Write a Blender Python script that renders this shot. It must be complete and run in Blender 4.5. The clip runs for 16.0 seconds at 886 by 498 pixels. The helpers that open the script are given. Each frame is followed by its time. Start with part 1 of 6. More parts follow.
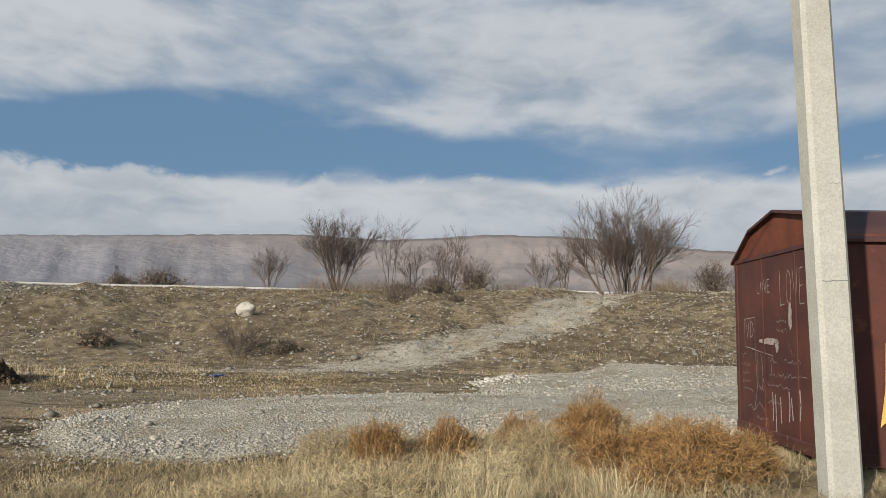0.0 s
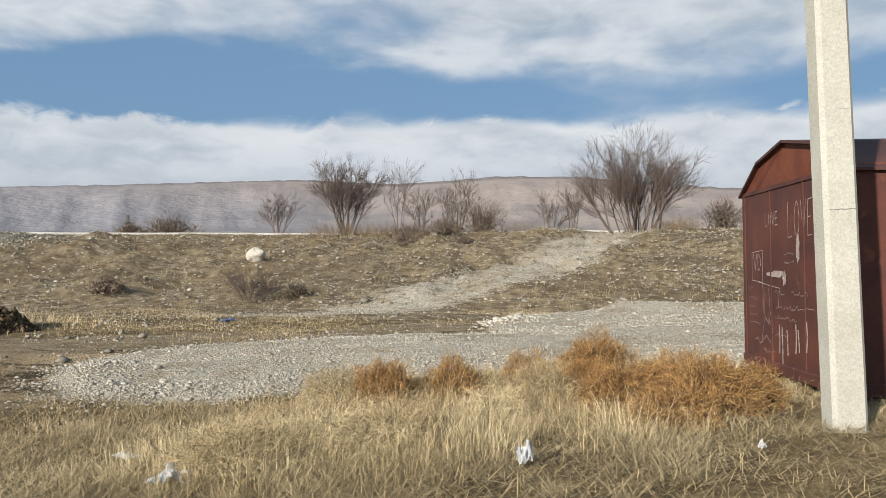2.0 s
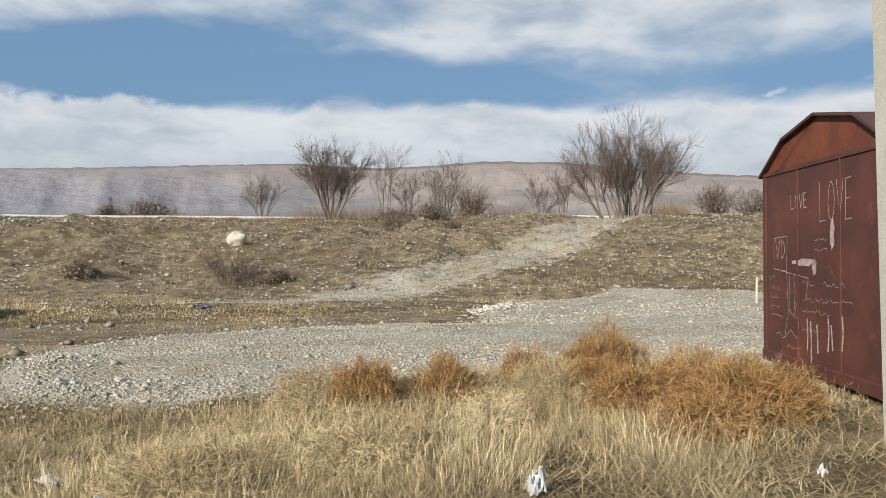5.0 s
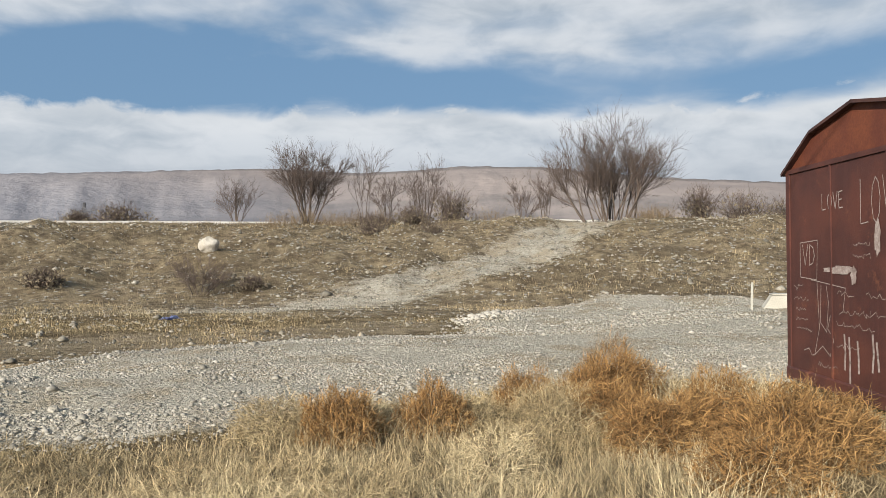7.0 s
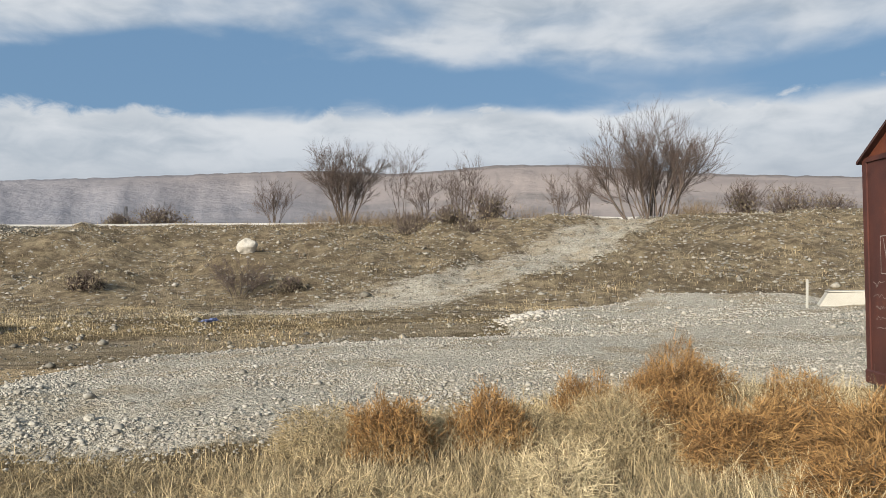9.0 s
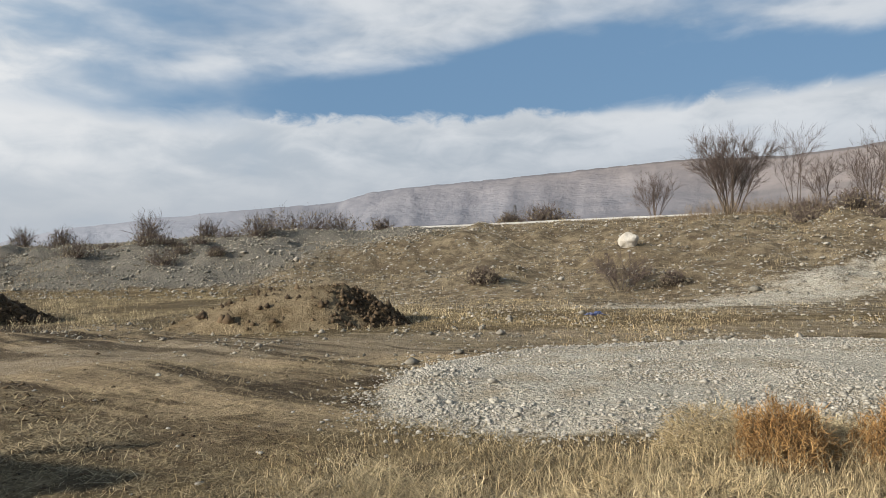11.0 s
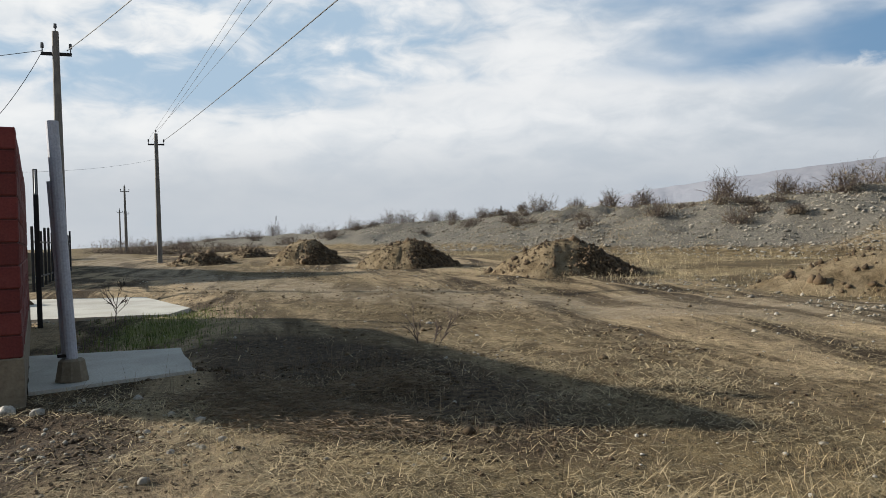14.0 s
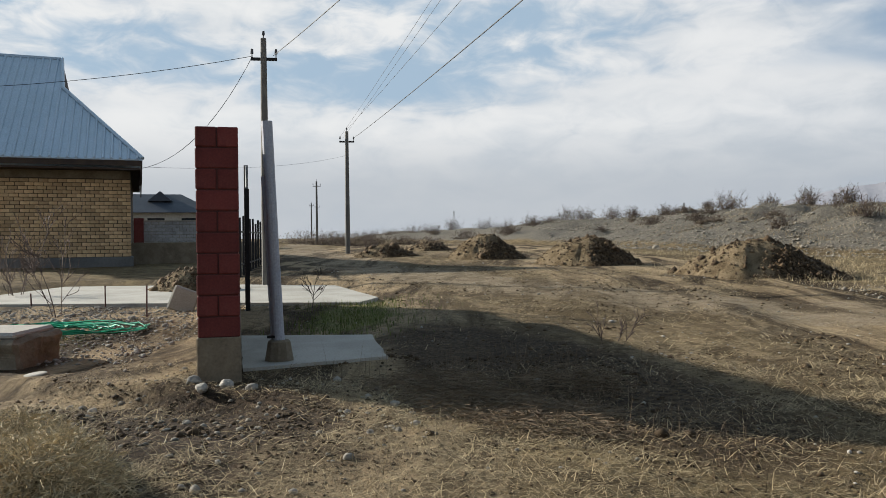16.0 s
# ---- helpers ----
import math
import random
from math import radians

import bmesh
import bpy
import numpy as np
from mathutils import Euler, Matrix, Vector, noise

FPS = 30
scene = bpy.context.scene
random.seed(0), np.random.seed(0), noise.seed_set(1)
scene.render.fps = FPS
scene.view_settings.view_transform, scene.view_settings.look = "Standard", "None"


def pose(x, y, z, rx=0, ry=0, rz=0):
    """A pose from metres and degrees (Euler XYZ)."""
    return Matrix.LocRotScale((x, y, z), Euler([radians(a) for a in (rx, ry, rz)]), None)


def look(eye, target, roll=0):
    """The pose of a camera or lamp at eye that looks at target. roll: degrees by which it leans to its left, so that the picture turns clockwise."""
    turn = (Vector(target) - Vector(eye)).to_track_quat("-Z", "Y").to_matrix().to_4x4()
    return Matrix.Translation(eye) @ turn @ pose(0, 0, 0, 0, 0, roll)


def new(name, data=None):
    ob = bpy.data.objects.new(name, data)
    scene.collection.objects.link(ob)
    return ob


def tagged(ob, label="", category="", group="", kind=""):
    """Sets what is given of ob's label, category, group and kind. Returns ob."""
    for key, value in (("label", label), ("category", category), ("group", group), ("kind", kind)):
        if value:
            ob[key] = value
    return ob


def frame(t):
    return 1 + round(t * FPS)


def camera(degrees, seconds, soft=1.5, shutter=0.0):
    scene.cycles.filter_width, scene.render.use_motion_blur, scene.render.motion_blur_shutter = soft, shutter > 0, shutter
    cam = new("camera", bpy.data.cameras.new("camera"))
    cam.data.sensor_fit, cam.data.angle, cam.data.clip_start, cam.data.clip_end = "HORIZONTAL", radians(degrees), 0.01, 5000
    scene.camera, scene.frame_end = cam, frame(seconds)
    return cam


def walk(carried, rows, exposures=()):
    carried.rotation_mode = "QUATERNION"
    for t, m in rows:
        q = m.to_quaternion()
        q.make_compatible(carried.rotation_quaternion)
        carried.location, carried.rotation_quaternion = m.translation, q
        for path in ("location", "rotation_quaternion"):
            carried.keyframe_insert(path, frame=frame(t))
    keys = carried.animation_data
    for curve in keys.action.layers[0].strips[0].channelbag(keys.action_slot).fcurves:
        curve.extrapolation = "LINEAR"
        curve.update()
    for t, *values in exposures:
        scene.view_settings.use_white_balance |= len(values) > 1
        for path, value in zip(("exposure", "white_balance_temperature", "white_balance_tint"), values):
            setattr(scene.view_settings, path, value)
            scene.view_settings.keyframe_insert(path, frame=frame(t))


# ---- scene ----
cam = camera(59.5, 16.0, soft=0.6)
PATH = [
    (0, (-0.237, -0.678, 1.37), (-0.544, 1.289, 1.572), 0.7),
    (0.5, (-0.227, -0.657, 1.342), (-0.556, 1.312, 1.469), 0.2),
    (1, (-0.207, -0.66, 1.335), (-0.541, 1.31, 1.411), -0.4),
    (1.5, (-0.195, -0.646, 1.341), (-0.529, 1.325, 1.405), -0.5),
    (2, (-0.168, -0.574, 1.329), (-0.502, 1.397, 1.384), -0.4),
    (2.5, (-0.111, -0.493, 1.326), (-0.448, 1.478, 1.373), -0.2),
    (3, (-0.134, -0.398, 1.322), (-0.471, 1.574, 1.363), -0.2),
    (3.5, (-0.242, -0.207, 1.333), (-0.58, 1.764, 1.369), -0.2),
    (4, (-0.295, -0.071, 1.338), (-0.62, 1.902, 1.372), -0.2),
    (4.2, (-0.304, -0.007, 1.331), (-0.615, 1.968, 1.359), -0.2),
    (6.3, (-0.528, 1.069, 1.372), (-0.816, 3.048, 1.384), -0.1),
    (6.5, (-0.549, 1.158, 1.364), (-0.821, 3.14, 1.379), -0.1),
    (7, (-0.594, 1.385, 1.377), (-0.84, 3.369, 1.405), -0.4),
    (7.5, (-0.698, 1.643, 1.359), (-0.924, 3.63, 1.396), -1.3),
    (8, (-0.812, 1.837, 1.357), (-1.001, 3.828, 1.39), -0.9),
    (8.2, (-0.84, 1.887, 1.353), (-1.026, 3.878, 1.385), -0.9),
    (10.3, (-0.644, 1.585, 1.424), (-1.555, 3.365, 1.449), -1.4),
    (10.5, (-0.656, 1.588, 1.427), (-1.655, 3.321, 1.453), -1.5),
    (11, (-0.7, 1.583, 1.425), (-1.912, 3.173, 1.458), -1.9),
    (11.5, (-0.743, 1.586, 1.414), (-2.167, 2.989, 1.456), -2.2),
    (12, (-0.768, 1.547, 1.411), (-2.377, 2.735, 1.433), -2.2),
    (12.5, (-0.794, 1.461, 1.394), (-2.522, 2.468, 1.382), -2.2),
    (13, (-0.785, 1.371, 1.402), (-2.615, 2.178, 1.372), -2.0),
    (13.5, (-0.837, 1.339, 1.388), (-2.739, 1.957, 1.359), -1.6),
    (14, (-0.84, 1.279, 1.389), (-2.794, 1.704, 1.362), -1.6),
    (14.5, (-0.829, 1.233, 1.393), (-2.809, 1.517, 1.365), -1.0),
    (15, (-0.835, 1.206, 1.395), (-2.83, 1.348, 1.366), -0.6),
    (15.5, (-0.831, 1.193, 1.391), (-2.829, 1.277, 1.362), -0.6),
    (16, (-0.801, 1.148, 1.389), (-2.801, 1.126, 1.359), -0.5),
]
walk(cam, [(t, look(eye, target, roll)) for t, eye, target, roll in PATH], exposures=[(0, 0.52), (0.3, 0.68), (0.6, 0.82), (1.5, 0.86), (9.0, 0.80), (11.0, 0.76), (13.0, 0.90), (14.5, 0.80), (16, 0.74)])

# ---------- world, sun, exposure ----------
SUN_FROM = Vector((-0.41, -0.91, 0.0)).normalized()
SUN_ELEV = radians(21.8)
sun_dir = Vector((SUN_FROM.x * math.cos(SUN_ELEV), SUN_FROM.y * math.cos(SUN_ELEV), math.sin(SUN_ELEV)))
sun = new("sun", bpy.data.lights.new("sun", "SUN"))
sun.data.energy, sun.data.angle, sun.data.color = 5.0, radians(0.9), (1.0, 0.95, 0.855)
sun.matrix_world = look(tuple(sun_dir * 50), (0, 0, 0))


class Nodes:
    """Short notation for node trees."""

    def __init__(self, tree):
        self.tree = tree
        tree.nodes.clear()

    def add(self, kind, inputs=None, **props):
        n = self.tree.nodes.new(kind)
        for k, v in props.items():
            setattr(n, k, v)
        for k, v in (inputs or {}).items():
            sock = n.inputs[k]
            if isinstance(v, bpy.types.NodeSocket):
                self.tree.links.new(v, sock)
            else:
                sock.default_value = v
        return n

    def math(self, op, a, b=0.0, c=0.0, clamp=False):
        return self.add("ShaderNodeMath", {0: a, 1: b, 2: c}, operation=op, use_clamp=clamp).outputs[0]

    def mix(self, f, a, b, blend="MIX"):
        n = self.add("ShaderNodeMix", data_type="RGBA", blend_type=blend)
        for i, v in ((0, f), (6, a), (7, b)):
            if isinstance(v, bpy.types.NodeSocket):
                self.tree.links.new(v, n.inputs[i])
            else:
                n.inputs[i].default_value = v if i == 0 else (*v[:3], 1)
        return n.outputs[2]

    def noise(self, vec, scale, detail=4.0, rough=0.55, dist=0.0):
        n = self.add("ShaderNodeTexNoise", {"Scale": scale, "Detail": detail, "Roughness": rough, "Distortion": dist})
        if vec is not None:
            self.tree.links.new(vec, n.inputs["Vector"])
        return n.outputs["Fac"]

    def ramp(self, f, lo, hi, smooth=True):
        return self.add("ShaderNodeMapRange", {0: f, 1: lo, 2: hi, 3: 0.0, 4: 1.0}, interpolation_type="SMOOTHSTEP" if smooth else "LINEAR").outputs[0]


def make_world():
    w = bpy.data.worlds.new("sky")
    scene.world = w
    w.use_nodes = True
    k = Nodes(w.node_tree)
    sky = k.add("ShaderNodeTexSky", sky_type="NISHITA", sun_disc=False, sun_elevation=SUN_ELEV, air_density=1.0, dust_density=1.5, ozone_density=1.5,
                sun_rotation=math.atan2(SUN_FROM.x, SUN_FROM.y), altitude=600)
    co = k.add("ShaderNodeTexCoord").outputs["Generated"]
    xyz = k.add("ShaderNodeSeparateXYZ", {0: co})
    x, y, z = xyz.outputs
    bear = k.math("MULTIPLY", k.math("ARCTAN2", k.math("MULTIPLY", x, -1.0), y), 57.29578)
    elev = k.math("MULTIPLY", k.math("ARCSINE", z), 57.29578)
    # cloud space: degrees of bearing and of elevation, the latter stretched near the horizon
    cv = k.add("ShaderNodeCombineXYZ", {0: k.math("MULTIPLY", bear, 0.045), 1: k.math("MULTIPLY", elev, 0.16), 2: 1.7}).outputs[0]
    n1 = k.noise(cv, 1.0, 5.0, 0.46, 0.25)
    cv2 = k.add("ShaderNodeCombineXYZ", {0: k.math("MULTIPLY", bear, 0.11), 1: k.math("MULTIPLY", elev, 0.30), 2: 6.1}).outputs[0]
    n2 = k.noise(cv2, 1.0, 5.0, 0.48, 0.3)
    cv3 = k.add("ShaderNodeCombineXYZ", {0: k.math("MULTIPLY", bear, 0.26), 1: k.math("MULTIPLY", elev, 0.55), 2: 2.4}).outputs[0]
    n3 = k.noise(cv3, 1.0, 6.0, 0.55, 0.5)
    elev_w = k.math("ADD", elev, k.math("ADD", k.math("MULTIPLY_ADD", n2, 2.2, -1.1), k.math("MULTIPLY_ADD", n3, 1.8, -0.9)))
    # a clear belt above the low cloud bank; it narrows to both sides
    belt_mid = k.math("MULTIPLY_ADD", k.math("ABSOLUTE", k.math("SUBTRACT", bear, 22.0)), -0.02, 13.3)
    d = k.math("DIVIDE", k.math("SUBTRACT", elev_w, belt_mid), 2.2)
    belt = k.math("EXPONENT", k.math("MULTIPLY", k.math("MULTIPLY", d, d), -1.0))
    wide = k.math("DIVIDE", k.math("SUBTRACT", bear, 20.0), 34.0)
    belt = k.math("MULTIPLY", belt, k.math("EXPONENT", k.math("MULTIPLY", k.math("MULTIPLY", wide, wide), -1.0)))
    bank = k.ramp(elev_w, 11.8, 9.0)
    cover = k.math("ADD", k.math("MULTIPLY_ADD", n1, 1.7, -0.30), k.math("MULTIPLY", belt, -0.62))
    cover = k.math("ADD", cover, k.math("MULTIPLY", bank, 0.5))
    cover = k.math("ADD", cover, k.math("MULTIPLY_ADD", n2, 0.5, -0.25))
    cover = k.math("SUBTRACT", cover, k.math("MULTIPLY", k.math("MULTIPLY", k.ramp(bear, 40.0, 85.0), k.ramp(elev, 6.0, 10.0)), 0.20))
    lx, ly = k.math("DIVIDE", k.math("SUBTRACT", bear, 68.0), 11.0), k.math("DIVIDE", k.math("SUBTRACT", elev, 13.0), 5.5)
    lump = k.math("EXPONENT", k.math("MULTIPLY", k.math("ADD", k.math("MULTIPLY", lx, lx), k.math("MULTIPLY", ly, ly)), -1.0))
    cover = k.math("ADD", cover, k.math("MULTIPLY", lump, 0.45))
    lx, ly = k.math("DIVIDE", k.math("SUBTRACT", bear, 103.0), 13.0), k.math("DIVIDE", k.math("SUBTRACT", elev, 18.0), 7.0)
    high = k.math("EXPONENT", k.math("MULTIPLY", k.math("ADD", k.math("MULTIPLY", lx, lx), k.math("MULTIPLY", ly, ly)), -1.0))
    cover = k.math("ADD", cover, k.math("MULTIPLY", high, 0.38))
    # broken and brighter to the west, thinning out overhead
    cover = k.math("ADD", cover, k.math("MULTIPLY", k.ramp(bear, 55.0, 85.0), k.math("MULTIPLY_ADD", n3, 1.5, -0.72)))
    cover = k.math("SUBTRACT", cover, k.math("MULTIPLY", k.ramp(elev, 28.0, 60.0), 0.7))
    # the crisp billowing upper edge of the low bank
    cv4 = k.add("ShaderNodeCombineXYZ", {0: k.math("MULTIPLY", bear, 0.5), 1: k.math("MULTIPLY", elev, 0.8), 2: 9.4}).outputs[0]
    n4 = k.noise(cv4, 1.0, 6.0, 0.6, 0.4)
    crisp = k.ramp(k.math("ADD", elev_w, k.math("MULTIPLY_ADD", n4, 2.4, -1.2)), 11.0, 9.9)
    cover = k.math("ADD", cover, k.math("MULTIPLY", k.math("MULTIPLY", k.ramp(elev, 13.0, 17.0), k.ramp(bear, 50.0, 20.0)), 0.12))
    mask = k.math("MAXIMUM", k.ramp(cover, 0.22, 0.84), k.math("MULTIPLY", crisp, k.ramp(bear, 62.0, 48.0)))
    # cloud brightness: thick parts greyer below, brighter towards the sun's side
    shade = k.ramp(k.math("ADD", k.math("MULTIPLY_ADD", n3, 0.7, -0.35), k.math("ADD", n2, k.math("MULTIPLY", n1, 0.6))), 0.5, 1.05)
    side = k.ramp(bear, 20.0, 100.0)
    lit = k.mix(side, (0.72, 0.765, 0.82), (0.98, 0.99, 0.99))
    dull = k.mix(side, (0.45, 0.52, 0.60), (0.70, 0.76, 0.82))
    cloud = k.mix(shade, dull, lit)
    edge = k.math("MULTIPLY", k.ramp(elev_w, 8.0, 11.0), k.ramp(elev_w, 12.5, 11.0))
    cloud = k.mix(k.math("MULTIPLY", edge, 0.55), cloud, (0.87, 0.89, 0.91))
    cloud = k.mix(k.math("MULTIPLY", lump, 0.25), cloud, (1.0, 1.0, 1.0))
    haze = k.ramp(elev, 9.0, 3.0)
    cloud = k.mix(k.math("MULTIPLY", haze, 0.85), cloud, k.mix(side, (0.50, 0.55, 0.615), (0.55, 0.595, 0.65)))
    blue = k.add("ShaderNodeVectorMath", {0: sky.outputs[0], 3: SKY_GAIN}, operation="SCALE").outputs[0]
    blue = k.mix(0.6, blue, (0.25, 0.455, 0.73))
    blue = k.mix(k.math("MULTIPLY", k.ramp(bear, 45.0, 85.0), 0.6), blue, (0.60, 0.75, 0.88))
    bg = k.add("ShaderNodeBackground", {"Color": k.mix(mask, blue, cloud), "Strength": SKY_STRENGTH})
    out = k.add("ShaderNodeOutputWorld")
    k.tree.links.new(bg.outputs[0], out.inputs[0])


SKY_GAIN, SKY_STRENGTH = 0.055, 0.52
make_world()


# ---------- materials ----------
def material(name, rough=0.9, metal=0.0, spec=0.3):
    """An empty principled material: its Nodes, shader and object-space coordinates in metres."""
    m = bpy.data.materials.new(name)
    m.use_nodes = True
    k = Nodes(m.node_tree)
    b = k.add("ShaderNodeBsdfPrincipled", {"Roughness": rough, "Metallic": metal, "Specular IOR Level": spec})
    out = k.add("ShaderNodeOutputMaterial")
    k.tree.links.new(b.outputs[0], out.inputs[0])
    return m, k, b


def bump(k, b, height, strength=0.5, distance=0.01):
    n = k.add("ShaderNodeBump", {"Strength": strength, "Distance": distance, "Height": height})
    k.tree.links.new(n.outputs[0], b.inputs["Normal"])


def grainy(name, c1, c2, c3=None, scale=6.0, fine=60.0, rough=0.9, metal=0.0, relief=0.4, depth=0.01, per_piece=0.0, spec=0.3, stains=0.5):
    """Two-scale mottled surface; c3 colours stains; per_piece varies the tone from object to object and island to island."""
    c1, c2, c3 = [c and tuple(0.8 * v for v in c) for c in (c1, c2, c3)]
    m, k, b = material(name, rough, metal, spec)
    co = k.add("ShaderNodeTexCoord").outputs["Object"]
    geo = k.add("ShaderNodeNewGeometry")
    a, f = k.noise(co, scale, 5, 0.6), k.noise(co, fine, 3, 0.6)
    col = k.mix(k.ramp(a, 0.35, 0.65), c1, c2)
    if c3:
        col = k.mix(k.math("MULTIPLY", k.ramp(k.noise(co, scale * 0.37, 6, 0.65, 0.6), 0.52, 0.68), stains), col, c3)
    tone = k.math("MULTIPLY_ADD", f, 0.8, 0.6)
    if per_piece:
        rnd = k.math("FRACT", k.math("ADD", k.add("ShaderNodeObjectInfo").outputs["Random"], geo.outputs["Random Per Island"]))
        tone = k.math("MULTIPLY", tone, k.math("MULTIPLY_ADD", rnd, per_piece, 1 - per_piece / 2))
    col = k.add("ShaderNodeVectorMath", {0: col, 3: tone}, operation="SCALE").outputs[0]
    k.tree.links.new(col, b.inputs["Base Color"])
    bump(k, b, k.math("ADD", k.math("MULTIPLY", a, 0.6), k.math("MULTIPLY", f, 0.4)), relief, depth)
    return m


def make_ground_material():
    """Soil, gravel, straw and turf, mixed by the zones that the ground mesh carries."""
    m, k, b = material("ground", 0.95, 0, 0.15)
    co = k.add("ShaderNodeTexCoord").outputs["Object"]
    zone = lambda n: k.add("ShaderNodeAttribute", attribute_name=n).outputs["Fac"]
    big, mid, fine, tiny = k.noise(co, 0.35, 5, 0.6), k.noise(co, 2.2, 6, 0.65), k.noise(co, 14, 5, 0.65), k.noise(co, 90, 3, 0.6)
    stretched = k.add("ShaderNodeVectorMath", {0: co, 1: (0.30, 1.5, 1.0)}, operation="MULTIPLY").outputs[0]
    ruts = k.noise(stretched, 0.6, 8, 0.68, 0.8)
    dirt = k.mix(k.ramp(ruts, 0.41, 0.60), (0.050, 0.033, 0.016), (0.34, 0.252, 0.148))
    dirt = k.mix(k.math("MULTIPLY", k.ramp(mid, 0.5, 0.7), 0.5), dirt, (0.045, 0.030, 0.018))
    straw = k.mix(k.ramp(mid, 0.35, 0.65), (0.098, 0.069, 0.034), (0.215, 0.157, 0.080))
    straw = k.mix(k.math("MULTIPLY", k.ramp(big, 0.45, 0.62), 0.45), straw, (0.055, 0.038, 0.021))
    vor = k.add("ShaderNodeTexVoronoi", {"Vector": co, "Scale": 22.0})
    vor2 = k.add("ShaderNodeTexVoronoi", {"Vector": co, "Scale": 5.0})
    bw = k.add("ShaderNodeRGBToBW", {0: vor.outputs["Color"]}).outputs[0]
    gravel = k.mix(bw, (0.345, 0.305, 0.240), (0.47, 0.425, 0.345))
    gravel = k.mix(k.math("MULTIPLY", k.ramp(k.noise(co, 0.6, 6, 0.65), 0.46, 0.60), 0.8), gravel, (0.31, 0.25, 0.17))
    slope = k.mix(k.ramp(mid, 0.32, 0.68), (0.084, 0.061, 0.037), (0.258, 0.200, 0.124))
    slope = k.mix(k.math("MULTIPLY", k.ramp(k.noise(co, 0.22, 6, 0.65), 0.46, 0.6), 0.45), slope, (0.085, 0.062, 0.036))
    stones = k.math("MULTIPLY", k.ramp(k.add("ShaderNodeRGBToBW", {0: vor2.outputs["Color"]}).outputs[0], 0.62, 0.8), k.ramp(vor2.outputs["Distance"], 0.45, 0.2))
    slope = k.mix(k.math("MULTIPLY", stones, 0.85), slope, (0.42, 0.40, 0.36))
    # dark ground tone stands in for shade between the loose stones
    shingle = k.mix(bw, (0.070, 0.061, 0.047), (0.205, 0.183, 0.148))
    wob = k.math("MULTIPLY_ADD", mid, 0.7, -0.35)
    fin = k.math("MULTIPLY_ADD", fine, 0.5, -0.25)
    soft = lambda n: k.ramp(k.math("ADD", k.math("ADD", zone(n), wob), fin), 0.32, 0.62)
    col = k.mix(soft("dirt"), straw, dirt)
    col = k.mix(k.math("MULTIPLY", soft("track"), k.math("MULTIPLY_ADD", k.ramp(ruts, 0.40, 0.56), 0.6, 0.2)), col, k.mix(k.ramp(mid, 0.35, 0.65), (0.19, 0.145, 0.092), (0.31, 0.247, 0.168)))
    # wall and ledge shadows painted dark into the soil colour
    col = k.mix(k.math("MULTIPLY", soft("soil_shade"), 0.9), col, k.mix(k.ramp(fine, 0.4, 0.6), (0.026, 0.017, 0.010), (0.070, 0.047, 0.028)))
    col = k.mix(soft("slope"), col, slope)
    col = k.mix(soft("shingle"), col, shingle)
    col = k.mix(soft("gravel"), col, gravel)
    col = k.mix(k.math("MULTIPLY", soft("turf"), 0.8), col, k.mix(fine, (0.13, 0.15, 0.04), (0.22, 0.22, 0.08)))
    col = k.add("ShaderNodeVectorMath", {0: col, 3: k.math("MULTIPLY", k.math("MULTIPLY_ADD", tiny, 1.3, 0.35), k.math("MULTIPLY_ADD", fine, 1.3, 0.35))}, operation="SCALE").outputs[0]
    k.tree.links.new(col, b.inputs["Base Color"])
    h = k.math("ADD", k.math("MULTIPLY", fine, 0.6), k.math("MULTIPLY", tiny, 0.25))
    h = k.math("SUBTRACT", h, k.math("MULTIPLY", vor.outputs["Distance"], k.math("MULTIPLY_ADD", zone("gravel"), 0.2, 0.12)))
    bump(k, b, h, 1.0, 0.12)
    return m


def make_mound_material():
    """Weathered tan crust; the broken dark earth away from the sun also carries painted shade."""
    m, k, b = material("heaped_earth_crust", 0.97, 0, 0.1)
    co = k.add("ShaderNodeTexCoord").outputs["Object"]
    fresh_shade = k.add("ShaderNodeAttribute", attribute_name="fresh_shade").outputs["Fac"]
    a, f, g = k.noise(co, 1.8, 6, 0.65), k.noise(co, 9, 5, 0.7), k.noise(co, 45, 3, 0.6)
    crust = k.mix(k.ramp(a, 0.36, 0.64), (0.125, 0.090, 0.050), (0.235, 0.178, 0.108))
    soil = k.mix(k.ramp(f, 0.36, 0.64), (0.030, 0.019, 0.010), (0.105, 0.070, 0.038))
    col = k.mix(k.ramp(k.math("ADD", fresh_shade, k.math("MULTIPLY_ADD", f, 1.2, -0.6)), 0.42, 0.62), crust, soil)
    col = k.add("ShaderNodeVectorMath", {0: col, 3: k.math("MULTIPLY", k.math("MULTIPLY_ADD", g, 1.2, 0.4), k.math("MULTIPLY_ADD", f, 1.0, 0.5))}, operation="SCALE").outputs[0]
    k.tree.links.new(col, b.inputs["Base Color"])
    bump(k, b, k.math("ADD", f, k.math("MULTIPLY", g, 0.5)), 0.9, 0.12)
    return m


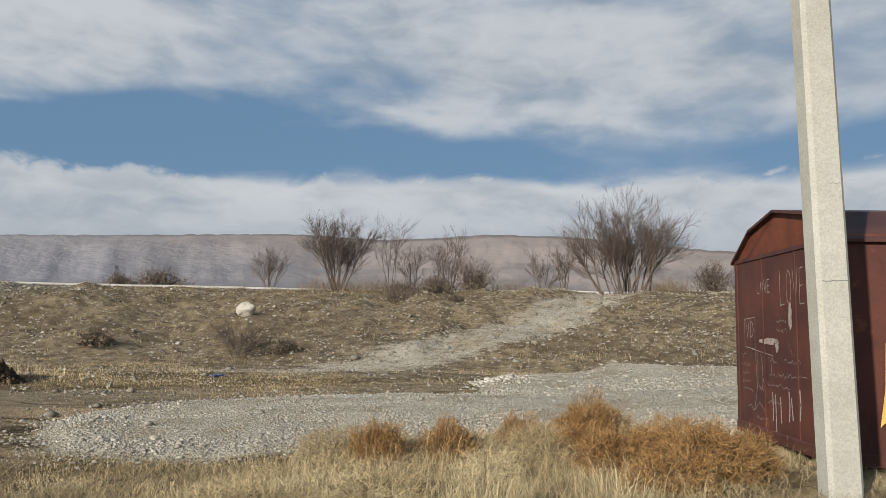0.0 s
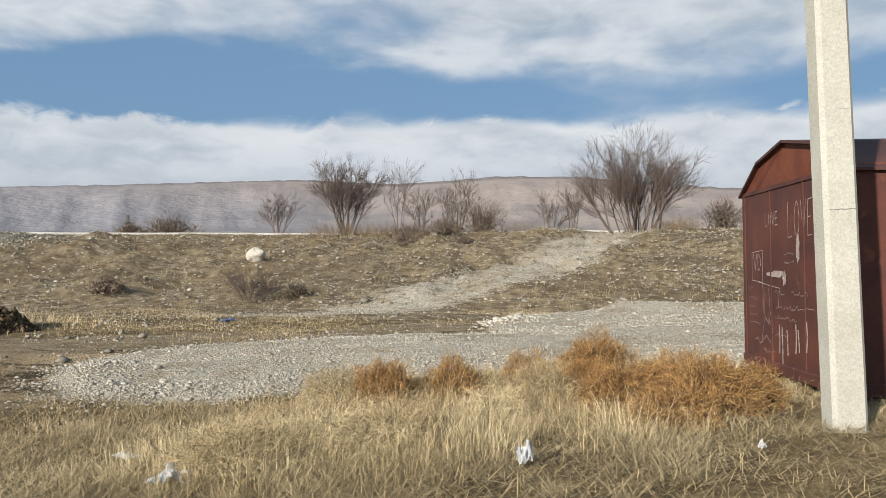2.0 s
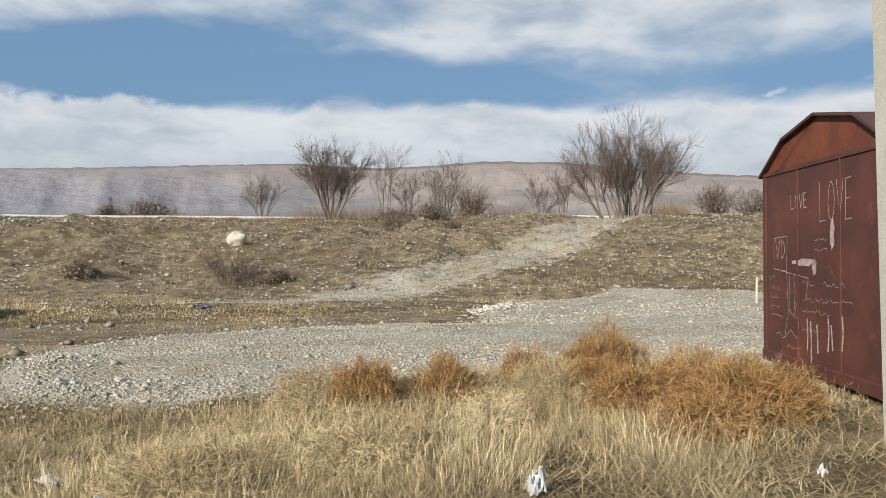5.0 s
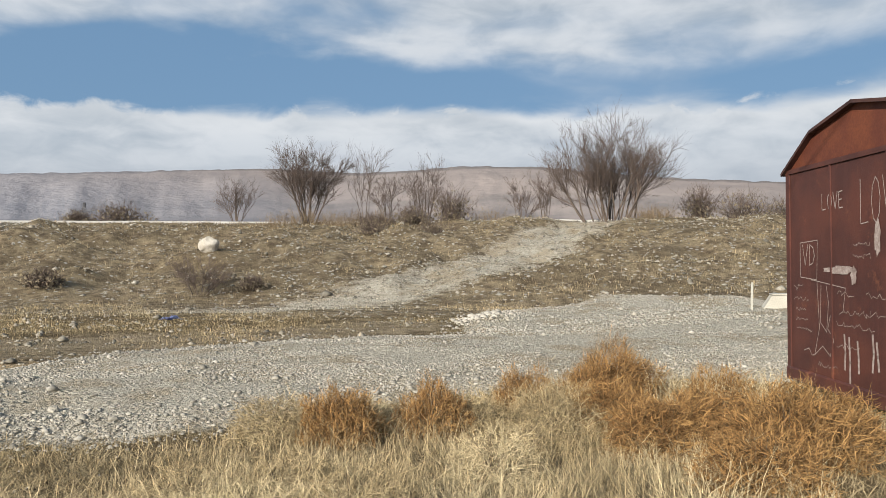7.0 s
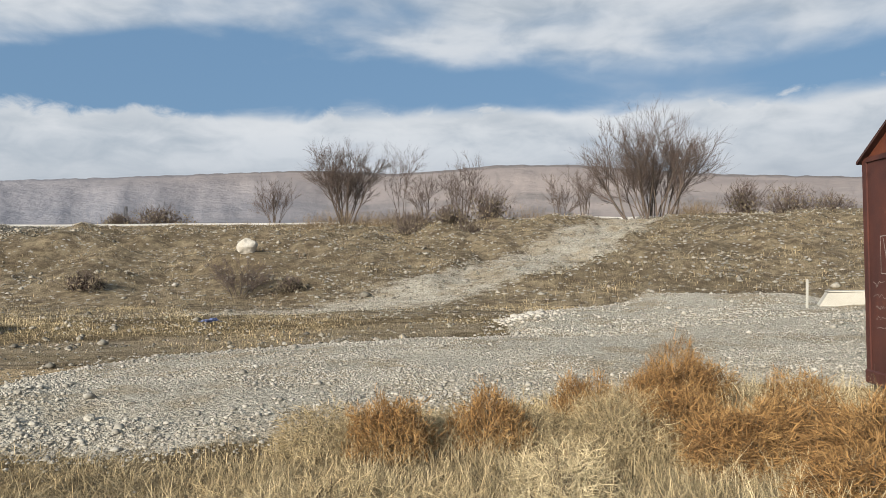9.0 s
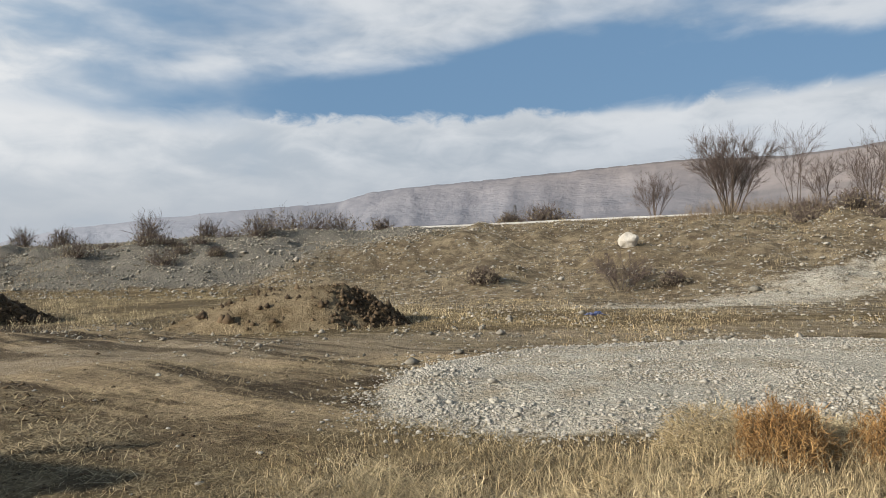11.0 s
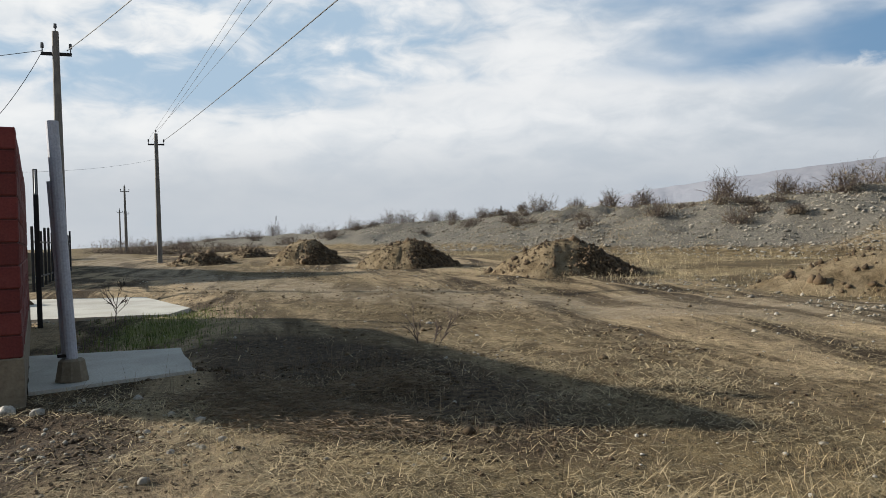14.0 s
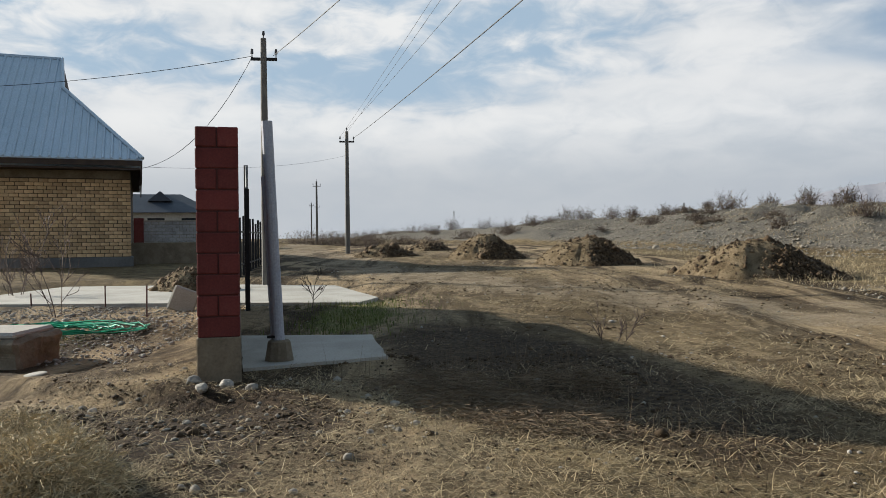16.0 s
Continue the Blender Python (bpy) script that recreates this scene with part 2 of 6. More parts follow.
def make_rust():
    m, k, b = material("rusty_sheet_steel", 0.62, 0.15, 0.4)
    co = k.add("ShaderNodeTexCoord").outputs["Object"]
    streak = k.add("ShaderNodeVectorMath", {0: co, 1: (6.0, 6.0, 0.5)}, operation="MULTIPLY").outputs[0]
    a, s, f = k.noise(co, 1.6, 6, 0.6), k.noise(streak, 1.2, 5, 0.6), k.noise(co, 55, 4, 0.65)
    col = k.mix(k.ramp(a, 0.38, 0.66), (0.054, 0.0185, 0.0145), (0.088, 0.028, 0.0185))
    col = k.mix(k.math("MULTIPLY", k.ramp(s, 0.52, 0.68), 0.65), col, (0.075, 0.026, 0.02))
    col = k.mix(k.math("MULTIPLY", k.ramp(k.noise(co, 3.5, 6, 0.7), 0.58, 0.7), 0.5), col, (0.20, 0.07, 0.034))
    col = k.add("ShaderNodeVectorMath", {0: col, 3: k.math("MULTIPLY_ADD", f, 0.6, 0.7)}, operation="SCALE").outputs[0]
    k.tree.links.new(col, b.inputs["Base Color"])
    bump(k, b, k.math("ADD", k.math("MULTIPLY", f, 0.3), a), 0.35, 0.012)
    return m


MAT = {
    "ground": make_ground_material(),
    "rust": make_rust(),
    "rust_bright": grainy("orange_rust", (0.17, 0.05, 0.023), (0.12, 0.034, 0.019), (0.09, 0.03, 0.02), 2.5, 50, 0.7, 0.1, 0.3),
    "roof_rust": grainy("dark_rusty_roof", (0.10, 0.045, 0.035), (0.065, 0.03, 0.026), (0.14, 0.06, 0.035), 2.0, 40, 0.6, 0.2, 0.3),
    "pole_concrete": grainy("cream_concrete", (0.37, 0.355, 0.305), (0.43, 0.415, 0.362), (0.28, 0.264, 0.218), 1.8, 70, 0.9, 0, 0.35, 0.006),
    "concrete": grainy("grey_concrete", (0.40, 0.372, 0.315), (0.49, 0.46, 0.395), (0.28, 0.258, 0.215), 1.2, 45, 0.9, 0, 0.3, 0.006),
    "old_concrete": grainy("weathered_concrete", (0.18, 0.145, 0.098), (0.245, 0.20, 0.14), (0.10, 0.078, 0.052), 3.0, 35, 0.95, 0, 0.6, 0.015),
    "red_block": grainy("red_painted_block", (0.125, 0.026, 0.023), (0.165, 0.037, 0.031), (0.20, 0.08, 0.068), 2.2, 55, 0.85, 0, 0.5, 0.008, 0.35),
    "dark_mortar": grainy("red_grey_mortar", (0.085, 0.03, 0.026), (0.06, 0.025, 0.022), None, 6, 60, 0.95),
    "brick": grainy("yellow_brick", (0.53, 0.35, 0.185), (0.64, 0.455, 0.255), (0.33, 0.195, 0.11), 2.4, 40, 0.95, 0, 0.6, 0.010, 0.5),
    "brick_mortar": grainy("dark_brick_mortar", (0.075, 0.055, 0.035), (0.10, 0.075, 0.05), None, 5, 60, 0.95),
    "blue_metal": grainy("blue_grey_roof_sheet", (0.43, 0.53, 0.60), (0.48, 0.58, 0.66), (0.38, 0.48, 0.55), 0.8, 30, 0.42, 0.2, 0.05, 0.003),
    "dark_wood": grainy("dark_stained_wood", (0.045, 0.032, 0.025), (0.07, 0.048, 0.034), None, 5, 50, 0.8),
    "black_metal": grainy("black_painted_metal", (0.012, 0.012, 0.013), (0.022, 0.02, 0.02), None, 6, 50, 0.5, 0.3, 0.1),
    "pipe_paint": grainy("pale_grey_paint", (0.42, 0.43, 0.47), (0.47, 0.48, 0.52), (0.34, 0.34, 0.37), 3, 45, 0.55, 0.0, 0.15),
    "wood_pole": grainy("weathered_pole", (0.15, 0.14, 0.125), (0.21, 0.195, 0.17), (0.10, 0.095, 0.085), 3, 40, 0.9),
    "wire": grainy("dark_cable", (0.03, 0.03, 0.032), (0.05, 0.05, 0.05), None, 6, 50, 0.6),
    "porcelain": grainy("dark_insulator", (0.05, 0.05, 0.055), (0.08, 0.08, 0.08), None, 8, 50, 0.35),
    "mound": make_mound_material(),
    "earth": grainy("heaped_earth", (0.078, 0.052, 0.027), (0.155, 0.108, 0.060), (0.040, 0.027, 0.015), 1.6, 14, 0.97, 0, 0.9, 0.05),
    "dark_soil": grainy("dark_loose_soil", (0.044, 0.028, 0.013), (0.080, 0.053, 0.028), None, 4, 40, 0.97, 0, 0.5, 0.01, 0.8),
    "clod": grainy("dark_clods", (0.070, 0.044, 0.023), (0.135, 0.092, 0.052), None, 4, 40, 0.97, 0, 0.5, 0.01, 0.8),
    "bark": grainy("grey_brown_bark", (0.10, 0.075, 0.06), (0.15, 0.115, 0.09), None, 5, 40, 0.9, 0, 0.3, 0.01, 0.4),
    "twig": grainy("thin_twigs", (0.10, 0.075, 0.062), (0.14, 0.10, 0.082), None, 5, 40, 0.9, 0, 0.1, 0.01, 0.5),
    "shrub": grainy("dull_shrub_leaves", (0.15, 0.118, 0.08), (0.21, 0.168, 0.11), (0.12, 0.09, 0.066), 3, 30, 0.95, 0, 0.1, 0.01, 0.7),
    "weed": grainy("dead_weed_stems", (0.16, 0.115, 0.07), (0.22, 0.16, 0.10), (0.11, 0.078, 0.05), 2, 20, 0.9, 0, 0.0, 0.001, 0.7),
    "old_straw": grainy("trodden_straw", (0.30, 0.225, 0.12), (0.42, 0.325, 0.185), (0.15, 0.105, 0.058), 1.2, 20, 0.9, 0, 0.0, 0.001, 1.4),
    "straw": grainy("dry_grass", (0.45, 0.355, 0.205), (0.60, 0.49, 0.30), (0.27, 0.195, 0.10), 1.5, 20, 0.85, 0, 0.0, 0.001, 1.0),
    "green_grass": grainy("green_grass", (0.12, 0.16, 0.035), (0.20, 0.22, 0.06), None, 1.5, 20, 0.85, 0, 0.0, 0.001, 0.6),
    "tumble": grainy("rusty_brown_tumbleweed", (0.225, 0.120, 0.042), (0.31, 0.180, 0.070), (0.105, 0.056, 0.022), 2.2, 20, 0.9, 0, 0.0, 0.001, 1.2),
    "stone": grainy("pale_river_stone", (0.28, 0.252, 0.205), (0.40, 0.37, 0.315), None, 9, 60, 0.9, 0, 0.3, 0.004, 0.55),
    "shingle": grainy("grey_brown_shingle", (0.205, 0.180, 0.140), (0.32, 0.288, 0.235), None, 9, 60, 0.9, 0, 0.3, 0.004, 1.0),
    "white_stone": grainy("white_boulder", (0.40, 0.36, 0.295), (0.47, 0.43, 0.37), (0.29, 0.255, 0.205), 2.5, 40, 0.9, 0, 0.5, 0.02),
    "plastic": grainy("thin_white_plastic", (0.72, 0.73, 0.74), (0.80, 0.80, 0.80), None, 5, 30, 0.4, 0, 0.2),
    "blue_plastic": grainy("thin_blue_plastic", (0.16, 0.20, 0.42), (0.30, 0.34, 0.55), None, 9, 30, 0.4, 0, 0.2),
    "green_plastic": grainy("green_plastic_net", (0.02, 0.30, 0.16), (0.03, 0.38, 0.22), None, 5, 30, 0.5),
    "chalk": grainy("white_chalk", (0.26, 0.195, 0.17), (0.37, 0.305, 0.275), None, 25, 90, 0.95),
    "yellow_paint": grainy("ochre_spray_paint", (0.52, 0.33, 0.075), (0.60, 0.40, 0.11), None, 12, 90, 0.8),
    "slate": grainy("dark_blue_roof_tiles", (0.045, 0.055, 0.07), (0.06, 0.07, 0.085), None, 0.8, 10, 0.6),
    "plaster": grainy("cream_plaster", (0.50, 0.47, 0.41), (0.56, 0.53, 0.47), None, 0.8, 10, 0.9),
    "grey_block": grainy("grey_block", (0.33, 0.33, 0.325), (0.41, 0.41, 0.40), None, 1.5, 12, 0.95, 0, 0.3, 0.01, 0.25),
    "glass_dark": grainy("dark_window_glass", (0.02, 0.024, 0.03), (0.03, 0.035, 0.04), None, 2, 10, 0.1, 0, 0.0, 0.001, 0, 0.5),
    "road": grainy("pale_road_concrete", (0.42, 0.40, 0.37), (0.50, 0.48, 0.45), (0.34, 0.33, 0.31), 0.8, 20, 0.95),
    "plinth": grainy("dark_grey_render", (0.13, 0.13, 0.125), (0.17, 0.168, 0.16), (0.10, 0.095, 0.085), 1.5, 30, 0.95),
    "mountain": None,
    "lattice": grainy("grey_lattice_steel", (0.10, 0.095, 0.10), (0.13, 0.125, 0.13), None, 2, 10, 0.7),
}


# ---------- geometry helpers ----------
def mesh_from(name, verts, faces, mat, smooth=False):
    me = bpy.data.meshes.new(name)
    me.from_pydata(verts, [], faces)
    me.materials.append(mat)
    if smooth:
        me.polygons.foreach_set("use_smooth", [True] * len(me.polygons))
    me.update()
    return me


def mesh_arrays(name, co, tris, mat, smooth=False):
    """A mesh from numpy arrays of corners and of faces that all have the same number of corners."""
    me = bpy.data.meshes.new(name)
    n, m = tris.shape
    me.vertices.add(len(co))
    me.vertices.foreach_set("co", np.asarray(co, np.float32).ravel())
    me.loops.add(n * m)
    me.loops.foreach_set("vertex_index", np.asarray(tris, np.int32).ravel())
    me.polygons.add(n)
    me.polygons.foreach_set("loop_start", np.arange(0, n * m, m, dtype=np.int32))
    me.polygons.foreach_set("loop_total", np.full(n, m, np.int32))
    if smooth:
        me.polygons.foreach_set("use_smooth", np.ones(n, bool))
    me.materials.append(mat)
    me.update(calc_edges=True)
    me.validate()
    return me


def part(name, bm, mat, parent, label=""):
    me = bpy.data.meshes.new(name)
    bm.to_mesh(me)
    bm.free()
    me.materials.append(mat)
    ob = new(name, me)
    ob.parent = parent
    if label:
        ob["label"] = label
    return ob


def part_mesh(name, me, parent, label="", m=None):
    ob = new(name, me)
    ob.parent = parent
    if m is not None:
        ob.matrix_basis = m
    if label:
        ob["label"] = label
    return ob


def thing(name, label, category, m=None, group="", kind=""):
    ob = new(name)
    ob.empty_display_size = 0.1
    if m is not None:
        ob.matrix_world = m
    return tagged(ob, label, category, group, kind)


def box(bm, x0, x1, y0, y1, z0, z1, bev=0.0, m=None):
    g = bmesh.ops.create_cube(bm, size=1.0)
    vs = g["verts"]
    for v in vs:
        v.co = Vector((x0 + (v.co.x + 0.5) * (x1 - x0), y0 + (v.co.y + 0.5) * (y1 - y0), z0 + (v.co.z + 0.5) * (z1 - z0)))
    if bev:
        es = list({e for v in vs for e in v.link_edges})
        r = bmesh.ops.bevel(bm, geom=es, offset=bev, segments=1, affect="EDGES")
        vs = list({v for f in r["faces"] for v in f.verts} | {v for v in vs if v.is_valid})
    if m is not None:
        bmesh.ops.transform(bm, matrix=m, verts=vs)
    return vs


def one_box(*a, **k):
    bm = bmesh.new()
    box(bm, *a, **k)
    return bm


def tube(bm, pts, radii, sides=6, cap=True):
    """A tapered tube along points."""
    rings = []
    for i, p in enumerate(pts):
        p = Vector(p)
        d = (Vector(pts[min(i + 1, len(pts) - 1)]) - Vector(pts[max(i - 1, 0)])).normalized()
        s = d.orthogonal().normalized()
        t = d.cross(s)
        r = radii[i] if hasattr(radii, "__len__") else radii
        rings.append([bm.verts.new(p + (s * math.cos(2 * math.pi * j / sides) + t * math.sin(2 * math.pi * j / sides)) * r) for j in range(sides)])
    for a, b in zip(rings, rings[1:]):
        for j in range(sides):
            bm.faces.new((a[j], a[(j + 1) % sides], b[(j + 1) % sides], b[j]))
    if cap:
        bm.faces.new(rings[0][::-1])
        bm.faces.new(rings[-1])
    return rings


def extruded(bm, poly, depth, m):
    """A prism: a polygon in x and z, extruded along y by depth, put by m."""
    a = [bm.verts.new(m @ Vector((x, 0, z))) for x, z in poly]
    b = [bm.verts.new(m @ Vector((x, depth, z))) for x, z in poly]
    n = len(poly)
    bm.faces.new(a)
    bm.faces.new(b[::-1])
    for i in range(n):
        bm.faces.new((a[i], b[i], b[(i + 1) % n], a[(i + 1) % n]))
    bmesh.ops.recalc_face_normals(bm, faces=bm.faces)


# ---------- the lie of the land ----------
LATTICE = np.random.RandomState(7).rand(256, 256)


def vnoise(x, y, scale=1.0, seed=0):
    """Smooth value noise on a lattice, 0 to 1."""
    x, y = np.asarray(x, float) * scale + seed * 17.3, np.asarray(y, float) * scale + seed * 9.1
    i, j = np.floor(x).astype(int), np.floor(y).astype(int)
    u, v = x - i, y - j
    u, v = u * u * (3 - 2 * u), v * v * (3 - 2 * v)
    g = lambda a, b: LATTICE[a % 256, b % 256]
    return (g(i, j) * (1 - u) + g(i + 1, j) * u) * (1 - v) + (g(i, j + 1) * (1 - u) + g(i + 1, j + 1) * u) * v


def fnoise(x, y, scale=1.0, octaves=4, seed=0):
    tot, amp, s = 0.0, 0.5, scale
    for o in range(octaves):
        tot = tot + amp * vnoise(x, y, s, seed + o * 3)
        amp, s = amp * 0.5, s * 2.03
    return tot


def smooth(t):
    t = np.clip(t, 0, 1)
    return t * t * (3 - 2 * t)


def poly_inside(x, y, poly):
    """Signed distance to a closed polygon in metres, above 0 inside."""
    x, y = np.asarray(x, float), np.asarray(y, float)
    d, inside = np.full(x.shape, 1e9), np.zeros(x.shape, bool)
    for (x0, y0), (x1, y1) in zip(poly, poly[1:] + poly[:1]):
        ex, ey = x1 - x0, y1 - y0
        t = np.clip(((x - x0) * ex + (y - y0) * ey) / (ex * ex + ey * ey), 0, 1)
        d = np.minimum(d, np.hypot(x - x0 - t * ex, y - y0 - t * ey))
        cross = ((y0 > y) != (y1 > y)) & (x < (x1 - x0) * (y - y0) / (y1 - y0 + 1e-12) + x0)
        inside ^= cross
    return np.where(inside, d, -d)


PADS = [[(-8.7, -1.0), (-9.45, 0.42), (-11.4, 0.05), (-11.4, -1.75)], [(-16.4, -9.6), (-16.35, -3.2), (-16.2, -0.7), (-17.5, -0.45), (-21.8, -2.0), (-22.6, -4.7), (-22.2, -9.6)]]
CREST_X = [-400, -160, -83, -66, -55, -44, -33, -22, -10, 0, 20, 60, 200]
CREST_Y = [-38, -4, 20, 27.5, 31, 34.5, 40, 45, 47, 47, 46, 44, 40]
GRAVEL = [(-6.5, 8.0), (-5.4, 6.9), (-4.4, 7.2), (-3.3, 7.6), (-2.8, 8.1), (-1.5, 9.4), (0.9, 10.4), (2.2, 10.6), (9, 10.5), (12, 16), (9, 23), (5.3, 25.2),
          (1.3, 25.5), (-1.4, 22.0), (-2.2, 18.6), (-1.9, 15.4), (-3, 14.9), (-4.6, 14.0), (-7.0, 12.3), (-7.6, 10.2)]
TRACK = [(-90, -16), (-45, -7.5), (-28, -1.5), (-19.5, 2.6), (-15.5, 6.4), (-12.6, 9.4), (-9.5, 12.5), (-4, 17.5)]
RAMP = [(-11.0, 20.6), (-8.2, 21.2), (-5.2, 24.2), (-2.4, 27.8), (-0.2, 31.6), (1.7, 36.0), (3.4, 41.6), (5.6, 48.0), (1.4, 48.5), (-0.6, 41.8), (-3.4, 35.4), (-6.0, 30.0), (-8.8, 25.6), (-11.8, 22.2)]


# patches cleared of straw and darkened to deepen the wall's and ledge's shadows
def bare_soil_shade(x, y):
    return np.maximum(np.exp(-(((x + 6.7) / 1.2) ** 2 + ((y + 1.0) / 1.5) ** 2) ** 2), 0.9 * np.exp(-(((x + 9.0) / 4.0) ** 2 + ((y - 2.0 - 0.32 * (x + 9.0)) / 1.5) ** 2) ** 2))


def line_distance(x, y, line):
    """Distance in metres to an open polyline."""
    d = np.full(np.shape(x), 1e9)
    for (x0, y0), (x1, y1) in zip(line, line[1:]):
        ex, ey = x1 - x0, y1 - y0
        t = np.clip(((x - x0) * ex + (y - y0) * ey) / (ex * ex + ey * ey), 0, 1)
        d = np.minimum(d, np.hypot(x - x0 - t * ex, y - y0 - t * ey))
    return d


def crest(x):
    return (np.interp(x - 4, CREST_X, CREST_Y) + np.interp(x, CREST_X, CREST_Y) + np.interp(x + 4, CREST_X, CREST_Y)) / 3


def height(x, y):
    """The ground's height in metres."""
    x, y = np.asarray(x, float), np.asarray(y, float)
    s = crest(x) - y
    wide = np.interp(x, [-120, -60, -30, 0, 30], [16, 18, 21, 22.5, 22.5])
    t = np.clip(1 - s / wide, 0, 1)
    bank = 3.6 * (1 - (1 - t) ** 1.3)
    top = np.interp(x, [-300, -120, -75, -40, 0], [0.62, 0.75, 0.95, 1.02, 1.0])
    bank = bank * top
    onslope = np.clip(t * 4, 0, 1) * np.clip((1 - t) * 6, 0, 1)
    h = bank + onslope * ((fnoise(x, y, 0.20, 4, 2) - 0.47) * 1.5 + (fnoise(x, y, 0.7, 4, 14) - 0.44) * 1.05)
    far = np.hypot(x, y)
    h = h + np.interp(-x, [10, 45, 120, 900], [0, 0.6, 0.9, 1.5]) * (1 - t)
    near = np.exp(-(far / 60) ** 2)
    h = h + near * ((fnoise(x, y, 0.35, 4, 5) - 0.47) * 0.22 + (fnoise(x, y, 2.4, 3, 8) - 0.44) * 0.06) * np.clip(far / 3, 0.2, 1)
    g = poly_inside(x, y, GRAVEL)
    h = h + 0.10 * smooth(g / 0.7 + 0.3) + smooth(g) * (fnoise(x, y, 1.1, 3, 9) - 0.45) * 0.12
    r = poly_inside(x, y, RAMP)
    h = h - 0.12 * smooth(r / 2.0 + 0.2)
    # swell by the concrete pole, and wheel ruts across the dirt
    h = h + 0.14 * np.exp(-(((x - 2.1) / 1.5) ** 2 + ((y - 5.6) / 2.0) ** 2))
    rut = np.exp(-((x + 16) / 10) ** 2 - ((y - 5.5 + 0.1 * x) / 4.5) ** 2)
    h = h + rut * 0.04 * np.sin((y + 0.22 * x + 0.8 * fnoise(x, y, 0.3, 2, 4)) * 2.6)
    # a trodden dip below the yard's edge
    de = x + 7.8 - 0.32 * (y + 1.2)
    h = h - 0.16 * smooth(de / 0.30) * np.exp(-(np.maximum(de, 0) / 1.2) ** 2) * smooth((0.0 - y) / 0.9)
    for p in PADS:
        k = smooth(poly_inside(x, y, p) / 0.8 + 1.0)
        h = h * (1 - k) + 0.03 * k
    return h


def hz(x, y):
    return float(height(np.array([x]), np.array([y]))[0])


def make_ground():
    # rings round the camera's walk, ever wider towards the horizon
    r = [0.01]
    while r[-1] < 4200:
        r.append(r[-1] * 1.022 + 0.004)
    r = np.array(r)
    fine = np.arange(-34, 132, 0.50)
    rest = np.arange(135, 330, 3.0)
    a = np.radians(np.concatenate([fine, rest]))
    cx, cy = -0.3, 0.8
    X, Y = cx - np.outer(r, np.sin(a)), cy + np.outer(r, np.cos(a))
    Z = height(X, Y)
    R = np.broadcast_to(r[:, None], X.shape)
    co = np.stack([X, Y, Z], -1).reshape(-1, 3)
    n, m = X.shape
    i, j = np.meshgrid(np.arange(n - 1), np.arange(m), indexing="ij")
    k = (j + 1) % m
    quads = np.stack([i * m + j, i * m + k, (i + 1) * m + k, (i + 1) * m + j], -1).reshape(-1, 4)[:, ::-1]
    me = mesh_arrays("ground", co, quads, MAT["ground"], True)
    x, y = co[:, 0], co[:, 1]
    s = crest(x) - y
    wide = np.interp(x, [-120, -60, -30, 0, 30], [16, 18, 21, 22.5, 22.5])
    zones = {
        "gravel": np.maximum(smooth(poly_inside(x, y, GRAVEL) / 1.0 + 0.55), 0.56 * smooth(poly_inside(x, y, RAMP) / 2.2 + 0.50)),
        "slope": smooth((wide - s) / 9 + 1.0) * (x > -24) + smooth((wide - s) / 5 + 0.2) * (x <= -24),
        "shingle": smooth((wide - s) / 4 + 0.1) * smooth((-x - 23) / 12),
        "dirt": np.maximum(smooth((-x - 3.6 + 0.30 * (y - 5)) / 3.0), smooth((-x - 1.0) / 1.5) * smooth((2.2 - y) / 1.5)) * smooth((wide - s + 6) / -4 + 1.5) * smooth((y + 9) / 3) * np.where(y > 12.5 + 0.06 * x, 0.15, 1.0) * np.interp(y - 0.15 * (x + 6), [1.2, 2.6, 6.0, 9.0], [1.0, 0.42, 0.45, 0.8]),
        # painted shadow patches, joined by a fainter patch of dark soil
        "soil_shade": np.maximum(bare_soil_shade(x, y), 0.55 * np.exp(-(((x + 6.0) / 2.8) ** 2 + ((y + 0.9) / 2.3) ** 2) ** 2)),
        "track": 0.9 * np.exp(-(line_distance(x, y, TRACK) / 1.9) ** 2),
        "turf": 0.85 * np.exp(-(((x + 14.0) / 2.2) ** 2 + ((y + 0.5) / 0.8) ** 2)) + 0.6 * np.exp(-(((x + 11.2) / 1.6) ** 2 + ((y + 4.6) / 0.5) ** 2)),
    }
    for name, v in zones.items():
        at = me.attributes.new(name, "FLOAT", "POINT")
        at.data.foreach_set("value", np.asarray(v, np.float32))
    return tagged(new("ground", me), "dry earth with gravel, straw and wheel tracks", "ground", kind="structure")


ground = make_ground()


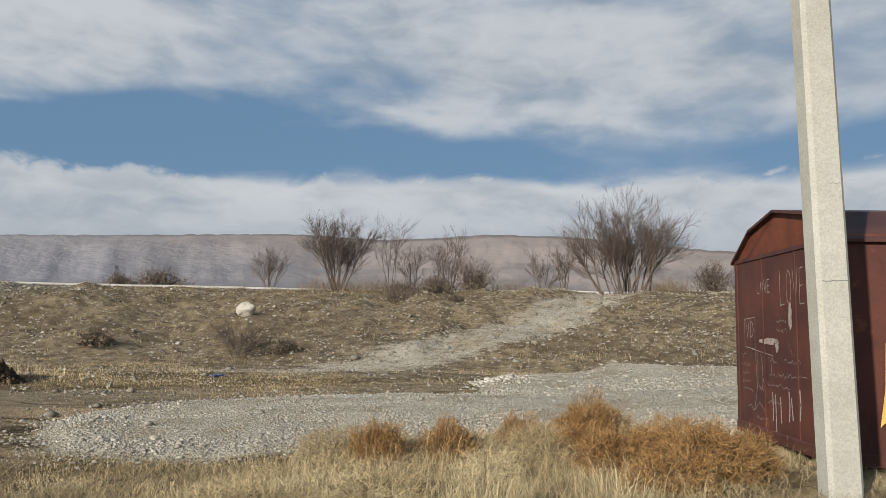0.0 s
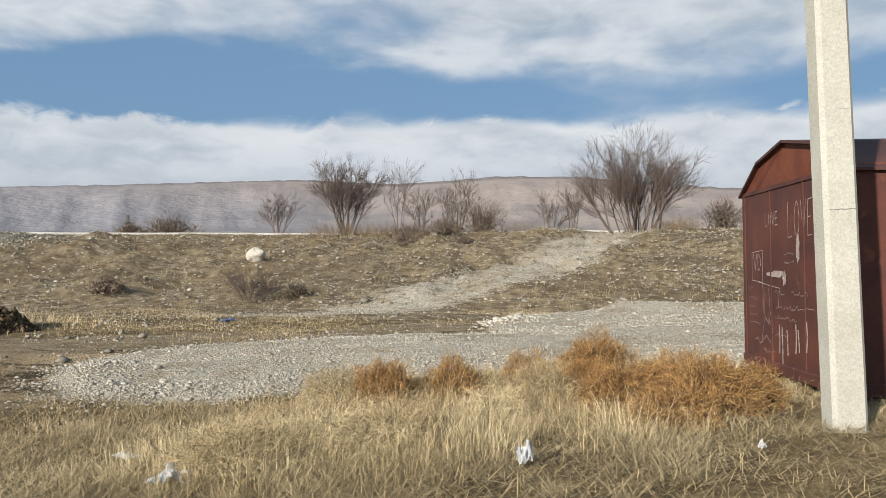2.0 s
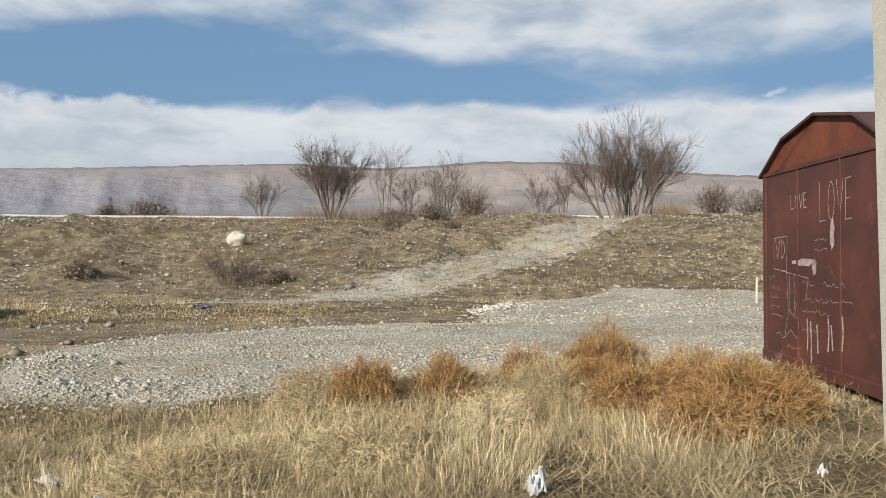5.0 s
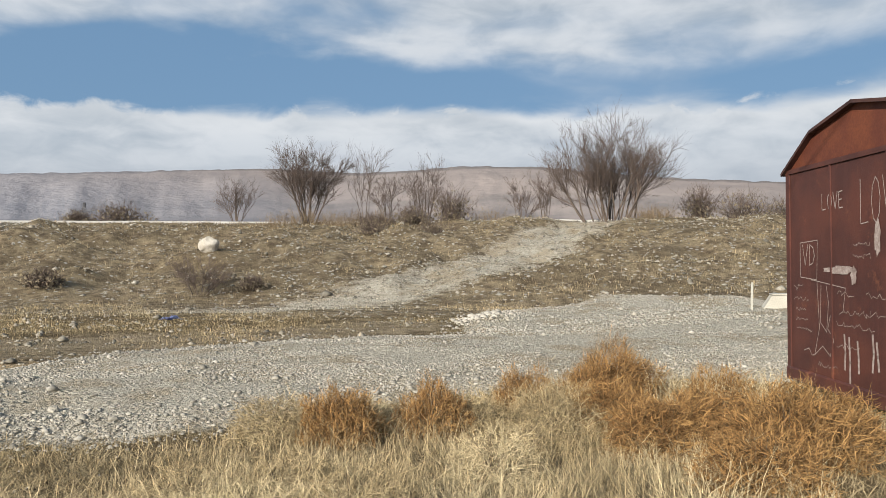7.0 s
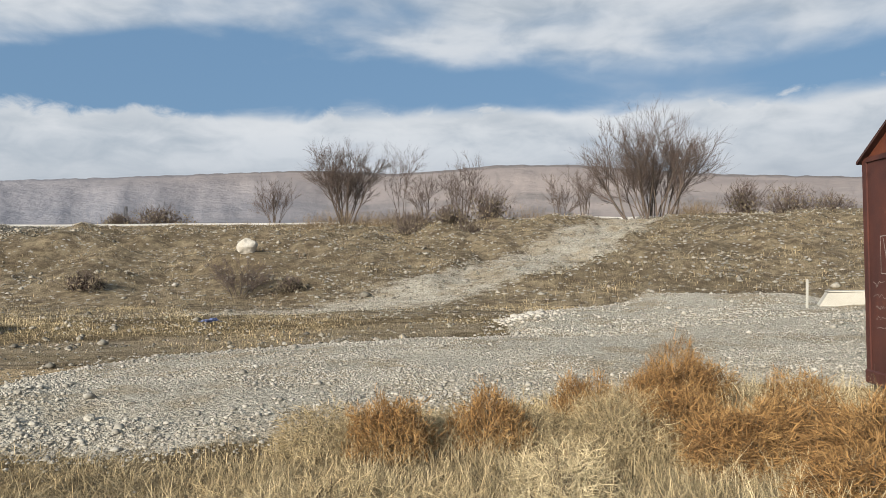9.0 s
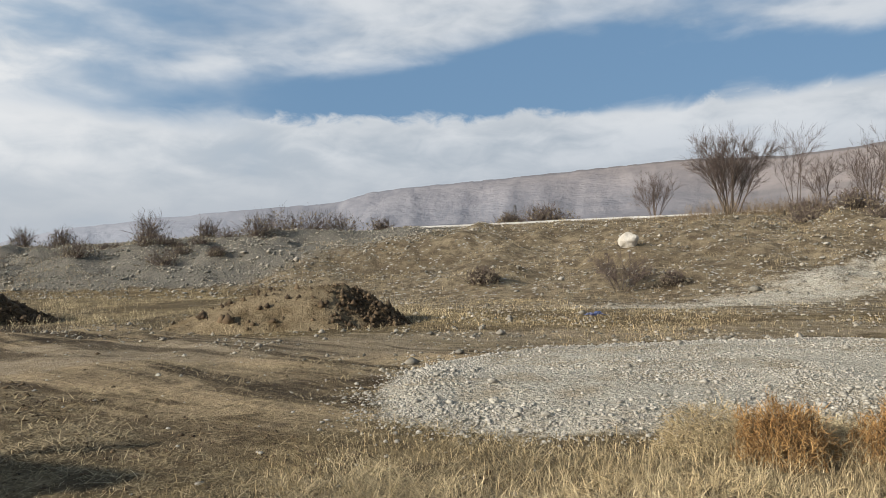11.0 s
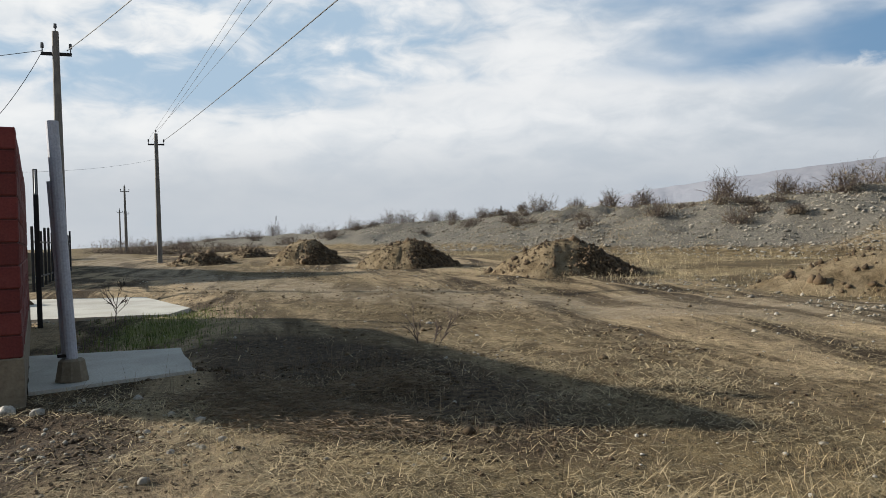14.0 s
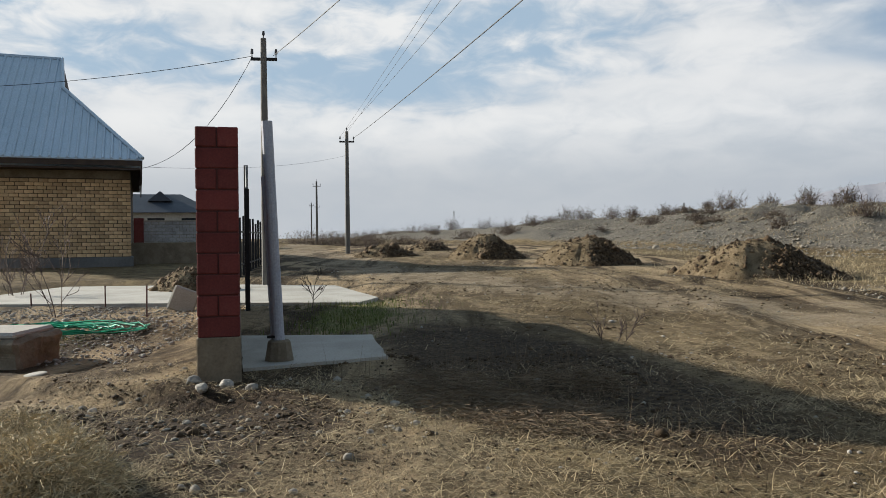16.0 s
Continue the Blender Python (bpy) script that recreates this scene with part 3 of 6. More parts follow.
def make_mountain_material():
    m, k, b = material("hazy_mountain", 1.0, 0, 0.0)
    co = k.add("ShaderNodeTexCoord").outputs["Object"]
    tier = k.add("ShaderNodeAttribute", attribute_name="tier").outputs["Fac"]
    st = k.add("ShaderNodeVectorMath", {0: co, 1: (1.0, 1.0, 2.2)}, operation="MULTIPLY").outputs[0]
    a, f = k.noise(st, 0.006, 7, 0.62), k.noise(st, 0.03, 6, 0.65)
    col = k.mix(k.ramp(a, 0.36, 0.64), (0.150, 0.138, 0.138), (0.205, 0.180, 0.170))
    col = k.mix(k.math("MULTIPLY", k.ramp(f, 0.5, 0.7), 0.3), col, (0.135, 0.128, 0.135))
    z = k.add("ShaderNodeSeparateXYZ", {0: co}).outputs[2]
    band = k.ramp(k.math("ADD", z, k.math("MULTIPLY_ADD", a, 160.0, -80.0)), 70.0, 210.0)
    col = k.mix(k.math("MULTIPLY", band, 0.55), col, (0.25, 0.208, 0.19))
    wob = k.math("ADD", tier, k.math("MULTIPLY_ADD", a, 0.10, -0.05))
    ledge = k.math("MULTIPLY", k.ramp(wob, 0.60, 0.625), k.ramp(wob, 0.68, 0.64))
    col = k.mix(k.math("MULTIPLY", ledge, 0.4), col, (0.10, 0.095, 0.095))
    rim = k.ramp(k.math("ADD", tier, k.math("MULTIPLY_ADD", f, 0.03, -0.015)), 0.945, 0.975)
    col = k.mix(k.math("MULTIPLY", rim, 0.7), col, (0.115, 0.104, 0.104))
    # towards the west, distance haze is painted into the rock colour, ever paler
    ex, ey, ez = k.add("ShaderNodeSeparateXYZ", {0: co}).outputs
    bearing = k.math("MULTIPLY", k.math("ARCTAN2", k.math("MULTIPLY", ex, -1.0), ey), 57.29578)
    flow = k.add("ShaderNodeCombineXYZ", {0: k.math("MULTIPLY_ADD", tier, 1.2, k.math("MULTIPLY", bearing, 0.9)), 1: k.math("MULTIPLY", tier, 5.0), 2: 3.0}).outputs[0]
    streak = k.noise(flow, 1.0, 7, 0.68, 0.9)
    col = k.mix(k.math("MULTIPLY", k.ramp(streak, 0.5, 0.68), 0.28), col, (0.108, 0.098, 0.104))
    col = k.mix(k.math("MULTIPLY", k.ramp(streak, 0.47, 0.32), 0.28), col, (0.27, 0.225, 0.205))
    # bluish haze painted over the lower slopes
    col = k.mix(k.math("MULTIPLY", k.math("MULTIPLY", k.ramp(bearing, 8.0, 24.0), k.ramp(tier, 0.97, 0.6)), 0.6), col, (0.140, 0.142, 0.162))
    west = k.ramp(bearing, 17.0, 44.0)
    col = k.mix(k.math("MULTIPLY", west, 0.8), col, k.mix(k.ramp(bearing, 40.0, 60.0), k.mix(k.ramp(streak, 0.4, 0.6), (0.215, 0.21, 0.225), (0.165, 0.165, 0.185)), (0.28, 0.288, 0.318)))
    k.tree.links.new(col, b.inputs["Base Color"])
    bump(k, b, k.math("ADD", f, k.math("MULTIPLY", a, 2.0)), 0.4, 18.0)
    return m


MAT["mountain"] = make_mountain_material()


def make_mountains():
    """A long tableland with gullies, two to three kilometres off."""
    bear = np.radians(np.arange(-60, 125, 0.22))
    deg = np.degrees(bear)
    top = np.interp(deg, [-60, -30, -19, -12, -8.7, -4, 0.3, 5.5, 13.2, 19.6, 25, 30.6, 39.5, 42.7, 45, 50.5, 57, 63, 68, 74, 125],
                    [3.4, 4.3, 4.95, 5.5, 5.8, 6.3, 6.8, 6.9, 6.4, 6.65, 6.45, 6.15, 5.6, 5.25, 4.6, 4.3, 3.75, 3.1, 2.0, 0.05, 0.0])
    D = 2600.0
    rows = np.linspace(0, 1, 46)
    P = np.zeros((len(rows) + 2, len(bear), 3))
    for i, t in enumerate(np.concatenate([rows, [1.05, 1.3]])):
        dist = 1500 + 1100 * min(t, 1.0) + max(t - 1, 0) * 1500
        prof = np.interp(t, [0, 0.25, 0.55, 0.8, 1.0, 1.05, 1.3], [0, 0.16, 0.42, 0.82, 1.0, 1.0, 0.7])
        h = np.tan(np.radians(top)) * D * prof
        gx, gy = deg * 1.0, np.full_like(deg, t * 6)
        gully = np.abs(fnoise(gx * 0.5, gy * 0.25, 0.8, 5, 3) - 0.47) * 2
        mid = 4 * t * (1 - t) if t < 1 else 0
        h = h * (1 + mid * (0.35 * (fnoise(gx * 0.18, gy * 0.5, 0.6, 4, 11) - 0.47) - 0.05 * (gully - 0.2)))
        h = h + (1 if t >= 0.97 else 0) * (fnoise(gx, gy * 0, 1.5, 4, 21) - 0.47) * 9
        d = dist + mid * (fnoise(gx * 0.6, gy * 0.4, 0.7, 4, 31) - 0.47) * 45
        P[i] = np.stack([-d * np.sin(bear), d * np.cos(bear), h], -1)
    n, m = P.shape[:2]
    i, j = np.meshgrid(np.arange(n - 1), np.arange(m - 1), indexing="ij")
    quads = np.stack([i * m + j, (i + 1) * m + j, (i + 1) * m + j + 1, i * m + j + 1], -1).reshape(-1, 4)
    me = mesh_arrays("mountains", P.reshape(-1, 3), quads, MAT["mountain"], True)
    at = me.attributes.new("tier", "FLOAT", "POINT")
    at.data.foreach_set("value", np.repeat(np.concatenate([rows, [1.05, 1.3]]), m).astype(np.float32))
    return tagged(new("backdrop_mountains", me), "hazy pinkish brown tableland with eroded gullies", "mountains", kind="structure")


make_mountains()

# ---------- container ----------
def make_container():
    ang = math.degrees(math.atan2(-0.993, 0.118))
    th = thing("metal_container", "rusty red-brown steel container with chalk scribbles, standing on bare ground", "container", pose(1.97, 9.8, 0.16, 0, 0, ang))
    # local x runs along the scribbled end wall, local y into the container's length, z up
    W, L = 2.74, 5.2
    prof = [(0, 0.0), (W, 0.0), (W, 2.13), (W - 0.6, 2.42), (W / 2, 2.55), (0.6, 2.42), (0, 2.13)]
    bm = bmesh.new()
    extruded(bm, [(0, 0.06), (W, 0.06), (W, 2.12), (0, 2.12)], L, Matrix())
    part("body", bm, MAT["rust"], th)
    bm = bmesh.new()
    extruded(bm, [(0.0, 2.12), (W, 2.12)] + prof[3:6], L - 0.02, pose(0, 0.01, 0))
    part("gable", bm, MAT["rust_bright"], th, "orange rusty gable sheet")
    roof = [(-0.05, 2.09), (0.59, 2.44), (W / 2, 2.578), (W - 0.59, 2.44), (W + 0.05, 2.09)]
    bm = bmesh.new()
    extruded(bm, roof + [(x, z - 0.03) for x, z in roof[::-1]], L + 0.12, pose(0, -0.05, 0))
    part("roof", bm, MAT["roof_rust"], th, "dark rusty roof sheet")
    for x in (0.9, 1.83):
        part("panel_seam", one_box(x - 0.012, x + 0.012, -0.012, 0.02, 0.1, 2.1), MAT["rust"], th)
    part("top_rail", one_box(0.02, W - 0.02, -0.016, 0.02, 2.07, 2.11), MAT["rust"], th)
    part("bottom_rail", one_box(-0.02, W + 0.02, -0.03, L + 0.02, -0.03, 0.10, 0.012), MAT["rust"], th, "rusty channel-section skid")
    for x in (0.0, W - 0.05):
        part("corner_post", one_box(x - 0.012, x + 0.062, -0.014, 0.05, 0.1, 2.1), MAT["rust"], th)
    for y in (0.95, 1.9, 2.85, 3.8):
        part("rib", one_box(W - 0.01, W + 0.035, y, y + 0.06, 0.1, 2.1), MAT["rust"], th)
    for x in (0.25, W - 0.35):
        part("support_block", one_box(x, x + 0.2, 0.3, 0.7, -0.2, -0.03), MAT["old_concrete"], th, "concrete block under the skid")
        part("support_block", one_box(x, x + 0.2, L - 0.7, L - 0.3, -0.2, -0.03), MAT["old_concrete"], th, "concrete block under the skid")

    # scribbles on the end wall: strokes as thin raised ribbons
    def strokes(name, paths, width, mat, label=""):
        bm = bmesh.new()
        for p in paths:
            for (x0, z0), (x1, z1) in zip(p, p[1:]):
                d = Vector((x1 - x0, z1 - z0)).normalized() * width
                n = Vector((-d.y, d.x)) * 0.5
                a = [(x0 - d.x * 0.4 + n.x, z0 - d.y * 0.4 + n.y), (x1 + d.x * 0.4 + n.x, z1 + d.y * 0.4 + n.y), (x1 + d.x * 0.4 - n.x, z1 + d.y * 0.4 - n.y), (x0 - d.x * 0.4 - n.x, z0 - d.y * 0.4 - n.y)]
                bm.faces.new([bm.verts.new((x, -0.004, z)) for x, z in a])
        part(name, bm, mat, th, label)

    glyphs = {"L": [[(0, 1), (0, 0), (0.55, 0.03)]], "O": [[(0.3, 1), (0.08, 0.8), (0, 0.45), (0.12, 0.1), (0.33, 0), (0.55, 0.2), (0.62, 0.55), (0.5, 0.88), (0.3, 1)]],
              "V": [[(0, 1), (0.3, 0), (0.62, 1)]], "E": [[(0.5, 1), (0.02, 0.98), (0, 0), (0.52, 0.02)], [(0, 0.5), (0.4, 0.52)]], "D": [[(0, 0), (0.03, 1), (0.4, 0.85), (0.55, 0.45), (0.35, 0.1), (0, 0)]]}

    def word(text, x, z, size, wide=1.0, pen=0.010):
        for i, ch in enumerate(text):
            strokes("chalk_letter", [[(x + (i * 0.82 + a) * size * wide, z + b * size) for a, b in p] for p in glyphs[ch]], pen, MAT["chalk"])

    word("LOVE", 0.74, 1.66, 0.15, 0.85)
    word("LOVE", 1.42, 1.50, 0.38, 0.55, 0.009)
    rng = random.Random(5)
    # boxed letters
    strokes("chalk_box", [[(0.28, 1.02), (0.62, 1.0), (0.64, 1.38), (0.28, 1.36), (0.28, 1.02)]], 0.008, MAT["chalk"])
    word("VD", 0.33, 1.14, 0.2, 0.9)
    # broad white smears
    for x, z, w, h in ((0.78, 1.06, 0.55, 0.075), (1.24, 0.98, 0.10, 0.16), (1.62, 1.22, 0.1, 0.3)):
        bm = bmesh.new()
        pts, n = [], 18
        for i in range(n):
            t = 2 * math.pi * i / n
            rr = 0.75 + 0.45 * rng.random()
            pts.append(bm.verts.new((x + w / 2 + math.cos(t) * w / 2 * rr, -0.005, z + h / 2 + math.sin(t) * h / 2 * rr)))
        bm.faces.new(pts)
        part("chalk_smear", bm, MAT["chalk"], th)
    # drips below
    for x, z, l in ((1.12, 0.52, 0.3), (1.2, 0.5, 0.42), (1.34, 0.48, 0.26), (1.58, 0.56, 0.3), (1.64, 0.5, 0.22), (1.86, 0.6, 0.3)):
        strokes("chalk_drip", [[(x, z), (x + 0.015, z - l * 0.5), (x + rng.uniform(-0.01, 0.03), z - l)]], 0.028, MAT["chalk"])
    # looping doodle and unreadable lines of script as bars
    strokes("chalk_doodle", [[(0.62, 1.0), (0.66, 0.55), (0.56, 0.28), (0.72, 0.38), (0.86, 0.30), (0.93, 0.46), (0.82, 0.55), (0.9, 0.75), (0.88, 0.98)],
                             [(0.7, 0.95), (0.68, 0.6), (0.8, 0.52), (0.84, 0.8), (0.8, 0.95)], [(0.5, 1.0), (1.15, 0.94), (1.1, 0.72)],
                             [(0.34, 0.3), (0.44, 0.33), (0.5, 0.27), (0.56, 0.28)]], 0.008, MAT["chalk"])
    bars = []
    for x, z, n, s in ((0.12, 0.88, 3, 0.09), (0.14, 0.78, 6, 0.06), (0.17, 0.68, 5, 0.05), (0.17, 0.58, 6, 0.05), (0.2, 0.48, 6, 0.06), (1.0, 0.86, 4, 0.09), (1.05, 0.7, 8, 0.07),
                       (0.98, 0.58, 9, 0.08), (1.3, 1.3, 5, 0.06), (1.3, 1.2, 5, 0.06), (0.62, 0.18, 7, 0.06), (1.5, 0.86, 5, 0.10), (1.52, 0.7, 5, 0.12), (1.0, 0.4, 5, 0.09)):
        bars.append([(x + (i + rng.uniform(-0.7, 0.7)) * s * 0.36, z + s * rng.uniform(0.0, 0.75)) for i in range(int(2.6 * n))])
    for path in bars:
        strokes("chalk_script", [path], 0.005, MAT["chalk"])
    # paint on the long side facing the field
    side = pose(W + 0.014, 0, 0, 0, 0, 90)

    def side_ring(cx, cz, rx, rz, w):
        bm = bmesh.new()
        n = 26
        o = [bm.verts.new(side @ Vector((cx + math.cos(2 * math.pi * i / n) * rx, -0.012, cz + math.sin(2 * math.pi * i / n) * rz))) for i in range(n)]
        q = [bm.verts.new(side @ Vector((cx + math.cos(2 * math.pi * i / n) * (rx - w), -0.012, cz + math.sin(2 * math.pi * i / n) * (rz - w)))) for i in range(n)]
        for i in range(n):
            bm.faces.new((o[i], o[(i + 1) % n], q[(i + 1) % n], q[i]))
        part("spray_ring", bm, MAT["yellow_paint"], th, "ochre sprayed ring")

    side_ring(0.72, 1.02, 0.16, 0.32, 0.05)
    bm = bmesh.new()
    pts = [bm.verts.new(side @ Vector((x, -0.011, z))) for x, z in ((0.34, 0.34), (0.42, 0.42), (0.55, 0.36), (0.78, 0.45), (0.92, 0.4), (0.9, 0.72), (0.74, 0.64), (0.6, 0.7), (0.48, 0.66), (0.46, 1.1), (0.42, 1.12), (0.4, 0.7))]
    bm.faces.new(pts)
    part("spray_patch", bm, MAT["yellow_paint"], th, "ochre sprayed patch")
    return th


make_container()


# ---------- concrete pole ----------
POLE_XY = (1.752, 5.48)
POLE_TOP = 8.2


def make_concrete_pole():
    x, y = POLE_XY
    z0 = hz(x, y) - 0.05
    th = thing("utility_pole", "cream precast concrete utility pole with a hairline crack", "utility pole", pose(x, y, z0, 0, -1.4, 9))
    bm = bmesh.new()
    H, c = POLE_TOP, 0.03
    rings = []
    for z in np.linspace(0, H, 15):
        t = z / H
        w, d = 0.255 * (1 - t) + 0.22 * t, 0.22 * (1 - t) + 0.195 * t
        o = [(-w / 2 + c, -d / 2), (w / 2 - c, -d / 2), (w / 2, -d / 2 + c), (w / 2, d / 2 - c), (w / 2 - c, d / 2), (-w / 2 + c, d / 2), (-w / 2, d / 2 - c), (-w / 2, -d / 2 + c)]
        rings.append([bm.verts.new((px, py, z)) for px, py in o])
    for a, b in zip(rings, rings[1:]):
        for i in range(8):
            bm.faces.new((a[i], a[(i + 1) % 8], b[(i + 1) % 8], b[i]))
    bm.faces.new(rings[-1])
    part("shaft", bm, MAT["pole_concrete"], th)
    for zw, lo, hi, thin in ((1.745, -1.0, 1.0, 0.005), (2.47, 0.1, 0.95, 0.003)):
        zc = zw - z0
        w = 0.255 - 0.035 * zc / H
        d = 0.22 - 0.025 * zc / H
        bm = bmesh.new()
        rr = random.Random(int(zw * 100))
        n = 14
        xs = [(lo + (hi - lo) * i / n) * (w / 2 - c) for i in range(n + 1)]
        zs = [zc + rr.uniform(-0.004, 0.004) for _ in xs]
        for i in range(n):
            v = [bm.verts.new((x, y, z)) for x, z, y in ((xs[i], zs[i], -d / 2 - 0.002), (xs[i + 1], zs[i + 1], -d / 2 - 0.002), (xs[i + 1], zs[i + 1] + thin, -d / 2 - 0.002), (xs[i], zs[i] + thin, -d / 2 - 0.002))]
            bm.faces.new(v)
        part("crack", bm, MAT["plinth"], th, "dark hairline crack")
    part("cross_arm", one_box(-0.6, 0.6, -0.16, -0.09, H - 0.5, H - 0.42, 0.008), MAT["black_metal"], th)
    for dx in (-0.55, 0.55, 0.0):
        bm = bmesh.new()
        zz = H - 0.42 if dx else H
        yy = -0.125 if dx else 0
        tube(bm, [(dx, yy, zz), (dx, yy, zz + 0.1), (dx, yy, zz + 0.11), (dx, yy, zz + 0.2)], [0.012, 0.012, 0.04, 0.03], 8)
        part("insulator", bm, MAT["porcelain"], th)
    return th


make_concrete_pole()


# ---------- red block wall with its end pier ----------
WALL_A = Vector((-8.10, -1.06, 0.0))
WALL_BEAR = radians(105.4)
wall_m = Matrix.Translation((WALL_A.x, WALL_A.y, 0)) @ Matrix.Rotation(WALL_BEAR, 4, "Z") @ pose(0, 0, 0)


def brick_mesh(name, sx, sy, sz, mat, bev=0.008):
    bm = bmesh.new()
    box(bm, -sx / 2, sx / 2, -sy / 2, sy / 2, -sz / 2, sz / 2, bev)
    me = bpy.data.meshes.new(name)
    bm.to_mesh(me)
    bm.free()
    me.materials.append(mat)
    return me


def make_block_wall():
    """Local y runs away along the wall, local x across its thickness."""
    th = thing("block_wall", "red painted concrete block wall on a concrete footing", "wall", wall_m)
    LEN, COURSES, Z0 = 7.2, 10, 0.46
    part("footing", one_box(-0.205, 0.205, -0.005, LEN, -0.3, Z0, 0.012), MAT["old_concrete"], th, "worn concrete footing")
    part("mortar", one_box(-0.183, 0.183, 0.012, LEN - 0.01, Z0 - 0.002, Z0 + 0.2 * COURSES - 0.012), MAT["dark_mortar"], th)
    stretch = brick_mesh("block", 0.19, 0.39, 0.19, MAT["red_block"], 0.01)
    across = brick_mesh("block", 0.39, 0.19, 0.19, MAT["red_block"], 0.01)
    rng = random.Random(2)
    for c in range(COURSES):
        z = Z0 + 0.2 * c + 0.097
        if c % 2:
            y = 0.0
            while y < LEN - 0.2:
                for x in (-0.1, 0.1):
                    part_mesh("block", stretch, th, "", pose(x + rng.uniform(-0.003, 0.003), y + 0.195 + rng.uniform(-0.004, 0.004), z, 0, 0, rng.uniform(-0.5, 0.5)))
                y += 0.4
        else:
            y = 0.0
            while y < LEN - 0.1:
                part_mesh("block", across, th, "", pose(rng.uniform(-0.003, 0.003), y + 0.095 + rng.uniform(-0.004, 0.004), z, 0, 0, rng.uniform(-0.5, 0.5)))
                y += 0.2
    return th


def wl(x, y, z=0.0):
    """A place told along the wall."""
    return wall_m @ Vector((x, y, z))


# ---------- slabs ----------
def make_slab(name, label, poly, top, mat, thick=0.3):
    bm = bmesh.new()
    pts = []
    rng = random.Random(11)
    n = len(poly)
    for i in range(n):
        a, b = Vector(poly[i]), Vector(poly[(i + 1) % n])
        steps = max(2, int((b - a).length / 0.25))
        for s in range(steps):
            p = a.lerp(b, s / steps)
            pts.append((p.x + rng.uniform(-0.015, 0.015), p.y + rng.uniform(-0.015, 0.015)))
    up = [bm.verts.new((x, y, top)) for x, y in pts]
    rim = [bm.verts.new((x * 0.998 + 0.002 * poly[0][0], y, top - 0.02)) for x, y in pts]
    dn = [bm.verts.new((x, y, top - thick)) for x, y in pts]
    bm.faces.new(up)
    for q, w in ((up, rim), (rim, dn)):
        for i in range(len(q)):
            bm.faces.new((q[i], w[i], w[(i + 1) % len(q)], q[(i + 1) % len(q)]))
    bmesh.ops.recalc_face_normals(bm, faces=bm.faces)
    me = bpy.data.meshes.new(name)
    bm.to_mesh(me)
    bm.free()
    me.materials.append(mat)
    return tagged(new(name, me), label, "pavement", kind="structure")


make_slab("pavement_pad", "pale concrete pad under a pipe post", [(-8.7, -1.0), (-9.45, 0.42), (-11.4, 0.05), (-11.4, -1.75)], 0.065, MAT["concrete"])
make_slab("pavement_driveway", "pale concrete driveway apron at the gate", [(-16.4, -9.6), (-16.35, -3.2), (-16.2, -0.7), (-17.5, -0.45), (-21.8, -2.0), (-22.6, -4.7), (-22.2, -9.6)], 0.11, MAT["concrete"])


# ---------- pipe post on the pad ----------
def make_pipe_post():
    th = thing("pipe_post", "pale grey painted steel pipe post set in a concrete collar", "post", pose(-9.22, -0.74, 0.07))
    bm = bmesh.new()
    tube(bm, [(0, 0, 0), (0, 0, 0.2), (0, 0, 0.22)], [0.16, 0.125, 0.10], 10)
    part("collar", bm, MAT["old_concrete"], th, "rough concrete collar")
    lean = Vector((-0.03, -0.115, 2.6))
    bm = bmesh.new()
    tube(bm, [(0, 0, 0.2), lean * 0.5, lean], 0.06, 14)
    part("pipe", bm, MAT["pipe_paint"], th)
    bm = bmesh.new()
    tube(bm, [(-0.04, -0.07, 0.22), Vector((-0.04, -0.075, 0)) + lean * 0.77], 0.03, 8)
    part("conduit", bm, MAT["pipe_paint"], th, "thin grey conduit")
    part("bracket", one_box(-0.05, 0.05, -0.12, 0.0, 0.24, 0.27), MAT["black_metal"], th)


make_pipe_post()


# ---------- poles and cables ----------
def make_line_pole(x, y, height_, r, label, arm=0.45, lean=(0, 0), turn=0.0):
    z = hz(x, y) - 0.1
    th = thing("power_pole", label, "utility pole", pose(x, y, z, 0, 0, turn), "power poles along the track")
    top = Vector((lean[0], lean[1], height_))
    bm = bmesh.new()
    tube(bm, [(0, 0, 0), top * 0.35, top * 0.7, top], [r, r * 0.93, r * 0.8, r * 0.66], 8)
    part("shaft", bm, MAT["wood_pole"], th)
    ctr = top - Vector((0, 0, 0.55))
    part("cross_arm", one_box(ctr.x - r * 0.8 - 0.06, ctr.x - r * 0.8, ctr.y - arm, ctr.y + arm, ctr.z - 0.04, ctr.z + 0.04), MAT["black_metal"], th)
    for dy in (-arm + 0.03, arm - 0.03):
        bm = bmesh.new()
        c = (ctr.x - r * 0.8 - 0.03, ctr.y + dy)
        tube(bm, [(*c, ctr.z), (*c, ctr.z + 0.14), (*c, ctr.z + 0.15), (*c, ctr.z + 0.28)], [0.015, 0.015, 0.045, 0.035], 7)
        part("insulator", bm, MAT["porcelain"], th)
    bm = bmesh.new()
    tube(bm, [top, top + Vector((0, 0, 0.08)), top + Vector((0, 0, 0.09)), top + Vector((0, 0, 0.2))], [0.015, 0.015, 0.045, 0.035], 7)
    part("insulator", bm, MAT["porcelain"], th)
    return th


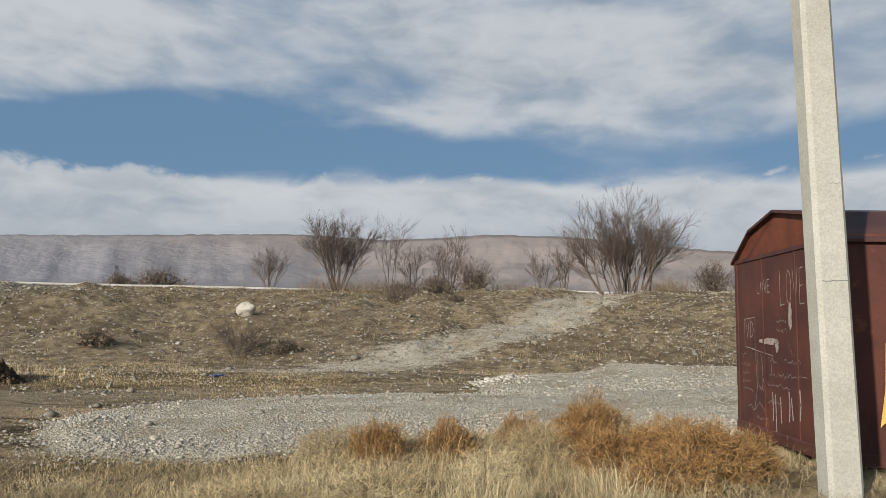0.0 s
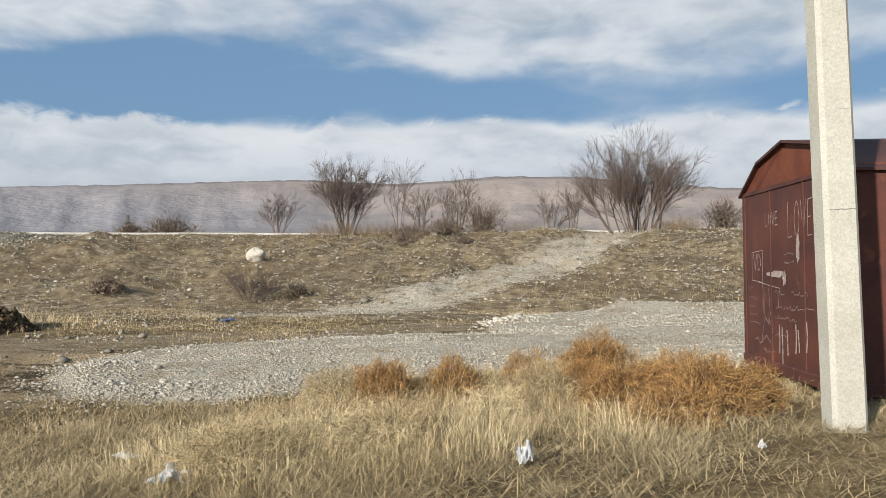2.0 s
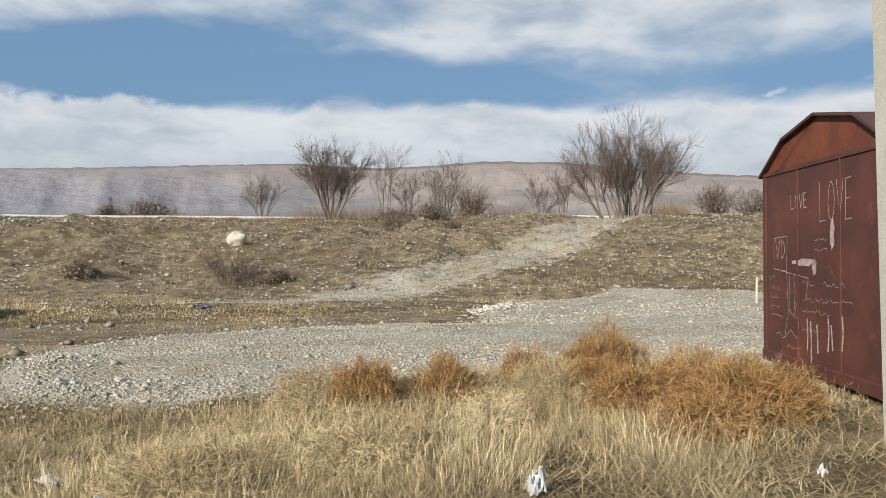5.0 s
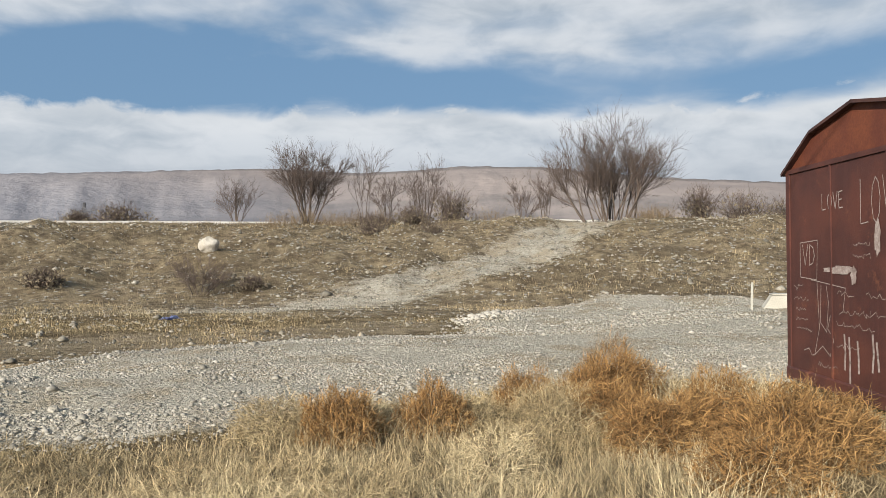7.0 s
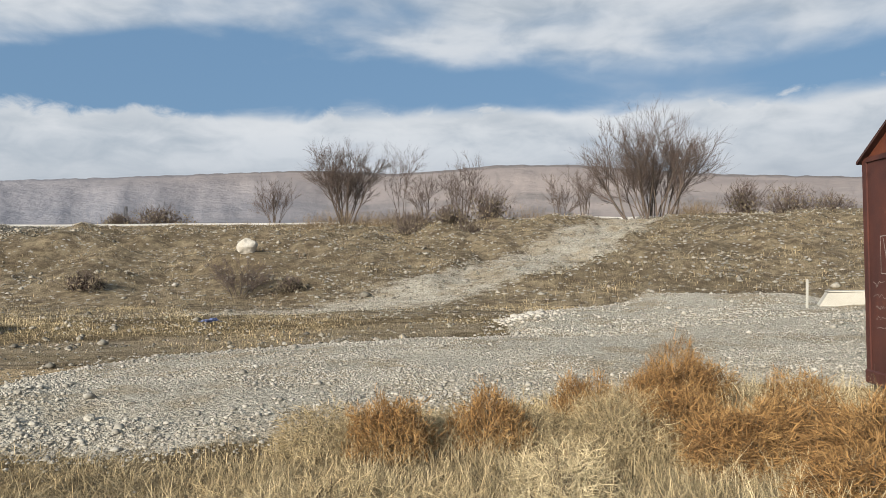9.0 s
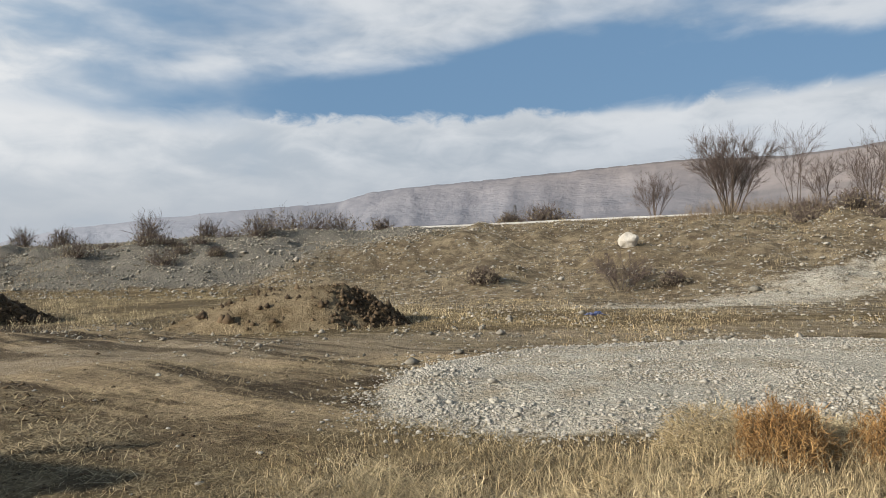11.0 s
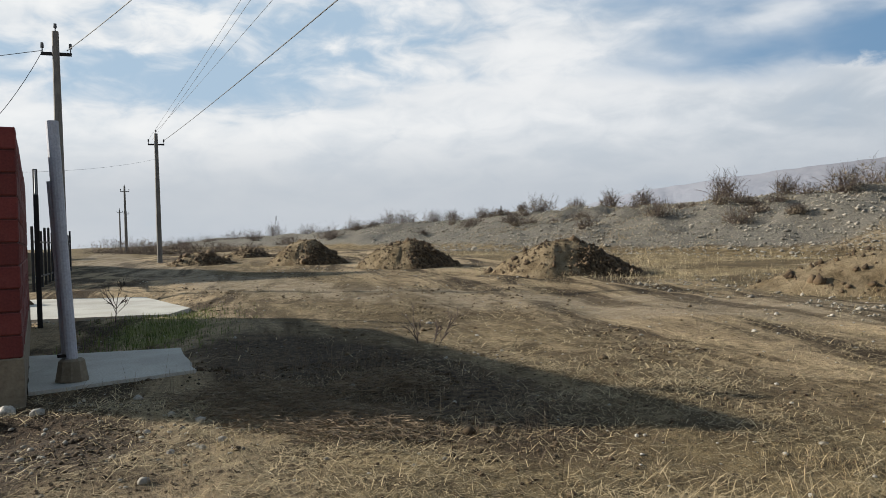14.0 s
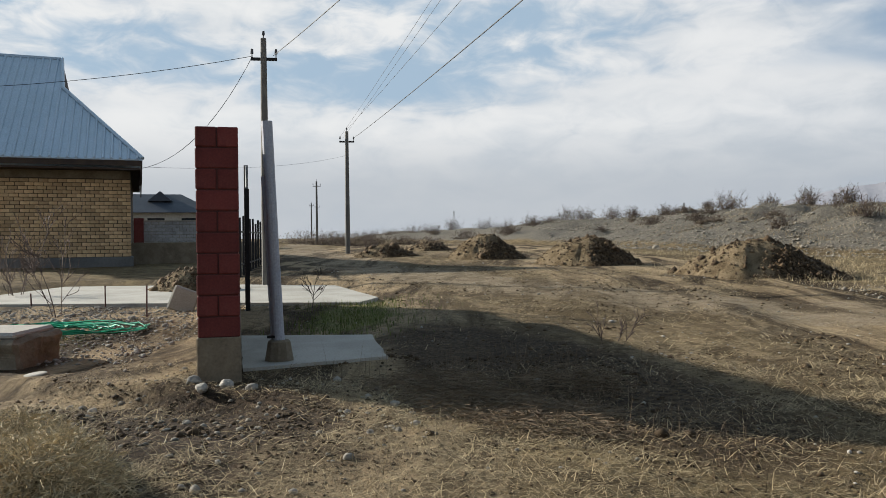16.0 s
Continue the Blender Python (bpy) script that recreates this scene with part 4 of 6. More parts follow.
def cable(a, b, sag, r=0.009, label="thin dark overhead power cable"):
    bm = bmesh.new()
    a, b = Vector(a), Vector(b)
    n = 16
    tube(bm, [a.lerp(b, i / n) - Vector((0, 0, sag * 4 * (i / n) * (1 - i / n))) for i in range(n + 1)], r, 4, False)
    me = bpy.data.meshes.new("cable")
    bm.to_mesh(me)
    bm.free()
    me.materials.append(MAT["wire"])
    tagged(new("overhead_cable", me), label, "cable", "overhead cables")


make_line_pole(-22.45, -4.05, 7.05, 0.12, "tall grey weathered power pole with a steel cross-arm", 0.36, (0, 0), 8)
make_line_pole(-43.0, -4.5, 6.75, 0.13, "grey power pole beside the dirt track", 0.4, (0, 0), 8)
make_line_pole(-88.6, -14.1, 7.2, 0.14, "distant grey power pole beside the dirt track", 0.45)
make_line_pole(-140, -24.0, 7.0, 0.14, "distant grey power pole in the haze", 0.45)
make_line_pole(-146, -24.0, 7.0, 0.14, "distant grey power pole in the haze", 0.45)
P = (POLE_XY[0], POLE_XY[1], POLE_TOP)
cable((-43.0, -4.1, 6.85), (P[0] - 0.05, P[1] - 0.1, 4.35), 0.12, 0.011)
cable((-43.0, -4.9, 6.85), (P[0] - 0.05, P[1] - 0.1, 6.9), 0.1, 0.005)
cable((-43.0, -4.7, 6.85), (P[0] - 0.05, P[1] - 0.1, 6.6), 0.1, 0.005)
cable((-43.0, -4.5, 7.3), (P[0] - 0.05, P[1] - 0.1, 5.5), 0.1, 0.005)
cable((-22.5, -3.8, 6.5), (P[0] - 0.05, P[1] - 0.1, 4.2), 0.15, 0.010)
cable((-22.5, -4.4, 6.5), (-20.5, -20.0, 5.7), 0.6, 0.009)
cable((-22.5, -4.4, 6.45), (-20.1, -7.1, 3.15), 0.85, 0.008)
cable((-43.0, -4.5, 5.9), (-20.1, -7.3, 3.25), 0.3, 0.005)

# ---------- heaps of earth ----------
SUN_AWAY = math.atan2(0.91, 0.41)


def make_heap(x, y, sun_side, shadow_side, deep, h, seed, turn=0.0, label="dumped heap of dry brown earth, its dark crumbling side deepened like shade"):
    """A tipped heap about its peak: a long weathered side towards the sun, a short steep crumbling side away from it,
    coloured darker as shade.
    """
    n, m = 56, 120
    rng = np.random.RandomState(seed)
    r = np.linspace(0, 1.1, n)[:, None]
    a = np.linspace(0, 2 * np.pi, m, endpoint=False)[None]
    ox, oy = np.cos(a), np.sin(a)
    edge = 1 + 0.45 * (fnoise(ox * 1.6 + seed, oy * 1.6, 1.0, 3, seed) - 0.45)
    px = r * ox * edge * np.where(ox > 0, shadow_side, sun_side)
    py = r * oy * edge * deep
    body = np.clip(1 - r, 0, 1)
    flat = np.where(ox > 0, 0.80, 0.95)
    prof = 1 - (1 - np.clip(body / flat, 0, 1)) ** np.where(ox > 0, 1.25, 1.9)
    lump = (fnoise(px, py, 0.9, 5, seed + 2) - 0.47) * 0.9
    clods = np.abs(fnoise(px, py, 3.2, 4, seed + 9) - 0.47) * 0.55
    gully = np.abs(fnoise(px * 0.4, py * 2.2, 1.1, 3, seed + 5) - 0.47) * 0.7
    # dark earth plus painted shade, on the side turned from the sun
    fresh_shade = smooth(px / shadow_side * 1.6 + 0.1 + (fnoise(px, py, 1.5, 3, seed + 7) - 0.47) * 1.2)
    rough = np.clip(body * 4.0, 0, 1)
    z = h * prof * (0.95 + lump * 0.30) + rough * ((clods - 0.12) * (0.25 + 0.85 * fresh_shade) - gully * 0.30 + rng.rand(n, m) * 0.03 * fresh_shade) * min(h, 1.0) * 0.8
    t = SUN_AWAY + turn
    c, s = math.cos(t), math.sin(t)
    X, Y = x + px * c - py * s, y + px * s + py * c
    Z = height(X, Y) + z - 0.05 - np.clip(r - 1, 0, 1) * 1.0
    co = np.stack([X, Y, Z], -1).reshape(-1, 3)
    i, j = np.meshgrid(np.arange(n - 1), np.arange(m), indexing="ij")
    k = (j + 1) % m
    quads = np.stack([i * m + j, i * m + k, (i + 1) * m + k, (i + 1) * m + j], -1).reshape(-1, 4)[:, ::-1]
    th = thing("earth_heap", label, "earth heap", None, "earth heaps")
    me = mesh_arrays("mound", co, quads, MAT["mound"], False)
    at = me.attributes.new("fresh_shade", "FLOAT", "POINT")
    at.data.foreach_set("value", np.asarray(fresh_shade, np.float32).ravel())
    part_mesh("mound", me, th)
    # clods and stones lying over it, thickest on the crumbling side
    w = ((0.15 + fresh_shade) * np.clip(r * 1.4, 0, 1)).ravel()
    q = 1500
    pick = rng.choice(len(co), q, False, w / w.sum())
    size = 0.032 * np.exp(rng.normal(0, 0.55, q))
    octa = np.array([(1, 0, 0), (0, 1, 0), (-1, 0, 0), (0, -1, 0), (0, 0, 1), (0, 0, -1)], float) * (1 + rng.normal(0, 0.3, (q, 6, 1)))
    v = co[pick][:, None] + octa * size[:, None, None]
    f = np.arange(q)[:, None, None] * 6 + np.array([(0, 1, 4), (1, 2, 4), (2, 3, 4), (3, 0, 4), (1, 0, 5), (2, 1, 5), (3, 2, 5), (0, 3, 5)])
    part_mesh("rubble", mesh_arrays("rubble", v.reshape(-1, 3), f.reshape(-1, 3), MAT["clod"]), th)["kind"] = "stuff"


HEAPS = [(-13.9, 14.3, 4.1, 2.1, 1.7, 1.08, 3, -0.3), (-22.95, 9.6, 2.1, 2.7, 1.7, 1.10, 8), (-29.6, 6.1, 1.9, 2.2, 1.7, 1.12, 12), (-36.1, 2.6, 1.8, 2.0, 1.6, 1.14, 17),
         (-38.8, -2.1, 1.7, 1.5, 1.4, 0.68, 23), (-46.8, -0.2, 1.5, 1.4, 1.3, 0.6, 29)]
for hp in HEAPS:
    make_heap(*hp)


# ---------- plants: many thin blades and twigs as arrays ----------
class Sticks:
    """Collects tapered three-sided twigs for one mesh."""

    def __init__(self):
        self.v, self.f = [], []

    def add(self, pts, radii):
        base = len(self.v)
        n = len(pts)
        for i in range(n):
            d = (pts[min(i + 1, n - 1)] - pts[max(i - 1, 0)])
            d = d / (d.length or 1)
            s = d.orthogonal().normalized()
            t = d.cross(s)
            for a in range(3):
                q = pts[i] + (s * math.cos(a * 2.0944) + t * math.sin(a * 2.0944)) * radii[i]
                self.v.append((q.x, q.y, q.z))
        for i in range(n - 1):
            for a in range(3):
                b = (a + 1) % 3
                self.f.append((base + i * 3 + a, base + i * 3 + b, base + i * 3 + 3 + b, base + i * 3 + 3 + a))

    def mesh(self, name, mat):
        return mesh_arrays(name, np.array(self.v), np.array(self.f), mat)


def rand_dir(rng, axis, spread):
    a = Vector((rng.gauss(0, 1), rng.gauss(0, 1), rng.gauss(0, 1)))
    a = a - axis * a.dot(axis)
    return (axis + a.normalized() * math.tan(spread)).normalized()


def bare_tree(name, label, x, y, h, spread, stems, seed, r0=0.05, twigs=1.0, group="", root=0.25):
    """A many-stemmed leafless shrub tree: stems, limbs, branches, and a haze of twigs."""
    rng = random.Random(seed)
    th = thing(name, label, "tree", pose(x, y, hz(x, y) - 0.08), group)
    trunk, crown = Sticks(), Sticks()
    tips = []

    def grow(p, d, length, r, level):
        n = 4 if level < 2 else 3
        pts, q = [p], p
        for i in range(n):
            d = (rand_dir(rng, d, 0.115) + Vector((0, 0, 0.045))).normalized()
            q = q + d * length / n
            pts.append(q)
        (trunk if level < 2 else crown).add(pts, [r * (1 - 0.62 * i / n) for i in range(n + 1)])
        if level >= 4:
            return
        kids = (5, 7, 5, 4)[level]
        kids = max(1, int(kids * (twigs if level > 1 else 1) + rng.random()))
        for _ in range(kids):
            t = rng.uniform(0.25, 1.0)
            k = min(int(t * n), n - 1)
            at = pts[k].lerp(pts[k + 1], t * n - k)
            grow(at, rand_dir(rng, (pts[k + 1] - pts[k]).normalized(), rng.uniform(0.28, 0.72)), length * rng.uniform(0.38, 0.66), max(r * 0.45, 0.008) * (1.1 - 0.5 * t), level + 1)

    for i in range(stems):
        a = 2 * math.pi * (i + rng.random() * 0.7) / stems
        lean = rng.uniform(0.05, 1.0) ** 0.8 * spread
        d = Vector((math.cos(a) * math.tan(lean), math.sin(a) * math.tan(lean), 1)).normalized()
        grow(Vector((math.cos(a), math.sin(a), 0)) * rng.uniform(0.02, root), d, h * rng.uniform(0.62, 0.78) * (1.05 - 0.22 * lean), r0 * rng.uniform(0.6, 1.1), 1)
    part_mesh("trunk", trunk.mesh("trunk", MAT["bark"]), th)
    part_mesh("crown", crown.mesh("crown", MAT["twig"]), th)
    return th


def leaf_cloud(n, rx, ry, h, seed, size=0.05):
    """Small tilted leaf tufts spread through an uneven dome."""
    rng = np.random.RandomState(seed)
    u = rng.normal(size=(n, 3))
    u /= np.linalg.norm(u, axis=1)[:, None]
    u[:, 2] = np.abs(u[:, 2])
    r = rng.rand(n) ** 0.45
    lump = 0.65 + 0.7 * fnoise(u[:, 0] * 2 + seed, u[:, 1] * 2 + u[:, 2], 1.5, 3, seed)
    c = u * (r * lump)[:, None] * np.array([rx, ry, h])
    a, b = rng.normal(size=(n, 3)), rng.normal(size=(n, 3))
    a /= np.linalg.norm(a, axis=1)[:, None]
    b /= np.linalg.norm(b, axis=1)[:, None]
    s = size * (0.5 + rng.rand(n))[:, None]
    co = np.stack([c - a * s, c + b * s * 0.5, c + a * s, c - b * s * 0.5], 1).reshape(-1, 3)
    return co, np.arange(4 * n).reshape(n, 4)


def make_bush(x, y, w, h, seed, label, mat="shrub", density=1.0, group="bushes on the embankment"):
    rng = random.Random(seed)
    th = thing("bush", label, "bush", pose(x, y, hz(x, y) - 0.05), group)
    st = Sticks()
    for i in range(int(110 * density)):
        a, lean = rng.uniform(0, 6.283), rng.uniform(0.05, 1.05)
        d = Vector((math.cos(a) * math.tan(lean) * w / h * 0.7, math.sin(a) * math.tan(lean) * w / h * 0.7, 1)).normalized()
        ln = h * rng.uniform(0.6, 1.15) * (1 - 0.2 * lean)
        p = Vector((rng.gauss(0, 0.12) * w, rng.gauss(0, 0.12) * w, 0))
        q = [p, p + d * ln * 0.5, p + rand_dir(rng, d, 0.2) * ln]
        st.add(q, [0.016, 0.012, 0.004])
        for _ in range(4):
            s = q[1].lerp(q[2], rng.random())
            st.add([s, s + rand_dir(rng, d, 0.7) * ln * rng.uniform(0.15, 0.35)], [0.008, 0.003])
    part_mesh("stem_clump", st.mesh("stem_clump", MAT["twig"]), th)
    co, f = leaf_cloud(int(420 * density), w * 0.5, w * 0.5, h * 0.92, seed, 0.045 + 0.02 * h)
    part_mesh("foliage", mesh_arrays("foliage", co, f, MAT[mat]), th)
    return th


def blades(name, label, x, y, h, width, lean, mat, seed, flat=0.0, category="grass"):
    """One mesh of many bent grass blades rooted at the given places."""
    rng = np.random.RandomState(seed)
    n = len(x)
    z = height(x, y)
    az = rng.rand(n) * 2 * np.pi
    dx, dy = np.cos(az), np.sin(az)
    ln = np.asarray(h) * (0.4 + 1.0 * rng.rand(n) ** 1.3)
    tilt = np.clip(rng.rand(n) ** 1.3 * lean * 2.0 + flat, 0, 1.5)
    sx, sy = -dy, dx
    w = width * (0.6 + 0.8 * rng.rand(n))
    lift = rng.rand(n) * 0.035 * (flat > 0)
    p0 = np.stack([x, y, z - 0.01 + lift], -1)
    t1, t2 = (tilt * 0.85, np.clip(tilt * 1.4, 0, 1.75)) if not flat else (tilt, np.clip(tilt * 1.12, 0, 1.62))
    p1 = p0 + np.stack([dx * np.sin(t1), dy * np.sin(t1), np.cos(t1)], -1) * (ln * 0.55)[:, None]
    p2 = p1 + np.stack([dx * np.sin(t2), dy * np.sin(t2), np.cos(t2)], -1) * (ln * 0.45)[:, None]
    side = np.stack([sx, sy, np.zeros(n)], -1) * (w / 2)[:, None]
    co = np.stack([p0 - side, p0 + side, p1 - side * 0.8, p1 + side * 0.8, p2], 1).reshape(-1, 3)
    b = np.arange(n)[:, None] * 5
    tris = np.concatenate([b + [0, 1, 2], b + [1, 3, 2], b + [2, 3, 4]])
    return tagged(new(name, mesh_arrays(name, co, tris, mat)), label, category, kind="stuff")


def scatter(seed, n, x0, x1, y0, y1, keep):
    rng = np.random.RandomState(seed)
    x, y = x0 + rng.rand(n) * (x1 - x0), y0 + rng.rand(n) * (y1 - y0)
    k = keep(x, y) > rng.rand(n)
    return x[k], y[k]


TALL = [(-5.2, 4.4), (-5.2, 6.4), (-4.2, 6.9), (-3.2, 7.2), (-1.6, 8.9), (0.4, 9.9), (2.0, 10.0), (2.3, 8.0), (1.1, 6.9), (1.0, 5.4), (-0.2, 5.1), (-0.9, 4.3), (-2.0, 3.7), (-3.6, 3.8)]

def clear_of(x, y):
    ok = (poly_inside(x, y, GRAVEL) < 0.05).astype(float)
    for p in PADS:
        ok *= poly_inside(x, y, p) < -0.03
    # keep off the wall's footing
    d = np.stack([x - WALL_A.x, y - WALL_A.y])
    along = -math.sin(WALL_BEAR) * d[0] + math.cos(WALL_BEAR) * d[1]
    off = math.cos(WALL_BEAR) * d[0] + math.sin(WALL_BEAR) * d[1]
    ok *= ~((along > -0.05) & (along < 7.3) & (np.abs(off) < 0.25))
    return ok


def tussocks(x, y, scale=1.6, seed=40):
    return smooth((fnoise(x, y, scale, 3, seed) - 0.36) / 0.22)


TUMBLE = [(0.05, 8.65, 0.50, 0.62, 1), (0.95, 8.35, 0.36, 0.46, 2), (0.95, 6.5, 0.52, 0.50, 3), (0.30, 6.95, 0.50, 0.46, 4), (-0.05, 7.8, 0.38, 0.40, 5), (1.30, 7.0, 0.46, 0.46, 10),
          (-2.05, 7.0, 0.34, 0.42, 6), (-1.40, 7.3, 0.32, 0.42, 7), (-0.75, 8.45, 0.30, 0.40, 8), (0.70, 7.4, 0.44, 0.42, 9), (0.62, 5.9, 0.42, 0.36, 11)]


def off_weeds(x, y):
    k = np.ones_like(x)
    for a, b, r, h, s in TUMBLE:
        k *= 1 - 0.85 * np.exp(-(((x - a) ** 2 + (y - b) ** 2) / (r * 0.9) ** 2) ** 2)
    return k


def stem_clumps(name, label, cx, cy, h, mat, seed, stems=62, width=0.0030, spread=0.09, lean=1.0, sprigs=4):
    """Tussocks of bent dry stems that fan out from their roots, with short side sprigs."""
    rng = np.random.RandomState(seed)
    n = len(cx) * stems
    k = np.repeat(np.arange(len(cx)), stems)
    off = rng.normal(0, spread, (n, 2))
    x, y = cx[k] + off[:, 0], cy[k] + off[:, 1]
    out = np.arctan2(off[:, 1], off[:, 0]) + rng.normal(0, 0.9, n)
    drift = (rng.rand(len(cx)) * 6.283)[k]
    dx, dy = np.cos(out) + 0.5 * np.cos(drift), np.sin(out) + 0.5 * np.sin(drift)
    ln = h[k] * (0.35 + 0.95 * rng.rand(n) ** 1.2)
    tilt = np.clip(np.abs(rng.normal(0.40, 0.45, n)) * lean, 0, 1.5)
    bend = tilt + rng.normal(0.22, 0.30, n)
    hd = np.hypot(dx, dy) + 1e-6
    dx, dy = dx / hd, dy / hd
    p0 = np.stack([x, y, height(x, y) - 0.01], -1)
    d1 = np.stack([dx * np.sin(tilt), dy * np.sin(tilt), np.cos(tilt)], -1)
    d2 = np.stack([dx * np.sin(bend), dy * np.sin(bend), np.cos(bend)], -1)
    p1 = p0 + d1 * (ln * 0.5)[:, None]
    p2 = p1 + d2 * (ln * 0.5)[:, None]
    w = width * (0.55 + 0.9 * rng.rand(n))
    az = rng.rand(n) * 6.283
    side = np.stack([np.cos(az), np.sin(az), np.zeros(n)], -1) * (w / 2)[:, None]
    co = [np.stack([p0 - side, p0 + side, p1 - side * 0.8, p1 + side * 0.8, p2], 1).reshape(-1, 3)]
    b = np.arange(n)[:, None] * 5
    tris = [b + [0, 1, 2], b + [1, 3, 2], b + [2, 3, 4]]
    # sprigs
    base = 5 * n
    for q in range(sprigs):
        t = rng.rand(n)[:, None]
        s0 = p1 + (p2 - p1) * t if q < 3 else p0 + (p1 - p0) * (0.4 + 0.6 * t)
        way = d2 * 0.8 + rng.normal(0, 0.75, (n, 3))
        way /= np.linalg.norm(way, axis=1)[:, None]
        s1 = s0 + way * (ln * (0.14 + 0.26 * rng.rand(n)))[:, None]
        co.append(np.stack([s0 - side * 0.8, s0 + side * 0.8, s1], 1).reshape(-1, 3))
        tris.append(base + np.arange(3 * n).reshape(n, 3))
        base += 3 * n
    return tagged(new(name, mesh_arrays(name, np.concatenate(co), np.concatenate(tris), mat)), label, "grass", kind="stuff")


gx, gy = scatter(1, 3300, -5.8, 2.8, 3.2, 10.3, lambda x, y: clear_of(x, y) * smooth(poly_inside(x, y, TALL) / 0.5 + 0.4) * (0.05 + 0.95 * tussocks(x, y, 0.85, 40) ** 1.4) * off_weeds(x, y))
hh = (0.15 + 0.26 * tussocks(gx, gy, 0.9, 44)) * smooth(poly_inside(gx, gy, TALL) / 1.5 + 0.5) * np.interp(gx, [-3.8, -1.8], [0.16, 1.0])
stem_clumps("dry_grass_tall", "tall dry straw-coloured grass in tangled tussocks", gx, gy, hh, MAT["straw"], 3, 44, 0.0036, 0.10, 1.75)
gx, gy = scatter(18, 2200, -5.8, 2.8, 3.2, 10.3, lambda x, y: clear_of(x, y) * smooth(poly_inside(x, y, TALL) / 0.6 + 0.4))
stem_clumps("brown_dead_grass", "darker dead grass low among the straw", gx, gy, 0.20 * np.interp(gx, [-3.8, -1.8], [0.4, 1.0]), MAT["old_straw"], 19, 42, 0.0040, 0.14, 2.0, 2)
gx, gy = scatter(2, 150000, -9.5, 4.0, -2.6, 10.0, lambda x, y: clear_of(x, y) * (1 - 0.75 * bare_soil_shade(x, y)) * (0.12 + 0.88 * tussocks(x, y, 1.3, 50)) * np.interp(x + 0.3 * (5 - y), [-9, -6.5, -4.5, -3], [0.30, 0.60, 0.95, 1.0]))
blades("straw_litter", "flattened dry straw and dead stems on the soil", gx, gy, 0.15, 0.0046, 0.22, MAT["old_straw"], 4, 1.12)
gx, gy = scatter(24, 150000, -9.2, -0.8, -2.6, 5.2, lambda x, y: clear_of(x, y) * (1 - 0.85 * bare_soil_shade(x, y)) * (0.35 + 0.65 * tussocks(x, y, 0.9, 64)) * np.interp(x, [-9, -7, -5], [0.4, 0.8, 1.0]))
blades("straw_mat", "fine trampled straw matted over the soil", gx, gy, 0.10, 0.0034, 0.2, MAT["old_straw"], 25, 1.22)
gx, gy = scatter(13, 120000, -4.5, 3.2, 2.6, 6.6, lambda x, y: clear_of(x, y) * (0.15 + 0.85 * tussocks(x, y, 1.4, 55)))
blades("matted_straw", "matted pale straw round the grass tussocks", gx, gy, 0.20, 0.0034, 0.3, MAT["old_straw"], 14, 0.95)
gx, gy = scatter(12, 40000, -9.5, 4.0, -2.6, 9.6, lambda x, y: clear_of(x, y) * (1 - 0.8 * bare_soil_shade(x, y)) * tussocks(x, y, 2.6, 52) * np.interp(x + 0.3 * (5 - y), [-9, -6.5, -4.5, -3], [0.1, 0.3, 0.8, 1.0]))
blades("short_dry_grass", "short upright dry grass among the straw", gx, gy, 0.10, 0.0034, 1.0, MAT["old_straw"], 5)
gx, gy = scatter(6, 2600, -44, -10, 5, 22, lambda x, y: clear_of(x, y) * tussocks(x, y, 0.35, 60) * smooth((y - 6 - 0.40 * (x + 26)) / 2) * 0.9)
stem_clumps("pale_grass_by_heaps", "pale dry grass round the earth heaps", gx, gy, 0.16 + 0.12 * tussocks(gx, gy, 0.5, 61), MAT["straw"], 6, 36, 0.0055, 0.30, 2.0, 0)
gx, gy = scatter(7, 6500, -60, 26, 18, 47, lambda x, y: (0.15 + 0.85 * tussocks(x, y, 0.30, 63)) * smooth((26 - crest(x) + y) / 4) * (poly_inside(x, y, RAMP) < -0.2) * (poly_inside(x, y, GRAVEL) < -0.2) * np.where(x < -28, 0.35, 1.0))
stem_clumps("slope_grass", "thin dry grass tufts on the embankment", gx, gy, 0.17 + 0.0 * gx, MAT["old_straw"], 7, 26, 0.0095, 0.30, 2.0, 0)
on_bank = lambda x, y: smooth((24 - crest(x) + y) / 4) * (y < crest(x) - 0.2) * (poly_inside(x, y, RAMP) < -0.1) * (poly_inside(x, y, GRAVEL) < -0.3)
gx, gy = scatter(21, 5200, -60, 24, 15, 47, lambda x, y: on_bank(x, y) * np.where(x < -7, 1.0, 0.4) * tussocks(x, y, 0.22, 67) ** 2)
stem_clumps("slope_weeds", "dark dead weeds in patches on the embankment", gx, gy, 0.26 + 0.0 * gx, MAT["weed"], 22, 26, 0.010, 0.26, 2.4, 1)
gx, gy = scatter(22, 2600, -60, 24, 15, 47, lambda x, y: on_bank(x, y) * tussocks(x, y, 0.3, 69) ** 2)
stem_clumps("slope_tussocks", "pale dry grass tussocks on the embankment", gx, gy, 0.24 + 0.0 * gx, MAT["old_straw"], 23, 26, 0.010, 0.24, 2.2, 1)
gx, gy = scatter(23, 900, -16, 12, 38, 47, lambda x, y: np.exp(-((crest(x) - y - 1.2) / 1.1) ** 2) * (poly_inside(x, y, RAMP) < -0.1) * smooth((fnoise(x, 0 * x, 0.25, 2, 33) - 0.3) / 0.2))
stem_clumps("crest_grass", "tall brown dead grass along the embankment's crest", gx, gy, 0.75 + 0.0 * gx, MAT["weed"], 24, 34, 0.014, 0.28, 1.0)
